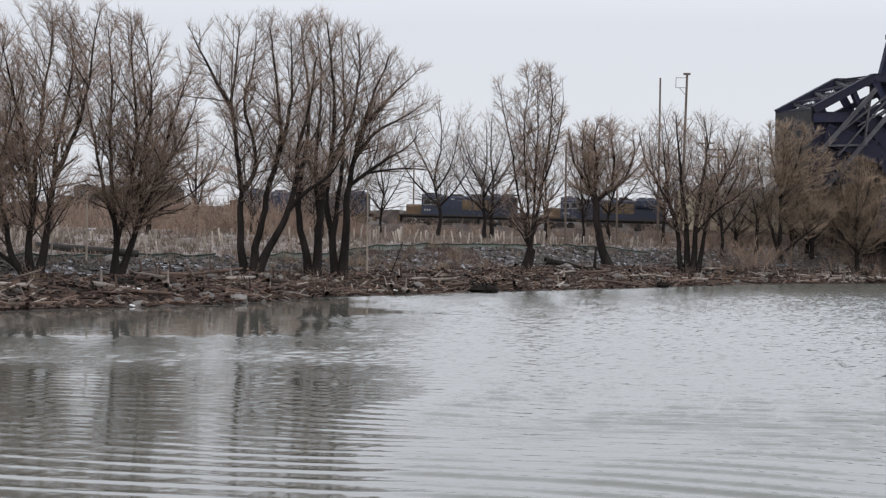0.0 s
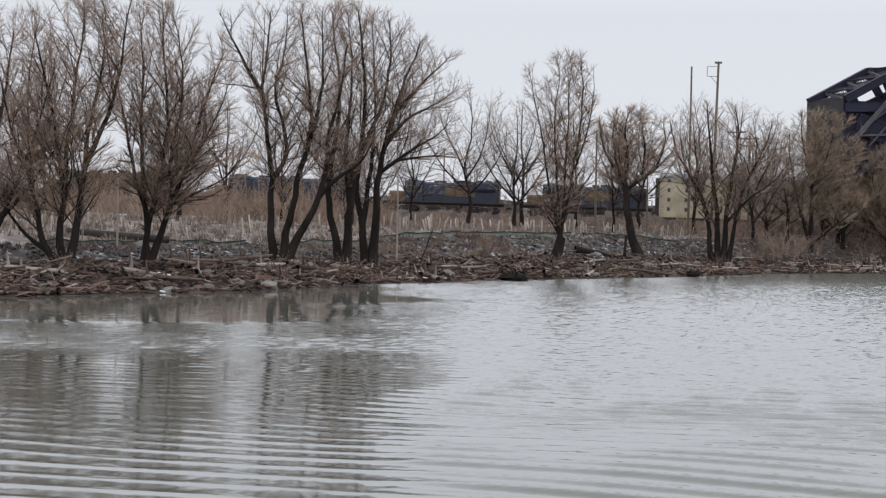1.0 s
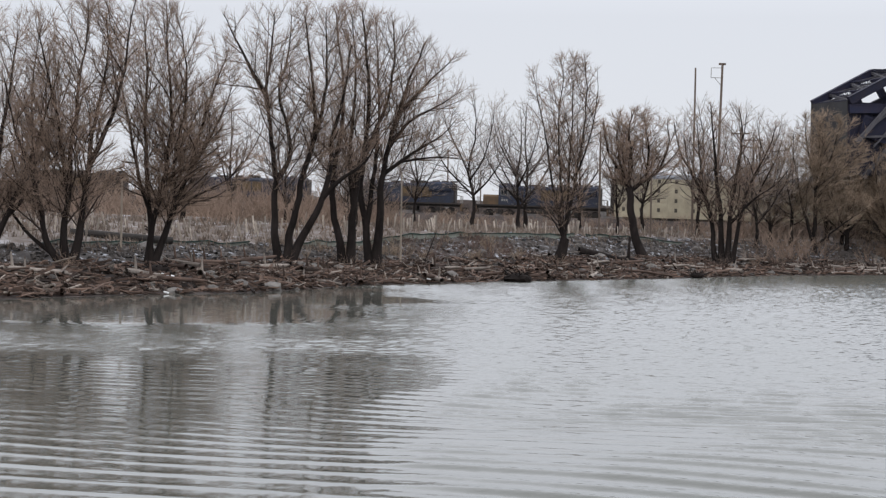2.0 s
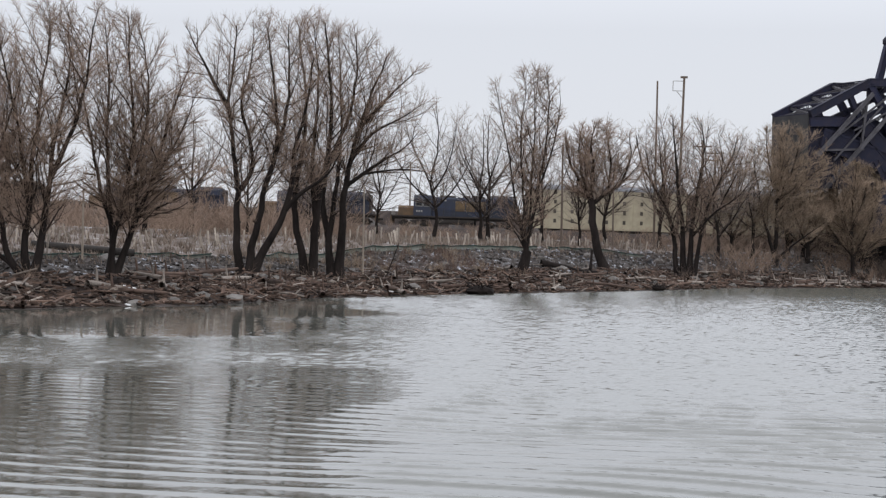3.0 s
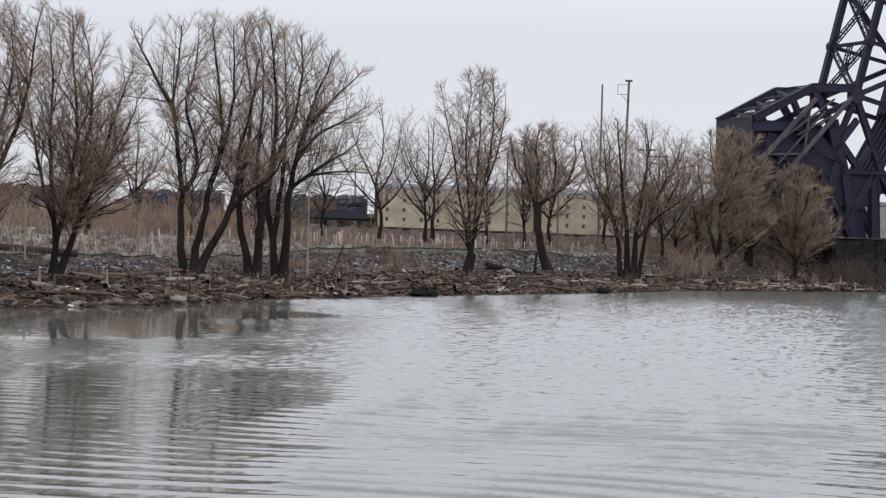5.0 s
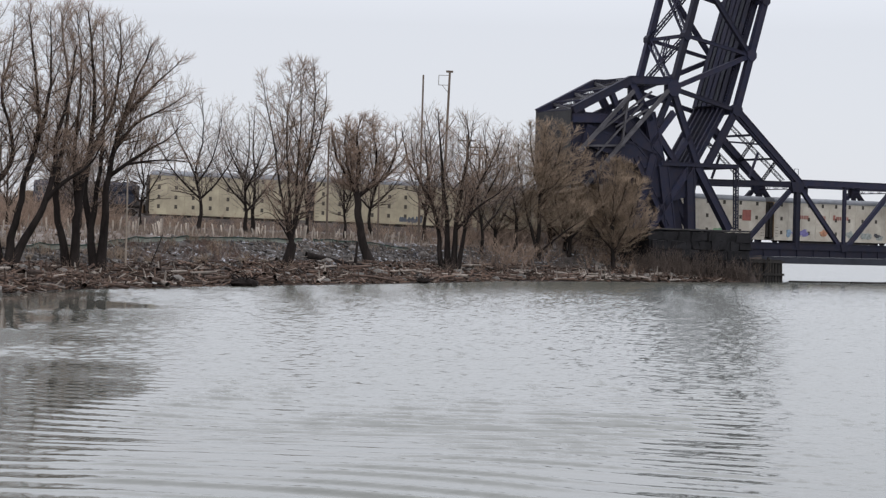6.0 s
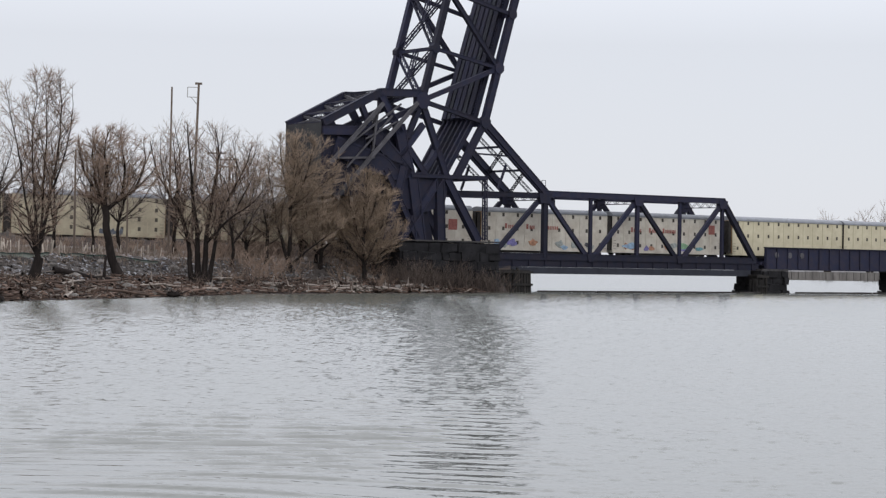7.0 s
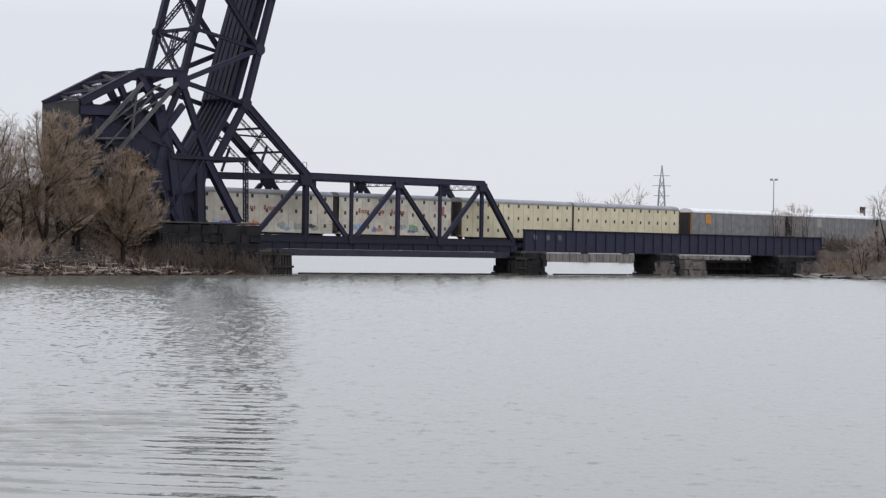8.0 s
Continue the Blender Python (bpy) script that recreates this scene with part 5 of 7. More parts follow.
# ---- train ----
M_LOCO = mat("grimy_blue_paint", (0.02, 0.029, 0.058), 0.65, color2=(0.023, 0.026, 0.036), scale=0.7, spec=0.4)
M_LOCO_GREY = mat("grimy_dark_grey_paint", (0.046, 0.037, 0.033), 0.7, color2=(0.025, 0.02, 0.018), scale=0.7)
M_YELLOW = mat("faded_yellow_paint", (0.13, 0.08, 0.042), 0.7, color2=(0.07, 0.05, 0.034), scale=1.2)
M_MARK = mat("dull_ochre_marking", (0.15, 0.1, 0.05), 0.75, color2=(0.06, 0.045, 0.034), scale=1.6)
M_UNDER = mat("oily_gear_and_gap_shade", (0.028, 0.024, 0.021), 0.8, var=0.3, scale=2.0)
M_GLASS = mat("dark_cab_glass", (0.02, 0.022, 0.025), 0.08, var=0.05, spec=0.6)
M_PALE = mat("pale_grey_rail_paint", (0.26, 0.25, 0.23), 0.7, var=0.15)
M_TAN = mat("cream_yellow_paint", (0.58, 0.525, 0.375), 0.6, color2=(0.46, 0.41, 0.285), scale=0.5)
M_TAN_OLD = mat("grimy_tan_paint", (0.43, 0.38, 0.27), 0.7, color2=(0.28, 0.245, 0.178), scale=0.5)
M_WHITE = mat("grubby_white_paint", (0.62, 0.58, 0.5), 0.65, color2=(0.45, 0.4, 0.33), scale=0.6)
M_GALV = mat("galvanised_grey_panel", (0.19, 0.192, 0.196), 0.6, color2=(0.125, 0.12, 0.118), scale=0.8)
M_ROOF = mat("grey_metal_roof", (0.22, 0.23, 0.25), 0.55, color2=(0.16, 0.165, 0.175), scale=0.8)
M_ROOF_PALE = mat("pale_metal_roof", (0.6, 0.61, 0.62), 0.5, color2=(0.48, 0.48, 0.49), scale=0.8)
# colour of solid tiles that paint the dark inside of vent holes
M_HOLE = mat("vent_hole_shade", (0.07, 0.06, 0.05), 0.9, var=0.2)
M_RUSTDOOR = mat("rusty_brown_end_door", (0.3, 0.2, 0.11), 0.8, color2=(0.18, 0.11, 0.06), scale=1.0)
M_ORANGE = mat("orange_end_door", (0.5, 0.23, 0.05), 0.7, color2=(0.36, 0.16, 0.04), scale=1.0)
M_RED = mat("faded_red_marking", (0.31, 0.115, 0.095), 0.7, var=0.2, scale=2)
M_SLATE = mat("spray_paint_slate", (0.06, 0.07, 0.09), 0.6, color2=(0.11, 0.12, 0.14), scale=2.5)
SPRAY = [mat("spray_paint_" + k, c, 0.6, var=0.35, scale=2.5) for k, c in (("violet", (0.2, 0.18, 0.38)), ("teal", (0.14, 0.3, 0.32)), ("green", (0.2, 0.33, 0.2)), ("orange", (0.45, 0.23, 0.14)), ("black", (0.07, 0.07, 0.08)), ("blue", (0.27, 0.38, 0.5)), ("grey", (0.3, 0.32, 0.3)))]


def cyl(bm, m, r, depth, seg=14, r2=None):
    bmesh.ops.create_cone(bm, cap_ends=True, segments=seg, radius1=r, radius2=r if r2 is None else r2, depth=depth, matrix=m)


def truck(root, x, axles, base):
    """A bogie with its side frames and wheels, on the rails."""
    bm = bmesh.new()
    for y in (-1.05, 1.05):
        box(bm, x - base / 2 - 0.7, x + base / 2 + 0.7, y - 0.12, y + 0.12, 0.42, 0.72)
        box(bm, x - base / 2 - 0.25, x - base / 2 + 0.25, y - 0.16, y + 0.16, 0.3, 0.75)
        box(bm, x + base / 2 - 0.25, x + base / 2 + 0.25, y - 0.16, y + 0.16, 0.3, 0.75)
        box(bm, x - 0.45, x + 0.45, y - 0.15, y + 0.15, 0.35, 0.95)
    box(bm, x - 0.4, x + 0.4, -1.0, 1.0, 0.55, 0.95)
    t = part("truck", bm, M_UNDER, root)
    for k in range(axles):
        ax = x - base / 2 + base * k / (axles - 1)
        for y in (-0.76, 0.76):
            bm = bmesh.new()
            cyl(bm, pose(ax, y, 0.49, 90), 0.49, 0.13, 20)
            cyl(bm, pose(ax, y * 0.92, 0.49, 90), 0.53, 0.04, 20)
            cyl(bm, pose(ax, y * 1.12, 0.49, 90), 0.16, 0.12, 10)
            part("wheel", bm, M_UNDER, t)


def profile(bm, pts, x0, x1):
    """An extrusion along the car of an outline given across it."""
    a = [bm.verts.new((x0, y, z)) for y, z in pts]
    b = [bm.verts.new((x1, y, z)) for y, z in pts]
    bm.faces.new(a)
    bm.faces.new(b[::-1])
    for i in range(len(pts)):
        j = (i + 1) % len(pts)
        bm.faces.new((a[j], a[i], b[i], b[j]))
    bmesh.ops.recalc_face_normals(bm, faces=bm.faces)


def hood_outline(w, z0, z1):
    return [(-w, z0), (-w, z1 - 0.25), (-w + 0.25, z1), (w - 0.25, z1), (w, z1 - 0.25), (w, z0)]


def bars(root, x, z, widths, h, material, y, slant=0.0, name="marking"):
    """Plain bars that stand for lettering on the side of a car."""
    for w in widths:
        bm = bmesh.new()
        vs = box(bm, x, x + w, y - 0.012, y + 0.012, z, z + h)
        part(name, bm, material, root)
        x += w + 0.12


def locomotive(length, six, paint, end_paint, cab_front=True, label=""):
    root = new("locomotive")
    h = length / 2
    half = h - 0.55
    bm = bmesh.new()
    box(bm, -half, half, -1.5, 1.5, 1.38, 1.6)
    box(bm, -half, half, -1.2, 1.2, 1.1, 1.38)
    part("frame", bm, M_UNDER, root)
    bm = bmesh.new()
    box(bm, -half, half, -1.53, -1.5, 1.42, 1.58)
    part("sill_stripe", bm, M_LOCO_GREY, root)
    for e in (-1, 1):
        bm = bmesh.new()
        box(bm, e * half - 0.1, e * half + 0.1, -1.45, 1.45, 0.5, 1.6)
        part("pilot", bm, end_paint, root)
        bm = bmesh.new()
        box(bm, e * (half + 0.05) - 0.25, e * (half + 0.05) + 0.5 * e + 0.25, -0.16, 0.16, 0.78, 1.05)
        part("coupler", bm, M_UNDER, root)
    bm = bmesh.new()
    profile(bm, [(-1.35, 0.5), (-1.45, 0.8), (-1.45, 1.15), (1.45, 1.15), (1.45, 0.8), (1.35, 0.5)], -length * 0.13, length * 0.13)
    part("fuel_tank", bm, M_UNDER, root)
    base = 4.1 if six else 2.75
    for e in (-1, 1):
        truck(root, e * length * 0.31, 3 if six else 2, base)
    f = -1
    nose0, cab0, hood0 = f * (half - 0.9), f * (half - 3.1), f * (half - 5.6)
    bm = bmesh.new()
    profile(bm, hood_outline(1.3 if six else 1.0, 1.6, 2.95), min(nose0, cab0), max(nose0, cab0))
    part("nose", bm, end_paint, root, "faded yellow nose")
    bm = bmesh.new()
    profile(bm, [(-1.55, 1.6), (-1.55, 3.9), (-1.1, 4.45), (1.1, 4.45), (1.55, 3.9), (1.55, 1.6)], min(cab0, hood0), max(cab0, hood0))
    cab = part("cab", bm, paint, root)
    for k in range(2):
        bm = bmesh.new()
        x = cab0 + (0.35 + k * 1.1)
        box(bm, x, x + 0.85, -1.575, -1.54, 2.95, 3.65)
        win = part("window", bm, M_GLASS, cab)
        bm = bmesh.new()
        for a in ((x - 0.06, x, 2.9, 3.7), (x + 0.85, x + 0.91, 2.9, 3.7), (x, x + 0.85, 2.89, 2.95), (x, x + 0.85, 3.65, 3.71)):
            box(bm, a[0], a[1], -1.6, -1.54, a[2], a[3])
        part("window_frame", bm, M_PALE, win)
    for y in (-0.75, 0.75):
        bm = bmesh.new()
        box(bm, cab0 - 0.04, cab0 + 0.01, y - 0.45, y + 0.45, 3.15, 3.75)
        part("windscreen", bm, M_GLASS, cab)
    bm = bmesh.new()
    box(bm, cab0 + 0.5, cab0 + 1.6, -0.5, 0.5, 4.45, 4.62)
    part("air_conditioner", bm, M_LOCO_GREY, cab)
    rear = half - 0.9
    bm = bmesh.new()
    profile(bm, hood_outline(1.0, 1.6, 4.25), hood0, rear)
    hood = part("long_hood", bm, paint, root)
    k = hood0 + 0.4
    while k < rear - 0.7:
        bm = bmesh.new()
        box(bm, k, k + 0.62, -1.03, -1.0, 1.75, 3.3)
        part("hood_door", bm, paint, hood)
        k += 0.72
    bm = bmesh.new()
    profile(bm, [(-1.35, 3.2), (-1.5, 3.5), (-1.5, 4.2), (-1.2, 4.5), (1.2, 4.5), (1.5, 4.2), (1.5, 3.5), (1.35, 3.2)], rear - length * 0.2, rear - 0.5)
    part("radiator", bm, paint, root)
    for k in range(3):
        bm = bmesh.new()
        cyl(bm, pose(rear - length * 0.2 + 0.8 + k * 1.25, 0, 4.55), 0.52, 0.22, 18)
        part("roof_fan", bm, M_LOCO_GREY, root)
    for x, w, z in ((hood0 + 1.5, 1.6, 4.5), (hood0 + 4.2, 0.9, 4.55), (hood0 + 6.0, 1.2, 4.45)):
        bm = bmesh.new()
        box(bm, x, x + w, -0.6, 0.6, 4.2, z)
        part("roof_hatch", bm, M_LOCO_GREY, root)
    bm = bmesh.new()
    box(bm, hood0 + length * 0.28, hood0 + length * 0.28 + 1.3, -0.35, 0.35, 4.2, 4.62)
    part("exhaust_stack", bm, M_UNDER, root)
    # handrails
    for y in (-1.45, 1.45):
        bm = bmesh.new()
        beam(bm, (hood0, y, 2.65), (half - 0.2, y, 2.65), 0.045, 0.045)
        x = hood0
        while x < half:
            beam(bm, (x, y, 1.6), (x, y, 2.65), 0.04, 0.04, (1, 0, 0))
            x += 1.7
        part("handrail", bm, M_LOCO_GREY, root)
    for e in (-1, 1):
        bm = bmesh.new()
        for y in (-1.35, -0.45, 0.45, 1.35):
            beam(bm, (e * (half - 0.1), y, 1.6), (e * (half - 0.1), y, 2.6), 0.06, 0.06, (1, 0, 0))
        beam(bm, (e * (half - 0.1), -1.35, 2.6), (e * (half - 0.1), 1.35, 2.6), 0.06, 0.06)
        part("end_railing", bm, M_PALE, root)
    if end_paint is M_YELLOW:
        bm = bmesh.new()
        profile(bm, hood_outline(1.02, 1.6, 4.26), rear - 0.35, rear + 0.02)
        part("rear_end", bm, M_LOCO_GREY, root)
    # plain block marking and number bars
    bars(root, hood0 + length * 0.17, 2.35, (1.35, 1.3, 1.35), 1.4, M_MARK, -1.045)
    bars(root, cab0 + 0.4, 2.1, (0.2, 0.2, 0.2), 0.25, M_PALE, -1.565)
    for x in (hood0 + 1.5, rear - 1.0):
        bars(root, x, 3.7, (0.5,), 0.18, M_PALE, -1.02)
    tagged(root, label, "locomotive", group="coupled locomotives")
    return root


def autorack(length, paint, roof, door, label, rear_door=None, red=(), spray=0, seed=0, rows=3, panels=None, logo=None, top=6.5, mural=None):
    """A tall enclosed car carrier with perforated sides."""
    root = new("rail_car")
    rng = random.Random(seed)
    h = length / 2
    half = h - 0.35
    zb, zt = 0.78, top - 0.62
    bm = bmesh.new()
    box(bm, -half, half, -1.45, 1.45, zb, zt)
    body = part("body", bm, paint, root)
    bm = bmesh.new()
    arc = [(1.53 * math.cos(a), zt + 0.62 * math.sin(a)) for a in [math.pi * k / 10 for k in range(11)]]
    profile(bm, [(1.53, zt - 0.12)] + arc + [(-1.53, zt - 0.12)], -half - 0.03, half + 0.03)
    part("roof", bm, roof, root)
    bm = bmesh.new()
    box(bm, -half - 0.02, half + 0.02, -1.52, 1.52, zb - 0.35, zb)
    part("side_sill", bm, paint, root)
    n = panels or int(length / 2.3)
    pitch = 2 * half / n
    rib = None
    for k in range(n + 1):
        x = -half + k * pitch
        if rib is None:
            bm = bmesh.new()
            box(bm, -0.06, 0.06, -1.5, -1.45, zb, zt - 0.1)
            rib = part("rib", bm, paint, body)
            rib.location.x = x
        else:
            q = new("rib", rib.data)
            q.parent = body
            q.location.x = x
    vent = None
    for r in range(rows):
        z = zb + 0.75 + r * (zt - zb - 1.2) / max(1, rows - 1)
        for k in range(n):
            x = -half + (k + 0.5) * pitch
            if vent is None:
                bm = bmesh.new()
                box(bm, -0.19, 0.19, -1.475, -1.44, -0.26, 0.26)
                vent = part("vent", bm, M_HOLE, body)
            else:
                q = new("vent", vent.data)
                q.parent = body
                vent2 = q
            ob = vent if (r == 0 and k == 0) else vent2
            ob.location = (x + rng.uniform(-0.03, 0.03), 0, z)
    for e in (-1, 1):
        bm = bmesh.new()
        for s in (-1, 1):
            box(bm, min(e * half, e * (half + 0.12)), max(e * half, e * (half + 0.12)), min(s * 0.04, s * 1.42), max(s * 0.04, s * 1.42), zb, zt - 0.05)
        leaf = (rear_door or door) if e > 0 else door
        d = part("end_door", bm, leaf, root)
        bm = bmesh.new()
        for y in (-1.0, -0.45, 0.45, 1.0):
            beam(bm, (e * (half + 0.16), y, zb + 0.1), (e * (half + 0.16), y, zt - 0.2), 0.06, 0.06, (1, 0, 0))
        part("door_bar", bm, leaf, d)
        # dark filler block added to close off the gap between cars
        bm = bmesh.new()
        box(bm, min(e * (half + 0.1), e * (h + 0.295)), max(e * (half + 0.1), e * (h + 0.295)), -1.25, 1.25, zb, zt - 0.15)
        part("end_post", bm, M_UNDER, root)
        truck(root, e * (half - 2.7), 2, 1.8)
        bm = bmesh.new()
        box(bm, min(e * half, e * (h + 0.1)), max(e * half, e * (h + 0.1)), -0.18, 0.18, 0.6, 0.95)
        part("coupler", bm, M_UNDER, root)
        bm = bmesh.new()
        for z in (1.0, 1.4, 1.8, 2.2):
            beam(bm, (e * (half - 0.1), -1.56, z), (e * (half - 0.6), -1.56, z), 0.04, 0.04)
        part("ladder", bm, M_UNDER, root)
    bm = bmesh.new()
    box(bm, -half + 3.9, half - 3.9, -1.3, 1.3, 0.12, 0.62)
    part("well_floor", bm, M_UNDER, root)
    for x, z, widths, hh in red:
        bars(root, x, z, widths, hh, M_RED, -1.512)
    if logo:
        bm = bmesh.new()
        box(bm, logo[0], logo[0] + 1.5, -1.53, -1.505, zt - 2.0, zt - 0.4)
        part("logo_panel", bm, logo[1], root)
    # sprayed patches along the foot of the side, and one dark row of letter shapes
    patches = []
    for k in range(spray):
        x, w = rng.uniform(-half * 0.85, half * 0.75), rng.uniform(0.8, 2.6)
        patches.append((x, w, zb + rng.uniform(-0.1, 0.35), rng.uniform(0.5, 1.3), SPRAY[rng.randrange(len(SPRAY))]))
    for k in range(6 if mural is not None else 0):
        patches.append((mural - 1.55 + 0.5 * k, 0.66, 0.5, rng.uniform(1.0, 1.2), M_SLATE))
    for k, (x, w, z, hh, colour) in enumerate(patches):
        bm = bmesh.new()
        pts = []
        for i in range(11):
            a = 2 * math.pi * i / 11
            rr = rng.uniform(0.55, 1.15)
            pts.append((x + w / 2 + rr * w / 2 * math.cos(a), z + hh / 2 + rr * hh / 2 * math.sin(a)))
        f = [bm.verts.new((px, -1.517 - 0.002 * (k % 6), pz)) for px, pz in pts]
        g = [bm.verts.new((px, -1.45, pz)) for px, pz in pts]
        bm.faces.new(f)
        for i in range(len(pts)):
            j = (i + 1) % len(pts)
            bm.faces.new((f[j], f[i], g[i], g[j]))
        bmesh.ops.recalc_face_normals(bm, faces=bm.faces)
        part("graffiti", bm, colour, root)
    tagged(root, label, "rail car", group="freight train cars")
    return root


def word_bars(x, z, big=0.72, small=0.52):
    out = []
    for n in (6, 4, 8):
        out.append((x, z, (0.34,), big))
        out.append((x + 0.56, z, tuple(0.2 for k in range(n - 1)), small))
        x += 0.56 + (n - 1) * 0.42 + 1.0
    return out


def build_train():
    loco = "dark blue freight locomotive with faded yellow nose on the track"
    grey = "grimy dark freight locomotive with yellowish cab end on the track"
    tan = "grimy tan perforated autorack rail car with grey roof"
    white = "grubby white autorack rail car with red lettering and graffiti"
    cream = "cream-yellow autorack rail car with two rows of vents"
    galv = "galvanised grey autorack rail car with orange end doors"
    cars = [
        (locomotive(20.4, True, M_LOCO_GREY, M_LOCO_GREY, label=grey), 199.2),
        (locomotive(22.4, True, M_LOCO, M_YELLOW, label=loco), 224.8),
        (locomotive(18.2, False, M_LOCO, M_YELLOW, label=loco), 247.6),
        (locomotive(19.2, False, M_LOCO, M_YELLOW, label=loco), 267.3),
        (autorack(22.0, M_TAN_OLD, M_ROOF, M_RUSTDOOR, tan, seed=11, rows=4), 288.0),
        (autorack(21.0, M_TAN_OLD, M_ROOF, M_RUSTDOOR, "grimy tan autorack rail car with dark graffiti low down", seed=12, rows=4, mural=3.03), 310.1),
        (autorack(20.8, M_TAN_OLD, M_ROOF, M_RUSTDOOR, tan, seed=13, rows=4), 331.6),
        (autorack(20.6, M_WHITE, M_ROOF, M_RUSTDOOR, white, red=[(6.5, 3.0, (1.3,), 1.5)], spray=3, seed=14), 352.9),
        # M_UNDER doors paint the darkness of the narrow gaps between cars
        (autorack(22.4, M_WHITE, M_ROOF, M_RUSTDOOR, white, rear_door=M_UNDER, red=word_bars(-7.0, 3.5), spray=12, seed=15), 375.0),
        (autorack(23.3, M_WHITE, M_ROOF, M_UNDER, white, rear_door=M_RUSTDOOR, red=word_bars(-7.6, 3.5) + [(8.6, 3.5, (1.3,), 1.4)], spray=13, seed=16), 398.4),
        (autorack(26.0, M_TAN, M_ROOF, M_RUSTDOOR, cream, seed=17), 424.95),
        (autorack(27.8, M_TAN, M_ROOF, M_UNDER, cream, seed=18), 451.75),
        (autorack(28.0, M_GALV, M_ROOF_PALE, M_ORANGE, galv, rear_door=M_GALV, seed=19, rows=1, logo=(-9.8, M_ORANGE), top=6.3), 482.7),
        (autorack(28.0, M_GALV, M_ROOF_PALE, M_GALV, galv, seed=20, rows=1, logo=(-6.0, M_PALE), top=6.3), 512.6),
        (autorack(28.0, M_GALV, M_ROOF_PALE, M_GALV, galv, seed=21, rows=1, top=6.3), 541.3),
    ]
    return cars


SPEED = 6.6
CARS = build_train()


def motions():
    for ob, s0 in CARS:
        rows = []
        for k in range(17):
            t = k * 0.5
            s = s0 - SPEED * t
            p, a, b = track_at(s), track_at(s - 8), track_at(s + 8)
            d = b - a
            q = (a + b) * 0.25 + p * 0.5
            rows.append((t, pose(q.x, q.y, q.z, 0, math.degrees(-math.atan2(d.z, math.hypot(d.x, d.y))), math.degrees(math.atan2(d.y, d.x)))))
        walk(ob, rows)
    # the rippled water drifts slowly
    walk(WATER, [(0.0, pose(0, 0, 0)), (8.0, pose(-0.4, -2.6, 0))])


# ---- railway on land ----
M_SLEEPER = mat("weathered_sleeper", (0.09, 0.075, 0.06), 0.9, var=0.3, scale=3)
M_RAIL = mat("rusty_rail", (0.16, 0.1, 0.07), 0.6, var=0.25, scale=3)


def track_rails():
    for lo, hi in ((-190.0, -24.2), (79.4, 240.0)):
        pts = [p for p in TRACK if lo <= p[0] <= hi]
        root = new("railway_track")
        for off in (-0.75, 0.75):
            bm = bmesh.new()
            for (ax, ay), (bx, by) in zip(pts, pts[1:]):
                d = Vector((bx - ax, by - ay, 0)).normalized()
                n = Vector((-d.y, d.x, 0)) * off
                beam(bm, Vector((ax, ay, rail_z(ax) - 0.09)) + n, Vector((bx, by, rail_z(bx) - 0.09)) + n, 0.09, 0.17)
            part("rail", bm, M_RAIL, root)
        bm = bmesh.new()
        s = s_of_x(lo)
        end = s_of_x(hi)
        while s < end:
            p, q = track_at(s), track_at(s + 0.5)
            d = (q - p).normalized()
            n = Vector((-d.y, d.x, 0))
            c = p - Vector((0, 0, 0.3))
            beam(bm, c - n * 1.3, c + n * 1.3, 0.25, 0.24, d)
            s += 0.62
        tagged(part("sleepers", bm, M_SLEEPER, root), kind="stuff")
        tagged(root, "rusty railway track on grey ballast", "railway track", kind="structure")


track_rails()

# ---- things on the bank ----
M_DRIFT = mat("brown_driftwood", (0.125, 0.083, 0.064), 0.9, color2=(0.045, 0.031, 0.024), scale=2.0, bump=0.4, bump_scale=10, stretch=(0.384, 0.8, 0.8), obj_rand=0.45)
M_DRIFT_PALE = mat("bleached_driftwood", (0.29, 0.25, 0.215), 0.9, color2=(0.16, 0.135, 0.115), scale=2.0, bump=0.4, bump_scale=10, obj_rand=0.3)
M_LITTER = mat("wood_litter", (0.122, 0.08, 0.06), 0.95, color2=(0.036, 0.025, 0.02), scale=1.5, island=0.8)
M_LITTER_PALE = mat("pale_wood_litter", (0.26, 0.22, 0.185), 0.95, color2=(0.14, 0.115, 0.095), scale=1.5, island=0.4)
M_ROCK = mat("grey_bank_stone", (0.1, 0.087, 0.078), 0.9, color2=(0.047, 0.041, 0.038), scale=1.6, bump=0.5, bump_scale=6, island=0.4)
M_ROCK1 = mat("grey_boulder", (0.166, 0.154, 0.141), 0.9, color2=(0.0768, 0.0678, 0.0614), scale=1.2, bump=0.5, bump_scale=6, obj_rand=0.35)
M_SNOW = mat("thin_old_snow", (0.37, 0.375, 0.4), 0.8, color2=(0.24, 0.24, 0.255), scale=2.0)
M_TUBE = mat("weathered_tree_tube", (0.44, 0.385, 0.325), 0.8, color2=(0.28, 0.24, 0.2), scale=3, obj_rand=0.4)
M_SILT = mat("green_silt_fence", (0.02, 0.055, 0.042), 0.8, color2=(0.014, 0.02, 0.017), scale=1.0)
M_SILT_PALE = mat("grey_silt_cloth", (0.3, 0.31, 0.27), 0.9, color2=(0.15, 0.17, 0.14), scale=0.8)
M_POLE = mat("weathered_pole_wood", (0.13, 0.1, 0.08), 0.9, var=0.3, scale=1.5, stretch=(1, 1, 0.2))
M_POST = mat("pale_post_wood", (0.3, 0.25, 0.2), 0.9, var=0.25, scale=1.5, stretch=(1, 1, 0.2))
M_PLASTIC = mat("white_plastic_scrap", (0.75, 0.75, 0.74), 0.6, var=0.1)


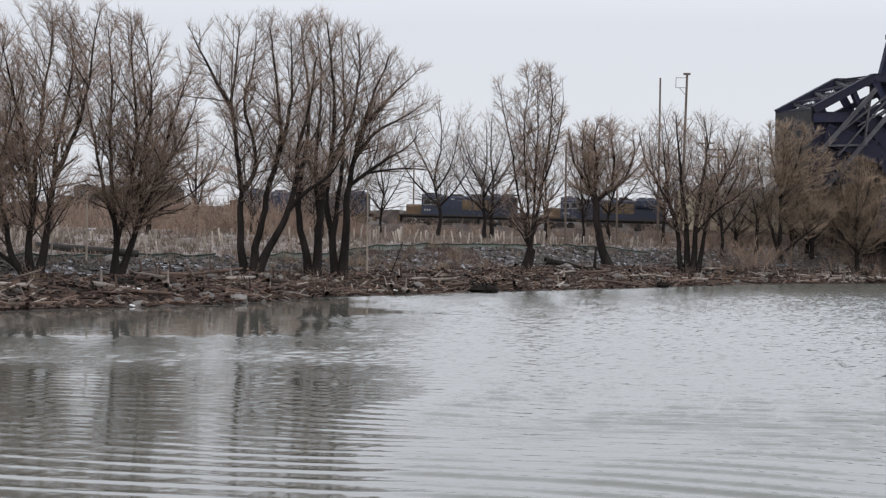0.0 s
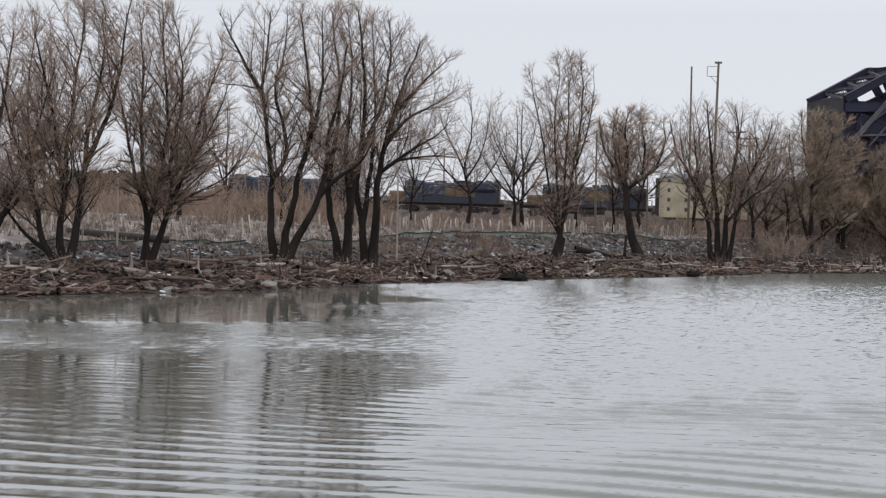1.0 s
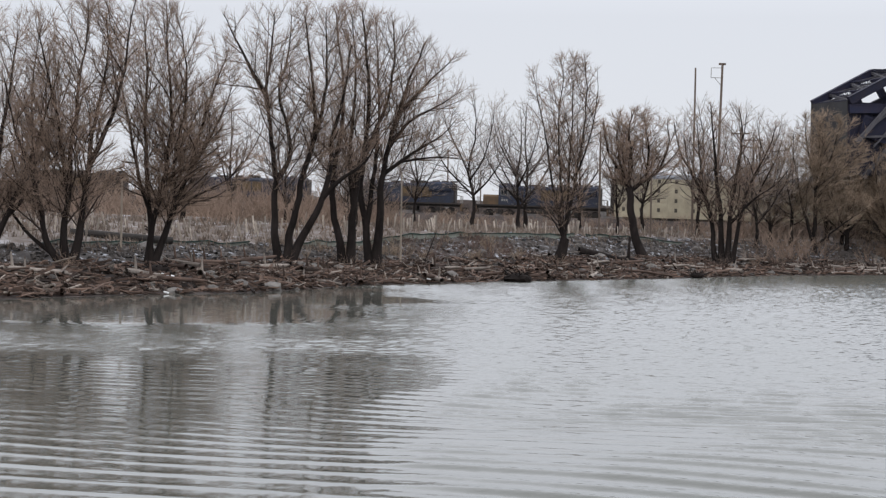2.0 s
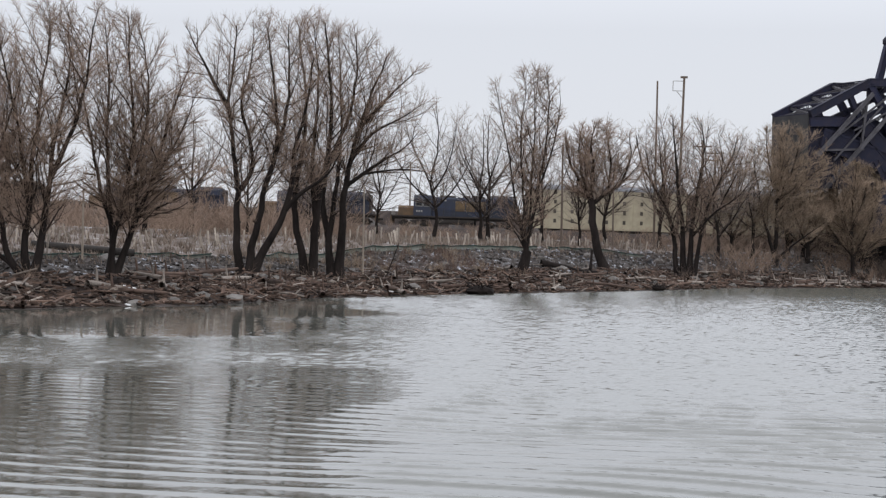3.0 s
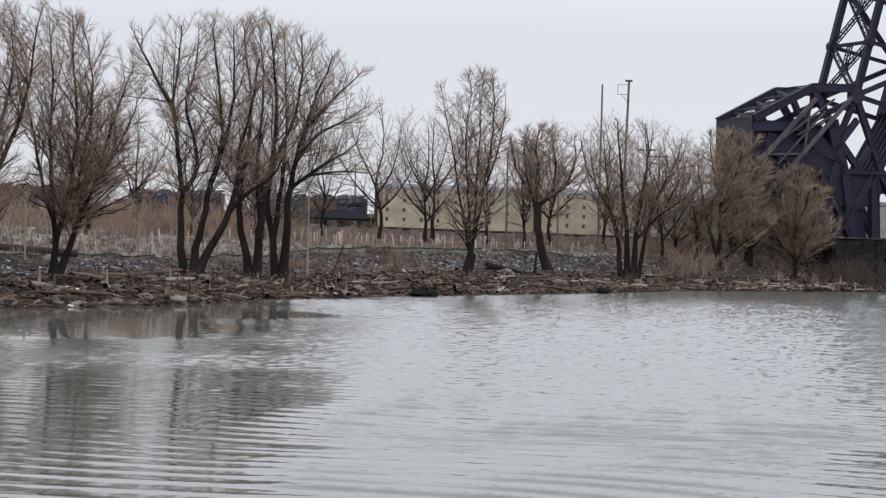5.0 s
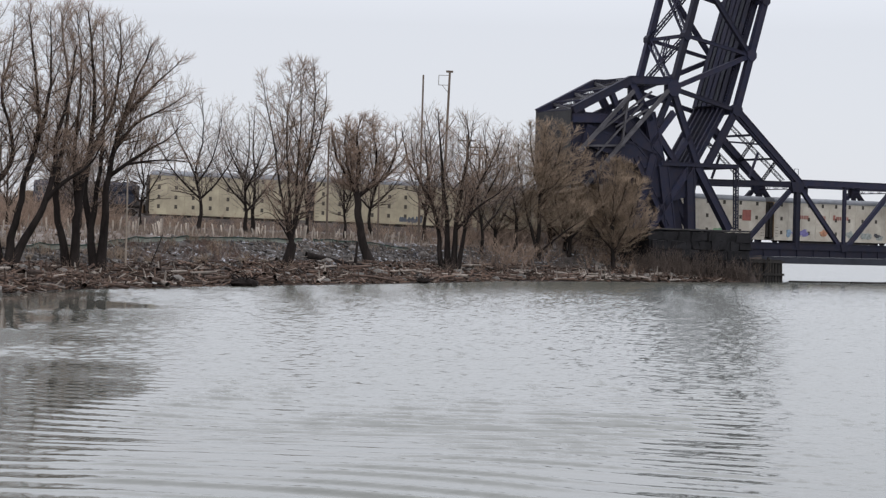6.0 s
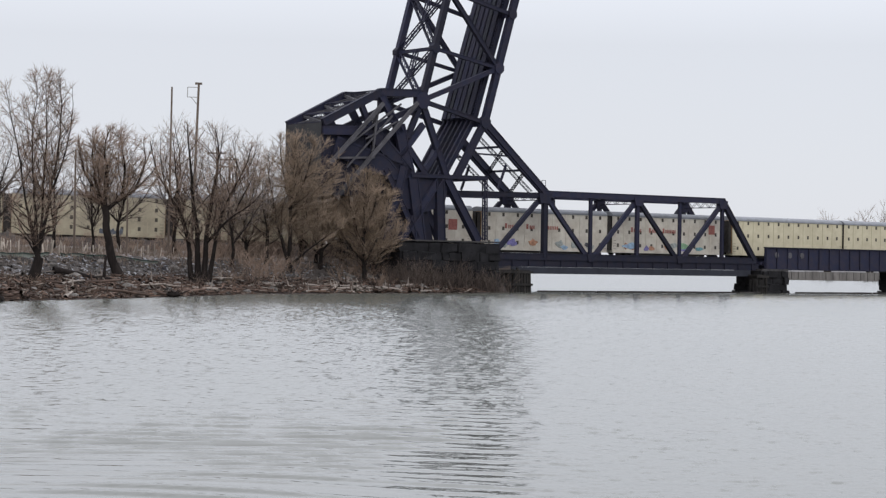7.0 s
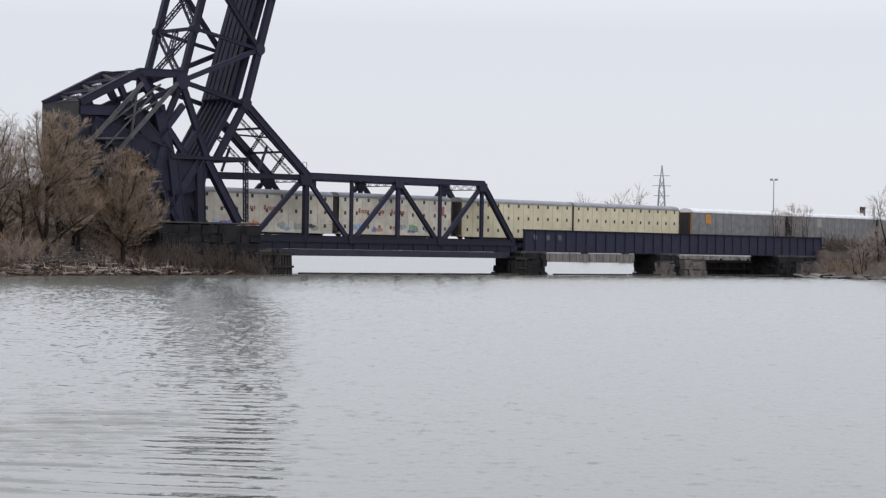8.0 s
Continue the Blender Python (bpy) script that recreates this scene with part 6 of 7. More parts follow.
def bank_point(rng, y0, y1, s0, s1):
    """A point on the near bank, s metres inland of the waterline."""
    for _ in range(60):
        y = rng.uniform(y0, y1)
        xs = float(np.interp(y, [p[1] for p in SHORE[:17]], [p[0] for p in SHORE[:17]]))
        s = rng.uniform(s0, s1)
        x = xs - s * 1.03
        d = shore_dist(x, y)
        if s0 - 0.5 <= d <= s1 + 0.5:
            return x, y, land_z(x, y)
    return x, y, land_z(x, y)


def nearness(rng, y0, y1):
    """More of the small stuff where the bank is near."""
    return y0 + (y1 - y0) * rng.random() ** 1.25


def stick_mesh(rng, length, r):
    pts = []
    p, d = Vector((-length / 2, 0, 0)), Vector((1, 0, 0))
    for i in range(6):
        pts.append((p.copy(), r * rng.uniform(0.75, 1.1) * (1 - 0.09 * i)))
        d = (d + Vector((0, rng.gauss(0, 0.12), rng.gauss(0, 0.05)))).normalized()
        p = p + d * (length / 5)
    branches = [pts]
    for k in range(rng.randrange(3)):
        i = rng.randrange(1, 5)
        q = pts[i][0]
        e = Vector((rng.uniform(-0.4, 0.8), rng.uniform(-1, 1), rng.uniform(0.1, 0.9))).normalized()
        branches.append([(q, r * 0.5), (q + e * length * 0.12, r * 0.4), (q + e * length * 0.22, r * 0.2)])
    return tubes("driftwood", branches, 7)


def driftwood():
    rng = random.Random(77)
    meshes = [(stick_mesh(rng, ln, r), r) for ln, r in ((2.2, 0.12), (3.4, 0.16), (4.6, 0.2), (1.6, 0.14), (3.0, 0.1), (5.5, 0.17))]
    for k in range(290):
        me, r = meshes[rng.randrange(6)]
        if k < 6:
            continue
        y = nearness(rng, 88, 250) if k < 225 else rng.uniform(231, 250)
        x, y, z = bank_point(rng, y - 0.5, y + 0.5, 0.3, 8.5 if k < 225 else 5.5)
        ob = new("driftwood_log", me)
        if not me.materials:
            me.materials.append(M_DRIFT)
        ob.material_slots[0].link = "OBJECT"
        ob.material_slots[0].material = M_DRIFT_PALE if rng.random() < (0.25 if k < 225 else 0.65) else M_DRIFT
        ob.matrix_world = pose(x, y, z + r * 0.6 + abs(rng.gauss(0, 0.14)), 0, rng.uniform(-6, 6), rng.gauss(75, 40))
        tagged(ob, "weathered driftwood log lying among debris on the shore", "driftwood", group="driftwood on the shore")


def scatter_litter(name, count, s0, s1, material, seed, lo, hi, thick, label):
    """Countless small sticks and chunks, each a bent sliver of its own."""
    rng = random.Random(seed)
    verts, faces = [], []
    for k in range(count):
        y = nearness(rng, 86, 262)
        x, y, z = bank_point(rng, y - 0.5, y + 0.5, s0, s1)
        ln, w, h = rng.uniform(lo, hi), rng.uniform(*thick), rng.uniform(thick[0] * 0.6, thick[1] * 0.7)
        m = pose(x, y, z + h * 0.5 + abs(rng.gauss(0, 0.12)), rng.gauss(0, 15), rng.gauss(0, 12), rng.gauss(85, 50))
        b = len(verts)
        for i in (-1, 1):
            k2 = rng.uniform(0.5, 1.0)
            for u, v in ((-1, -1), (1, -1), (1, 1), (-1, 1)):
                verts.append(tuple(m @ Vector((i * ln / 2, u * w / 2 * k2, v * h / 2 * k2))))
        for f in ((3, 2, 1, 0), (4, 5, 6, 7), (0, 1, 5, 4), (1, 2, 6, 5), (2, 3, 7, 6), (3, 0, 4, 7)):
            faces.append(tuple(b + i for i in f))
    ob = obj(name, from_arrays(name, verts, faces), material)
    tagged(ob, label, "debris", kind="stuff")


def rock_mesh(rng, r):
    bm = bmesh.new()
    bmesh.ops.create_icosphere(bm, subdivisions=2, radius=r)
    for v in bm.verts:
        v.co *= 1 + 0.35 * noise.noise(v.co * (1.6 / r) + Vector((rng.random() * 50, 0, 0)))
        v.co.z *= 0.65
    me = bpy.data.meshes.new("boulder")
    bm.to_mesh(me)
    bm.free()
    return me


def rocks():
    rng = random.Random(5)
    meshes = [rock_mesh(rng, r) for r in (0.35, 0.5, 0.7, 0.45)]
    for me in meshes:
        me.materials.append(M_ROCK1)
    for k in range(110):
        y = nearness(rng, 88, 262)
        x, y, z = bank_point(rng, y - 0.5, y + 0.5, 0.2, 14)
        ob = new("boulder", meshes[rng.randrange(4)])
        ob.matrix_world = pose(x, y, z + 0.05, rng.uniform(-15, 15), rng.uniform(-15, 15), rng.uniform(0, 360))
        tagged(ob, "rough grey stone on the snowy river bank", "rock", group="bank stones")
    # small broken stone, and the snow that lies between it
    for name, count, s0, s1, material, lo, hi, label in (("riprap", 5200, 6.0, 15.5, M_ROCK, 0.18, 0.5, "broken grey stone covering the bank slope"), ("snow_patches", 2900, 6.5, 15.5, M_SNOW, 0.3, 0.9, "thin old snow lying between the stones")):
        verts, faces = [], []
        for k in range(count):
            y = nearness(rng, 86, 262)
            x, y, z = bank_point(rng, y - 0.5, y + 0.5, s0, s1)
            if material is M_SNOW and (noise.noise((x * 0.16, y * 0.11, 4)) < 0.14 or 161 < y < 177):
                continue
            w, d, h = rng.uniform(lo, hi), rng.uniform(lo, hi), rng.uniform(lo, hi) * (0.5 if material is M_ROCK else 0.12)
            m = pose(x, y, z + h * 0.35, rng.gauss(0, 18) if material is M_ROCK else 0, rng.gauss(18, 14), rng.uniform(0, 180))
            b = len(verts)
            for dz, kk in ((-1, 1.0), (1, 0.65)):
                for u, v in ((-1, -0.7), (0.2, -1), (1, 0.1), (0.3, 1), (-0.8, 0.8)):
                    verts.append(tuple(m @ Vector((u * w / 2 * kk * rng.uniform(0.7, 1.2), v * d / 2 * kk * rng.uniform(0.7, 1.2), dz * h / 2))))
            faces.append(tuple(b + 5 + i for i in range(5)))
            for i in range(5):
                j = (i + 1) % 5
                faces.append((b + i, b + j, b + 5 + j, b + 5 + i))
        tagged(obj(name, from_arrays(name, verts, faces), material), label, "stones" if material is M_ROCK else "snow", kind="stuff")


def tree_tubes():
    rng = random.Random(9)
    bm = bmesh.new()
    cyl(bm, pose(0, 0, 0.62), 0.05, 1.3, 8, 0.062)
    cyl(bm, pose(0.09, 0, 0.62), 0.02, 1.45, 5)
    me = bpy.data.meshes.new("tree_tube")
    bm.to_mesh(me)
    bm.free()
    me.materials.append(M_TUBE)
    for k in range(170):
        y = 100 + 140 * rng.random()
        x, y, z = bank_point(rng, y - 0.5, y + 0.5, 16.2, 25)
        ob = new("tree_shelter_tube", me)
        ob.matrix_world = pose(x, y, z - 0.02, rng.gauss(0, 8), rng.gauss(0, 10), rng.uniform(0, 360))
        ob.scale = (1, 1, rng.uniform(0.75, 1.15))
        tagged(ob, "pale tree shelter tube standing in the winter grass", "tree shelter", group="planted tree shelters")


def strip(bm, pts, w, h):
    """One continuous bar of half-width w and half-height h along the points."""
    rings = []
    for p in pts:
        rings.append([bm.verts.new((p.x + i * w, p.y, p.z + j * h)) for i, j in ((-1, -1), (1, -1), (1, 1), (-1, 1))])
    for a, b in zip(rings, rings[1:]):
        for k in range(4):
            m = (k + 1) % 4
            bm.faces.new((a[k], a[m], b[m], b[k]))
    bm.faces.new(rings[0])
    bm.faces.new(rings[-1][::-1])
    bmesh.ops.recalc_face_normals(bm, faces=bm.faces)


def silt_fence():
    root = new("silt_fence")
    segs = ((112, 146, 15.4), (152, 200, 15.2), (204, 226, 15.4))
    for y0, y1, s in segs:
        pts = []
        y = y0
        while y <= y1:
            xs = float(np.interp(y, [p[1] for p in SHORE[:17]], [p[0] for p in SHORE[:17]]))
            x = xs - s + 0.5 * noise.noise((y * 0.1, 2, 0))
            pts.append(Vector((x, y, land_z(x, y))))
            y += 1.5
        cloth, hem = bmesh.new(), bmesh.new()
        tall = 0.17 if y0 == 152 else 0.09
        strip(cloth, [p + Vector((0, 0, tall)) for p in pts], 0.02, tall + 0.04)
        strip(hem, [p + Vector((0.05, 0, 2 * tall + 0.06)) for p in pts], 0.05, 0.05)
        part("cloth", cloth, M_SILT_PALE, root)
        part("top_roll", hem, M_SILT, root, "dark green rolled top edge")
        for p in pts[::2]:
            bm = bmesh.new()
            box(bm, p.x - 0.03, p.x + 0.03, p.y - 0.03, p.y + 0.03, p.z - 0.2, p.z + 2 * tall + 0.2)
            part("stake", bm, M_POST, root)
    tagged(root, "low green silt fence running along the bank top", "fence")


def poles():
    def pole(x, y, top, r, label, material=M_POLE, lean=0.0, name="utility_pole"):
        z = land_z(x, y)
        root = new(name)
        root.matrix_world = pose(x, y, z, 0, lean)
        bm = bmesh.new()
        cyl(bm, pose(0, 0, (top - z) / 2 - 0.3), r, top - z + 0.6, 10, r * 0.7)
        part("shaft", bm, material, root)
        tagged(root, label, "pole")
        return root, top - z

    a, h = pole(-51.9, 239.6, 25.2, 0.19, "tall weathered wooden utility pole with a bracket frame", lean=1.6)
    bm = bmesh.new()
    for p, q in (((-1.35, 0, h - 0.5), (-0.1, 0, h - 0.5)), ((-1.35, 0, h - 1.7), (-0.1, 0, h - 1.7)), ((-1.35, 0, h - 0.5), (-1.35, 0, h - 1.7)), ((-0.9, 0, h - 1.7), (-0.1, 0, h - 2.6))):
        beam(bm, p, q, 0.07, 0.07, (0, 1, 0))
    part("bracket", bm, M_PALE, a, "pale metal bracket frame")
    bm = bmesh.new()
    box(bm, -0.45, 0.4, -0.12, 0.12, h - 0.15, h + 0.1)
    part("cap", bm, M_POLE, a)
    pole(-54.6, 239.0, 24.7, 0.15, "tall bare wooden utility pole", lean=0.3)
    pole(-58.8, 212.0, 15.4, 0.13, "dark wooden utility pole on the bank")
    pole(-56.0, 224.0, 13.5, 0.12, "thin dark wooden pole among the trees")
    pole(-59.6, 153.9, 8.8, 0.085, "pale slender wooden post on the bank top", M_POST, name="wooden_post")
    pole(-68.1, 122.3, 7.4, 0.085, "pale slender wooden post in the grass", M_POST, name="wooden_post")
    pole(-104.0, 288.0, 17.0, 0.14, "distant wooden utility pole behind the railway")
    pole(-134.0, 276.0, 16.5, 0.14, "distant wooden utility pole behind the railway")
    pole(-100.0, 292.0, 14.0, 0.12, "distant wooden utility pole behind the railway")
    for x, y, top, arms in ((-50.0, 244.9, 17.8, (0.8,)), (-49.6, 251.1, 16.9, (0.4, 1.3))):
        b, h = pole(x, y, top, 0.15, "wooden utility pole with crossarms behind the trees")
        for drop in arms:
            bm = bmesh.new()
            box(bm, -1.2, 1.2, -0.24, -0.1, h - drop - 0.09, h - drop + 0.09)
            for u in (-1.05, -0.6, 0.6, 1.05):
                cyl(bm, pose(u, -0.17, h - drop + 0.17), 0.05, 0.18, 6)
            part("crossarm", bm, M_POLE, b)


def shrub_mesh(seed, stems, height, r):
    rng = random.Random(seed)
    out = []
    for k in range(stems):
        a = rng.random() * 6.283
        base = (rng.gauss(0, 0.35), rng.gauss(0, 0.35), -0.1)
        st = grow(rng, base, (0.55 * math.cos(a), 0.55 * math.sin(a), 1), height * rng.uniform(0.5, 1.1), r, 4, 0.02, 0.16, out)
        for j in range(4):
            p, ax, q = point_on(st, rng.uniform(0.25, 0.95))
            grow(rng, p, ax + Vector((rng.gauss(0, 0.5), rng.gauss(0, 0.5), rng.gauss(0, 0.3))), height * rng.uniform(0.15, 0.4), r * 0.6, 1, 0.05, 0.2, out)
    return tubes("shrub", out, 3)


def shrubs():
    rng = random.Random(14)
    meshes = [shrub_mesh(k, 16, 1.9, 0.019) for k in range(4)]
    warm = [shrub_mesh(10 + k, 16, 1.9, 0.019) for k in range(2)]
    for me in meshes:
        me.materials.append(M_TWIG)
    dark = [shrub_mesh(20 + k, 16, 1.9, 0.019) for k in range(2)]
    for me in dark:
        me.materials.append(M_TWIG_DARK)
    for me in warm:
        me.materials.append(M_TWIG_WARM)

    def put(x, y, k, pool):
        ob = new("shrub", pool[rng.randrange(len(pool))])
        ob.matrix_world = pose(x, y, land_z(x, y) - 0.05, 0, 0, rng.uniform(0, 360))
        ob.scale = (k, k, k)
        tagged(ob, "leafless brown shrub on the bank", "shrub", group="bank shrubs")

    for k in range(70):
        x = rng.uniform(-125, -46)
        put(x, track_xy(x) - rng.uniform(6, 20), rng.uniform(0.7, 1.25), warm if rng.random() < 0.4 else meshes)

    def mass(spots, pool, material, label):
        verts, faces = [], []
        for x, y, z, kk in spots:
            m = pose(x, y, z - 0.05, 0, 0, rng.uniform(0, 360))
            me = pool[rng.randrange(len(pool))]
            base = len(verts)
            verts += [tuple(m @ (v.co * kk)) for v in me.vertices]
            faces += [tuple(base + i for i in p.vertices) for p in me.polygons]
        tagged(obj("brush", from_arrays("brush", verts, faces, True), material), label, "brush", kind="stuff")

    spots = []
    for k in range(170):
        x = -135 + k * 0.55 + rng.uniform(-0.5, 0.5)
        y = track_xy(x) - rng.uniform(4.6, 9.5)
        spots.append((x, y, land_z(x, y), rng.uniform(0.45, 0.85)))
    mass(spots, meshes, M_TWIG, "low brown leafless brush along the railway bank")
    for k in range(56):
        x, y, z = bank_point(rng, 146, 180, 8, 14.8)
        put(x, y, rng.uniform(0.4, 0.75), warm)
    for k in range(24):
        y = rng.uniform(215, 262)
        x, y, z = bank_point(rng, y - 1, y + 1, 2, 13)
        put(x, y, rng.uniform(0.9, 1.6), meshes if rng.random() < 0.4 else dark)
    spots = []
    for k in range(90):
        x, y = rng.uniform(-54, -27), rng.uniform(232, 258)
        if 8.0 < shore_dist(x, y) < 20:
            spots.append((x, y, land_z(x, y), rng.uniform(1.2, 2.7)))
    mass(spots, meshes, M_TWIG, "tangled brown undergrowth beneath the willow brush")
    for k in range(14):
        put(rng.uniform(-50, -27), rng.uniform(244, 257), rng.uniform(1.0, 1.7), dark)
    for k in range(46):
        q = BRIDGE @ Vector((rng.uniform(-54, -35.5), -11.7 - abs(rng.gauss(0, 1.2)), 0))
        if land_z(q.x, q.y) > -0.15:
            put(q.x, q.y, rng.uniform(0.9, 2.3), dark)
    for k in range(60):
        x, y = rng.uniform(76, 106), rng.uniform(312, 340)
        if far_dist(x, y) > 2:
            ob = new("shrub", (warm if k % 2 else meshes)[k % 2])
            kk = rng.uniform(0.9, 1.9)
            ob.matrix_world = pose(x, y, far_z(x, y) - 0.05, 0, 0, rng.uniform(0, 360))
            ob.scale = (kk, kk, kk)
            tagged(ob, "leafless brown shrub on the far bank", "shrub", group="bank shrubs")
    # brambles over one stretch of the slope
    spots = []
    for k in range(75):
        x, y, z = bank_point(rng, 161, 180, 8.5, 14.5)
        spots.append((x, y, z, rng.uniform(0.4, 0.72)))
    mass(spots, meshes, M_BRAMBLE, "low reddish-brown bramble thicket on the bank slope")
    # tall thicket on the upper bank behind the waterside trees
    spots = []
    for k in range(80):
        az, r = math.radians(rng.uniform(21.5, 33.0)), rng.uniform(178, 238)
        x, y = -r * math.sin(az), r * math.cos(az)
        spots.append((x, y, land_z(x, y), rng.uniform(1.7, 2.9)))
    mass(spots, meshes, M_TWIG, "tall leafless thicket on the upper bank before the railway")
    # brush along the track and the slope of the far bank
    spots = []
    for k in range(230):
        x = rng.uniform(78, 118)
        y = track_xy(x) - rng.uniform(3.5, 42) if k % 3 else track_xy(x) - rng.uniform(3.5, 7)
        if far_dist(x, y) > 1.5:
            spots.append((x, y, far_z(x, y), rng.uniform(1.2, 2.3)))
    mass(spots, meshes, M_TWIG_DARK, "brown leafless brush covering the far bank")
    for x, y in ((-60.5, 145.0), (-59.0, 148.2), (-63.4, 139.0), (-63.0, 106.8), (-53.6, 179.4), (-45.8, 217.4), (-58.6, 138.6), (-55.6, 139.6), (-59.2, 129), (-62.5, 105.2), (-52.2, 175.8), (-44.2, 209.5)):
        put(x, y, 0.7, meshes)


def odd_things():
    # long dark pipe lying in the grass
    bm = bmesh.new()
    cyl(bm, pose(0, 0, 0, 0, 90), 0.28, 7.5, 12)
    ob = obj("pipe", bm, M_UNDER)
    x, y = -72.0, 129.4
    ob.matrix_world = pose(x, y, land_z(x, y) + 0.25, 0, 4, 38)
    tagged(ob, "long dark pipe lying in the winter grass", "pipe")
    # leaning dead log by the stout tree
    for px, py, ln, r, rz, ry in ((-52.5, 193.0, 6.2, 0.42, 30, 8), (-50.5, 193.5, 3.0, 0.22, 10, -80), (-58.5, 158.0, 3.6, 0.07, 60, -62)):
        me = stick_mesh(random.Random(int(r * 100)), ln, r)
        me.materials.append(M_BARK)
        o = new("dead_log", me)
        o.matrix_world = pose(px, py, land_z(px, py) + (0.35 if ry > -30 else ln * 0.4), 0, ry, rz)
        tagged(o, "dark fallen trunk leaning on the snowy bank", "log")
    # uprooted stumps with matted roots at the water's edge
    rng = random.Random(3)
    for px, py, k in ((-50.9, 158.6, 1.35), (-55.8, 108.5, 0.6), (-43.6, 193.6, 0.8), (-59.6, 111.5, 1.0)):
        roots = []
        for j in range(46):
            a = rng.random() * 6.283
            e = Vector((1.3 * math.cos(a), 1.3 * math.sin(a), rng.uniform(-0.05, 0.9)))
            grow(rng, e * (0.25 * k), e, k * rng.uniform(0.5, 1.05), 0.07 * k, 4, -0.1, 0.3, roots)
        root = new("root_stump")
        me = rock_mesh(rng, 0.72 * k)
        lump = obj("root_ball", me, M_BARK, root)
        lump.scale = (1.25, 1.25, 0.8)
        tagged(part("root_mat", tubes("root_mat", roots, 4), M_BARK, root), kind="stuff")
        root.matrix_world = pose(px, py, max(0.1, land_z(px, py)) + 0.15, 0, 0, 40)
        tagged(root, "dark matted root stump at the water's edge", "stump")
    # pale scraps
    for px, py, k in ((-58.2, 110.4, 0.5), (-55.2, 104.6, 0.18), (-54.5, 147.0, 0.2), (-37.2, 232.0, 0.4), (-61.9, 110.2, 0.3)):
        bm = bmesh.new()
        box(bm, -k, k, -k * 0.5, k * 0.5, 0, k * 0.5)
        bmesh.ops.bevel(bm, geom=bm.edges[:], offset=k * 0.18, segments=2, affect="EDGES")
        o = obj("plastic_scrap", bm, M_PLASTIC)
        o.matrix_world = pose(px, py, max(0.02, land_z(px, py)) + 0.05, 8, 12, 30)
        tagged(o, "white plastic scrap washed up on the shore", "litter")


def grass_tufts():
    """Clumps of dead grass blades on the upper bank."""
    rng = random.Random(31)
    verts, faces = [], []
    for k in range(3800):
        y = 100 + 150 * rng.random()
        x, y, z = bank_point(rng, y - 0.5, y + 0.5, 12.5, 36)
        for j in range(5):
            a, h, w = rng.random() * 6.283, rng.uniform(0.2, 0.6), rng.uniform(0.03, 0.08)
            bx, by = x + rng.gauss(0, 0.15), y + rng.gauss(0, 0.15)
            b = len(verts)
            c, s = math.cos(a), math.sin(a)
            tip = (bx + rng.gauss(0, 0.15), by + rng.gauss(0, 0.15), z + h)
            verts += [(bx - c * w, by - s * w, z - 0.05), (bx + c * w, by + s * w, z - 0.05), (bx, by + 0.04, z), tip]
            faces += [(b, b + 1, b + 3), (b + 1, b + 2, b + 3), (b + 2, b, b + 3)]
    tagged(obj("dead_grass", from_arrays("dead_grass", verts, faces), M_BLADE), "tufts of dead tan grass on the upper bank", "grass", kind="stuff")


M_BLADE = mat("dead_grass_blade", (0.23, 0.185, 0.15), 0.95, color2=(0.12, 0.088, 0.068), scale=0.4, island=0.4)
grass_tufts()
driftwood()
scatter_litter("wood_litter", 6800, 0.0, 8.8, M_LITTER, 4, 0.3, 1.9, (0.05, 0.26), "brown driftwood sticks and debris covering the shore")
scatter_litter("pale_litter", 1200, 0.2, 9.5, M_LITTER_PALE, 6, 0.3, 1.9, (0.05, 0.18), "bleached sticks and wood scraps on the shore")
rocks()
tree_tubes()
silt_fence()
poles()
shrubs()
odd_things()


# ---- far side ----
M_WALL = mat("pale_stained_breakwater", (0.2, 0.185, 0.17), 0.9, color2=(0.1, 0.092, 0.086), scale=0.4, stretch=(1, 1, 0.2))
# pylon and mast steel, lightened in colour to suggest distance haze
M_PYLON = mat("haze_lightened_steel", (0.25, 0.26, 0.28), 0.7, var=0.1)


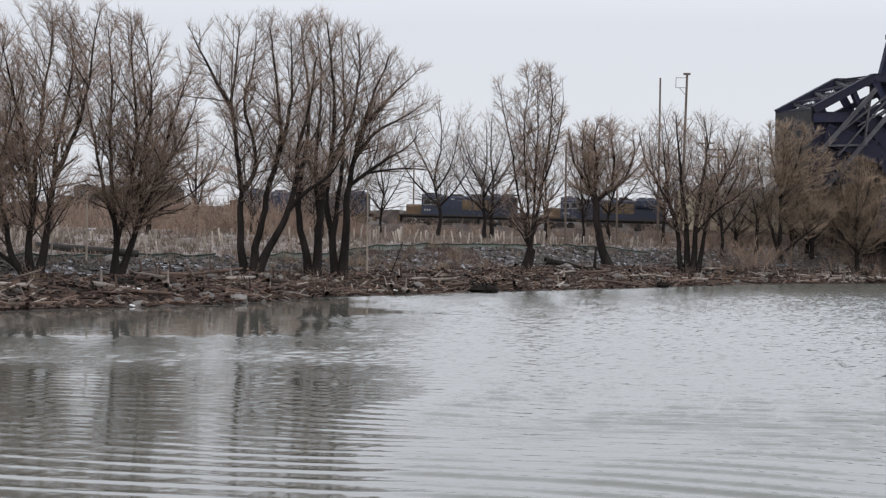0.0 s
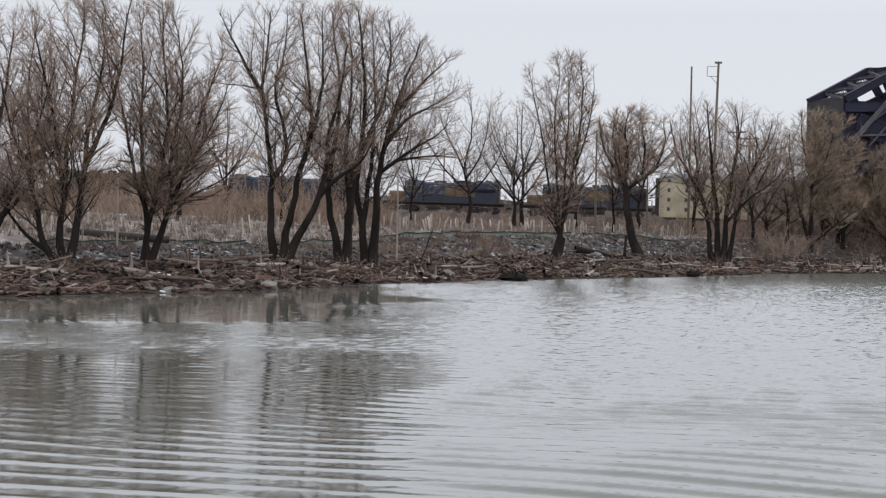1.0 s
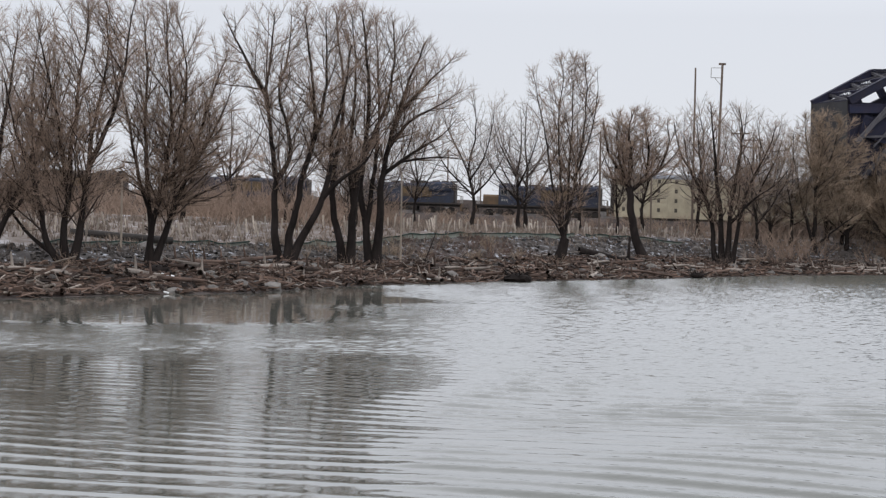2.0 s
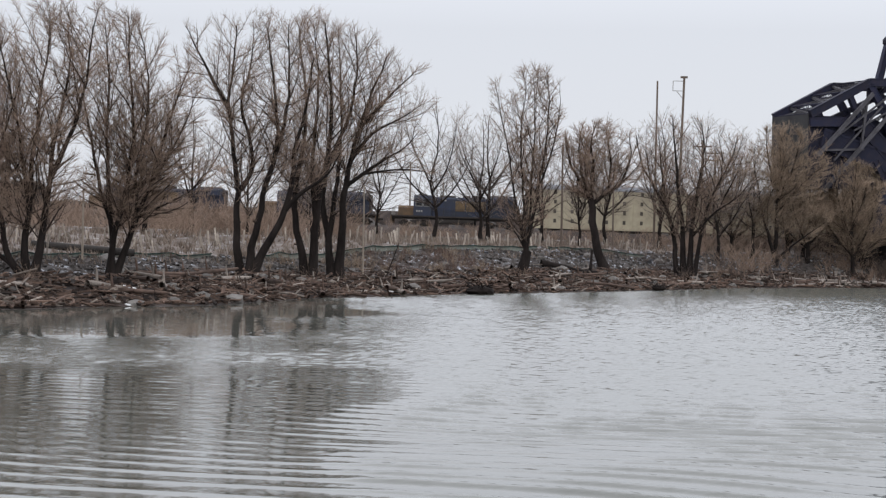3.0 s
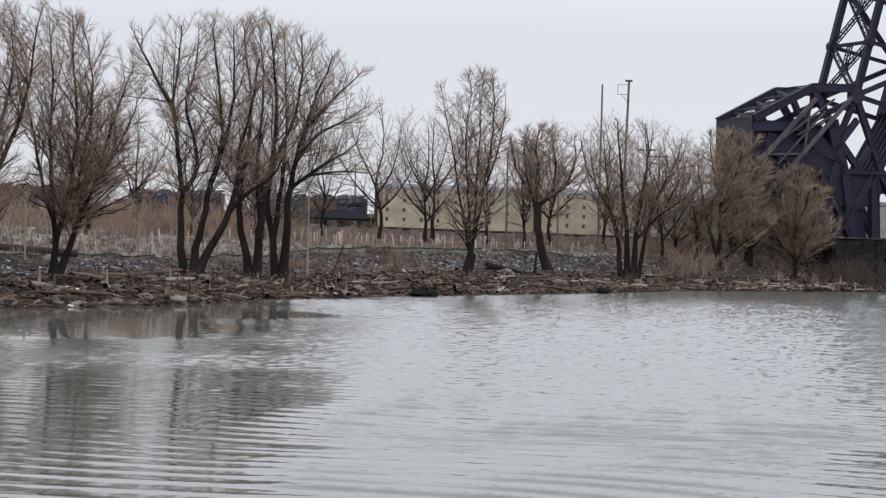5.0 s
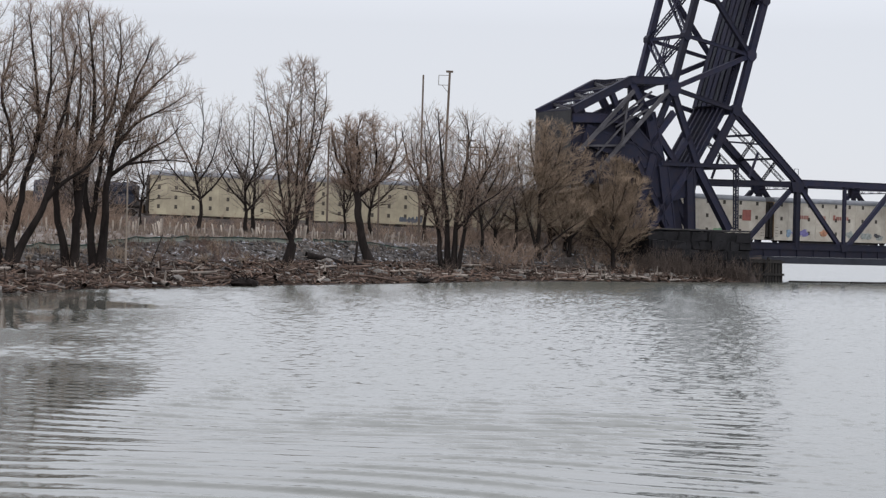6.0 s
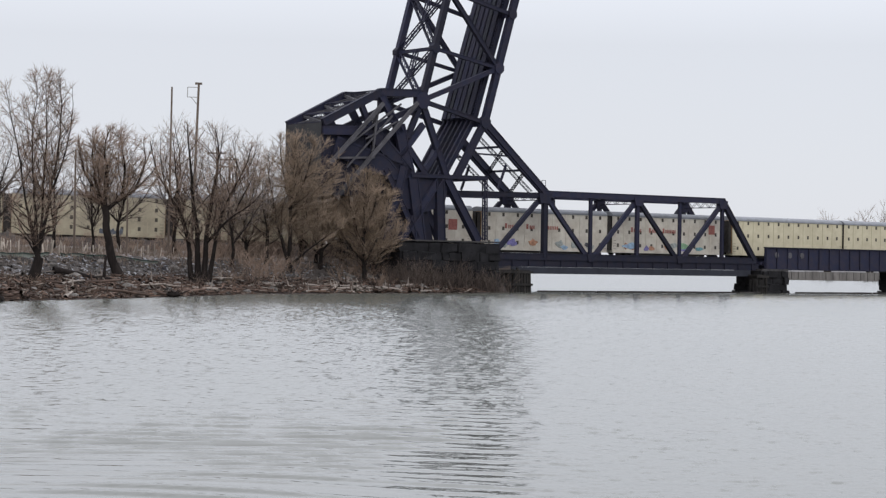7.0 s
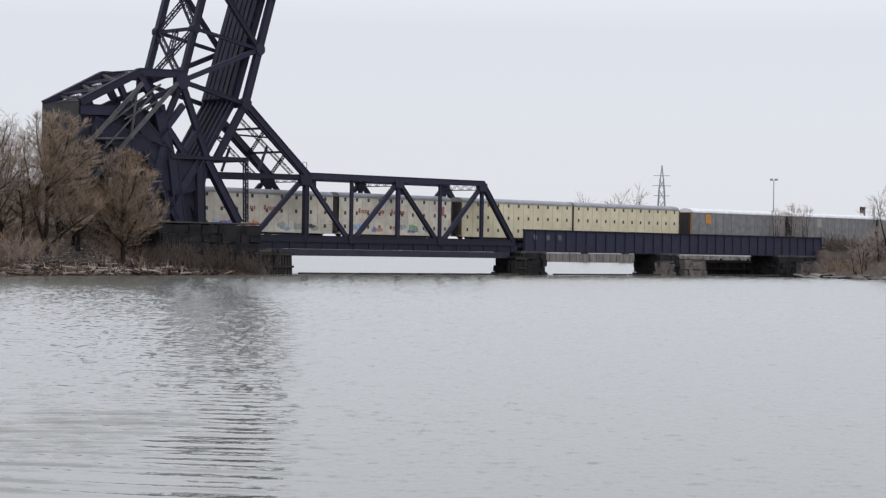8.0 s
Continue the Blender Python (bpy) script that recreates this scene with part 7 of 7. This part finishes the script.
def far_side():
    root = new("breakwater")
    k = 60.0
    while k < 165.0:
        bm = bmesh.new()
        box(bm, k, k + 2.5, 800.0, 806.0, -1.5, 3.0 + 0.3 * noise.noise((k, 3, 1)))
        part("pile_panel", bm, M_WALL, root)
        k += 2.7
    bm = bmesh.new()
    box(bm, 60, 165, 801, 840, -1.5, 2.6)
    part("fill", bm, M_WALL, root)
    tagged(root, "long stained sheet-pile breakwater across the water", "breakwater")
    timber_fender(84.0, 105.0, 9.0, 11.0, 2.7, "ragged black timber pile wall behind the girder bridge", 12)
    # lattice pylon
    root = new("pylon")
    x, y, top = 125.6, 891.0, 43.2
    bm = bmesh.new()
    for sx in (-1, 1):
        for sy in (-1, 1):
            beam(bm, (sx * 2.4, sy * 2.4, 0), (sx * 1.2, sy * 1.2, 32), 0.28, 0.28)
            beam(bm, (sx * 1.2, sy * 1.2, 32), (0, 0, top), 0.26, 0.26)
    for k in range(8):
        z0, z1 = k * 4.6, (k + 1) * 4.6
        a, b = 2.4 - k * 0.17, 2.4 - (k + 1) * 0.17
        for s in (-1, 1):
            beam(bm, (-a, s * a, z0), (b, s * b, z1), 0.15, 0.15)
            beam(bm, (a, s * a, z0), (-b, s * b, z1), 0.15, 0.15)
    part("mast", bm, M_PYLON, root)
    for z, w in ((38.5, 3.6), (34.0, 4.2), (29.5, 3.6)):
        bm = bmesh.new()
        beam(bm, (-w, 0, z), (w, 0, z), 0.24, 0.24)
        part("crossarm", bm, M_PYLON, root)
    root.location = (x, y, 0)
    tagged(root, "distant grey lattice power pylon", "pylon")
    # lamp mast
    root = new("lamp_mast")
    bm = bmesh.new()
    cyl(bm, pose(0, 0, 13), 0.22, 26, 8, 0.12)
    part("mast", bm, M_PYLON, root)
    for s in (-1, 1):
        bm = bmesh.new()
        box(bm, s * 0.7 - 0.4, s * 0.7 + 0.4, -0.3, 0.3, 25.8, 26.4)
        part("lamp_head", bm, M_PYLON, root)
    root.location = (116.3, 588.6, 0)
    tagged(root, "tall grey floodlight mast beyond the river", "lamp mast")
    # signal mast by the track
    root = new("signal_mast")
    bm = bmesh.new()
    cyl(bm, pose(0, 0, 5.4), 0.12, 10.8, 8)
    part("mast", bm, M_UNDER, root)
    bm = bmesh.new()
    box(bm, -0.9, 0.1, -0.25, 0.25, 9.6, 10.9)
    part("signal_head", bm, M_UNDER, root)
    x, y = 97.5, 400.0
    root.location = (x, y, far_z(x, y))
    tagged(root, "dark railway signal mast beside the track", "signal")
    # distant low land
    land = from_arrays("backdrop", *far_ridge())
    tagged(obj("backdrop", land, M_FARWOOD), "low distant line of bare woods, haze painted into its grey", "distant land", kind="structure")


# pale grey base colour paints the distance haze over the woods
M_FARWOOD = mat("haze_painted_woods", (0.36, 0.35, 0.36), 1.0, var=0.1, scale=0.02, spec=0.0)


def far_ridge():
    verts, faces = [], []
    xs = np.arange(90, 1500, 6.0)
    for x in xs:
        h = 9 + 4 * noise.noise((x * 0.02, 1, 0)) + 3 * noise.noise((x * 0.11, 5, 0))
        verts += [(x, 1500 - 0.2 * x, 0), (x, 1500 - 0.2 * x, h), (x, 1530 - 0.2 * x, h - 1), (x, 1530 - 0.2 * x, 0)]
    for i in range(len(xs) - 1):
        a = i * 4
        for k in range(3):
            faces.append((a + k, a + 4 + k, a + 5 + k, a + 1 + k))
    return verts, faces


def far_stones():
    rng = random.Random(8)
    meshes = [rock_mesh(rng, r) for r in (0.8, 1.2)]
    for me in meshes:
        me.materials.append(M_ROCK1)
    for k in range(120):
        x = rng.uniform(73, 104)
        y = float(np.interp(x, [p[0] for p in FAR], [p[1] for p in FAR])) + rng.uniform(-1, 6)
        ob = new("boulder", meshes[k % 2])
        ob.matrix_world = pose(x, y, max(0, far_z(x, y)), 0, rng.uniform(-20, 20), rng.uniform(0, 360))
        ob.scale = (1.5, 1.0, 0.42)
        tagged(ob, "grey broken stone at the far water's edge", "rock", group="far bank stones")


far_side()
far_stones()

motions()
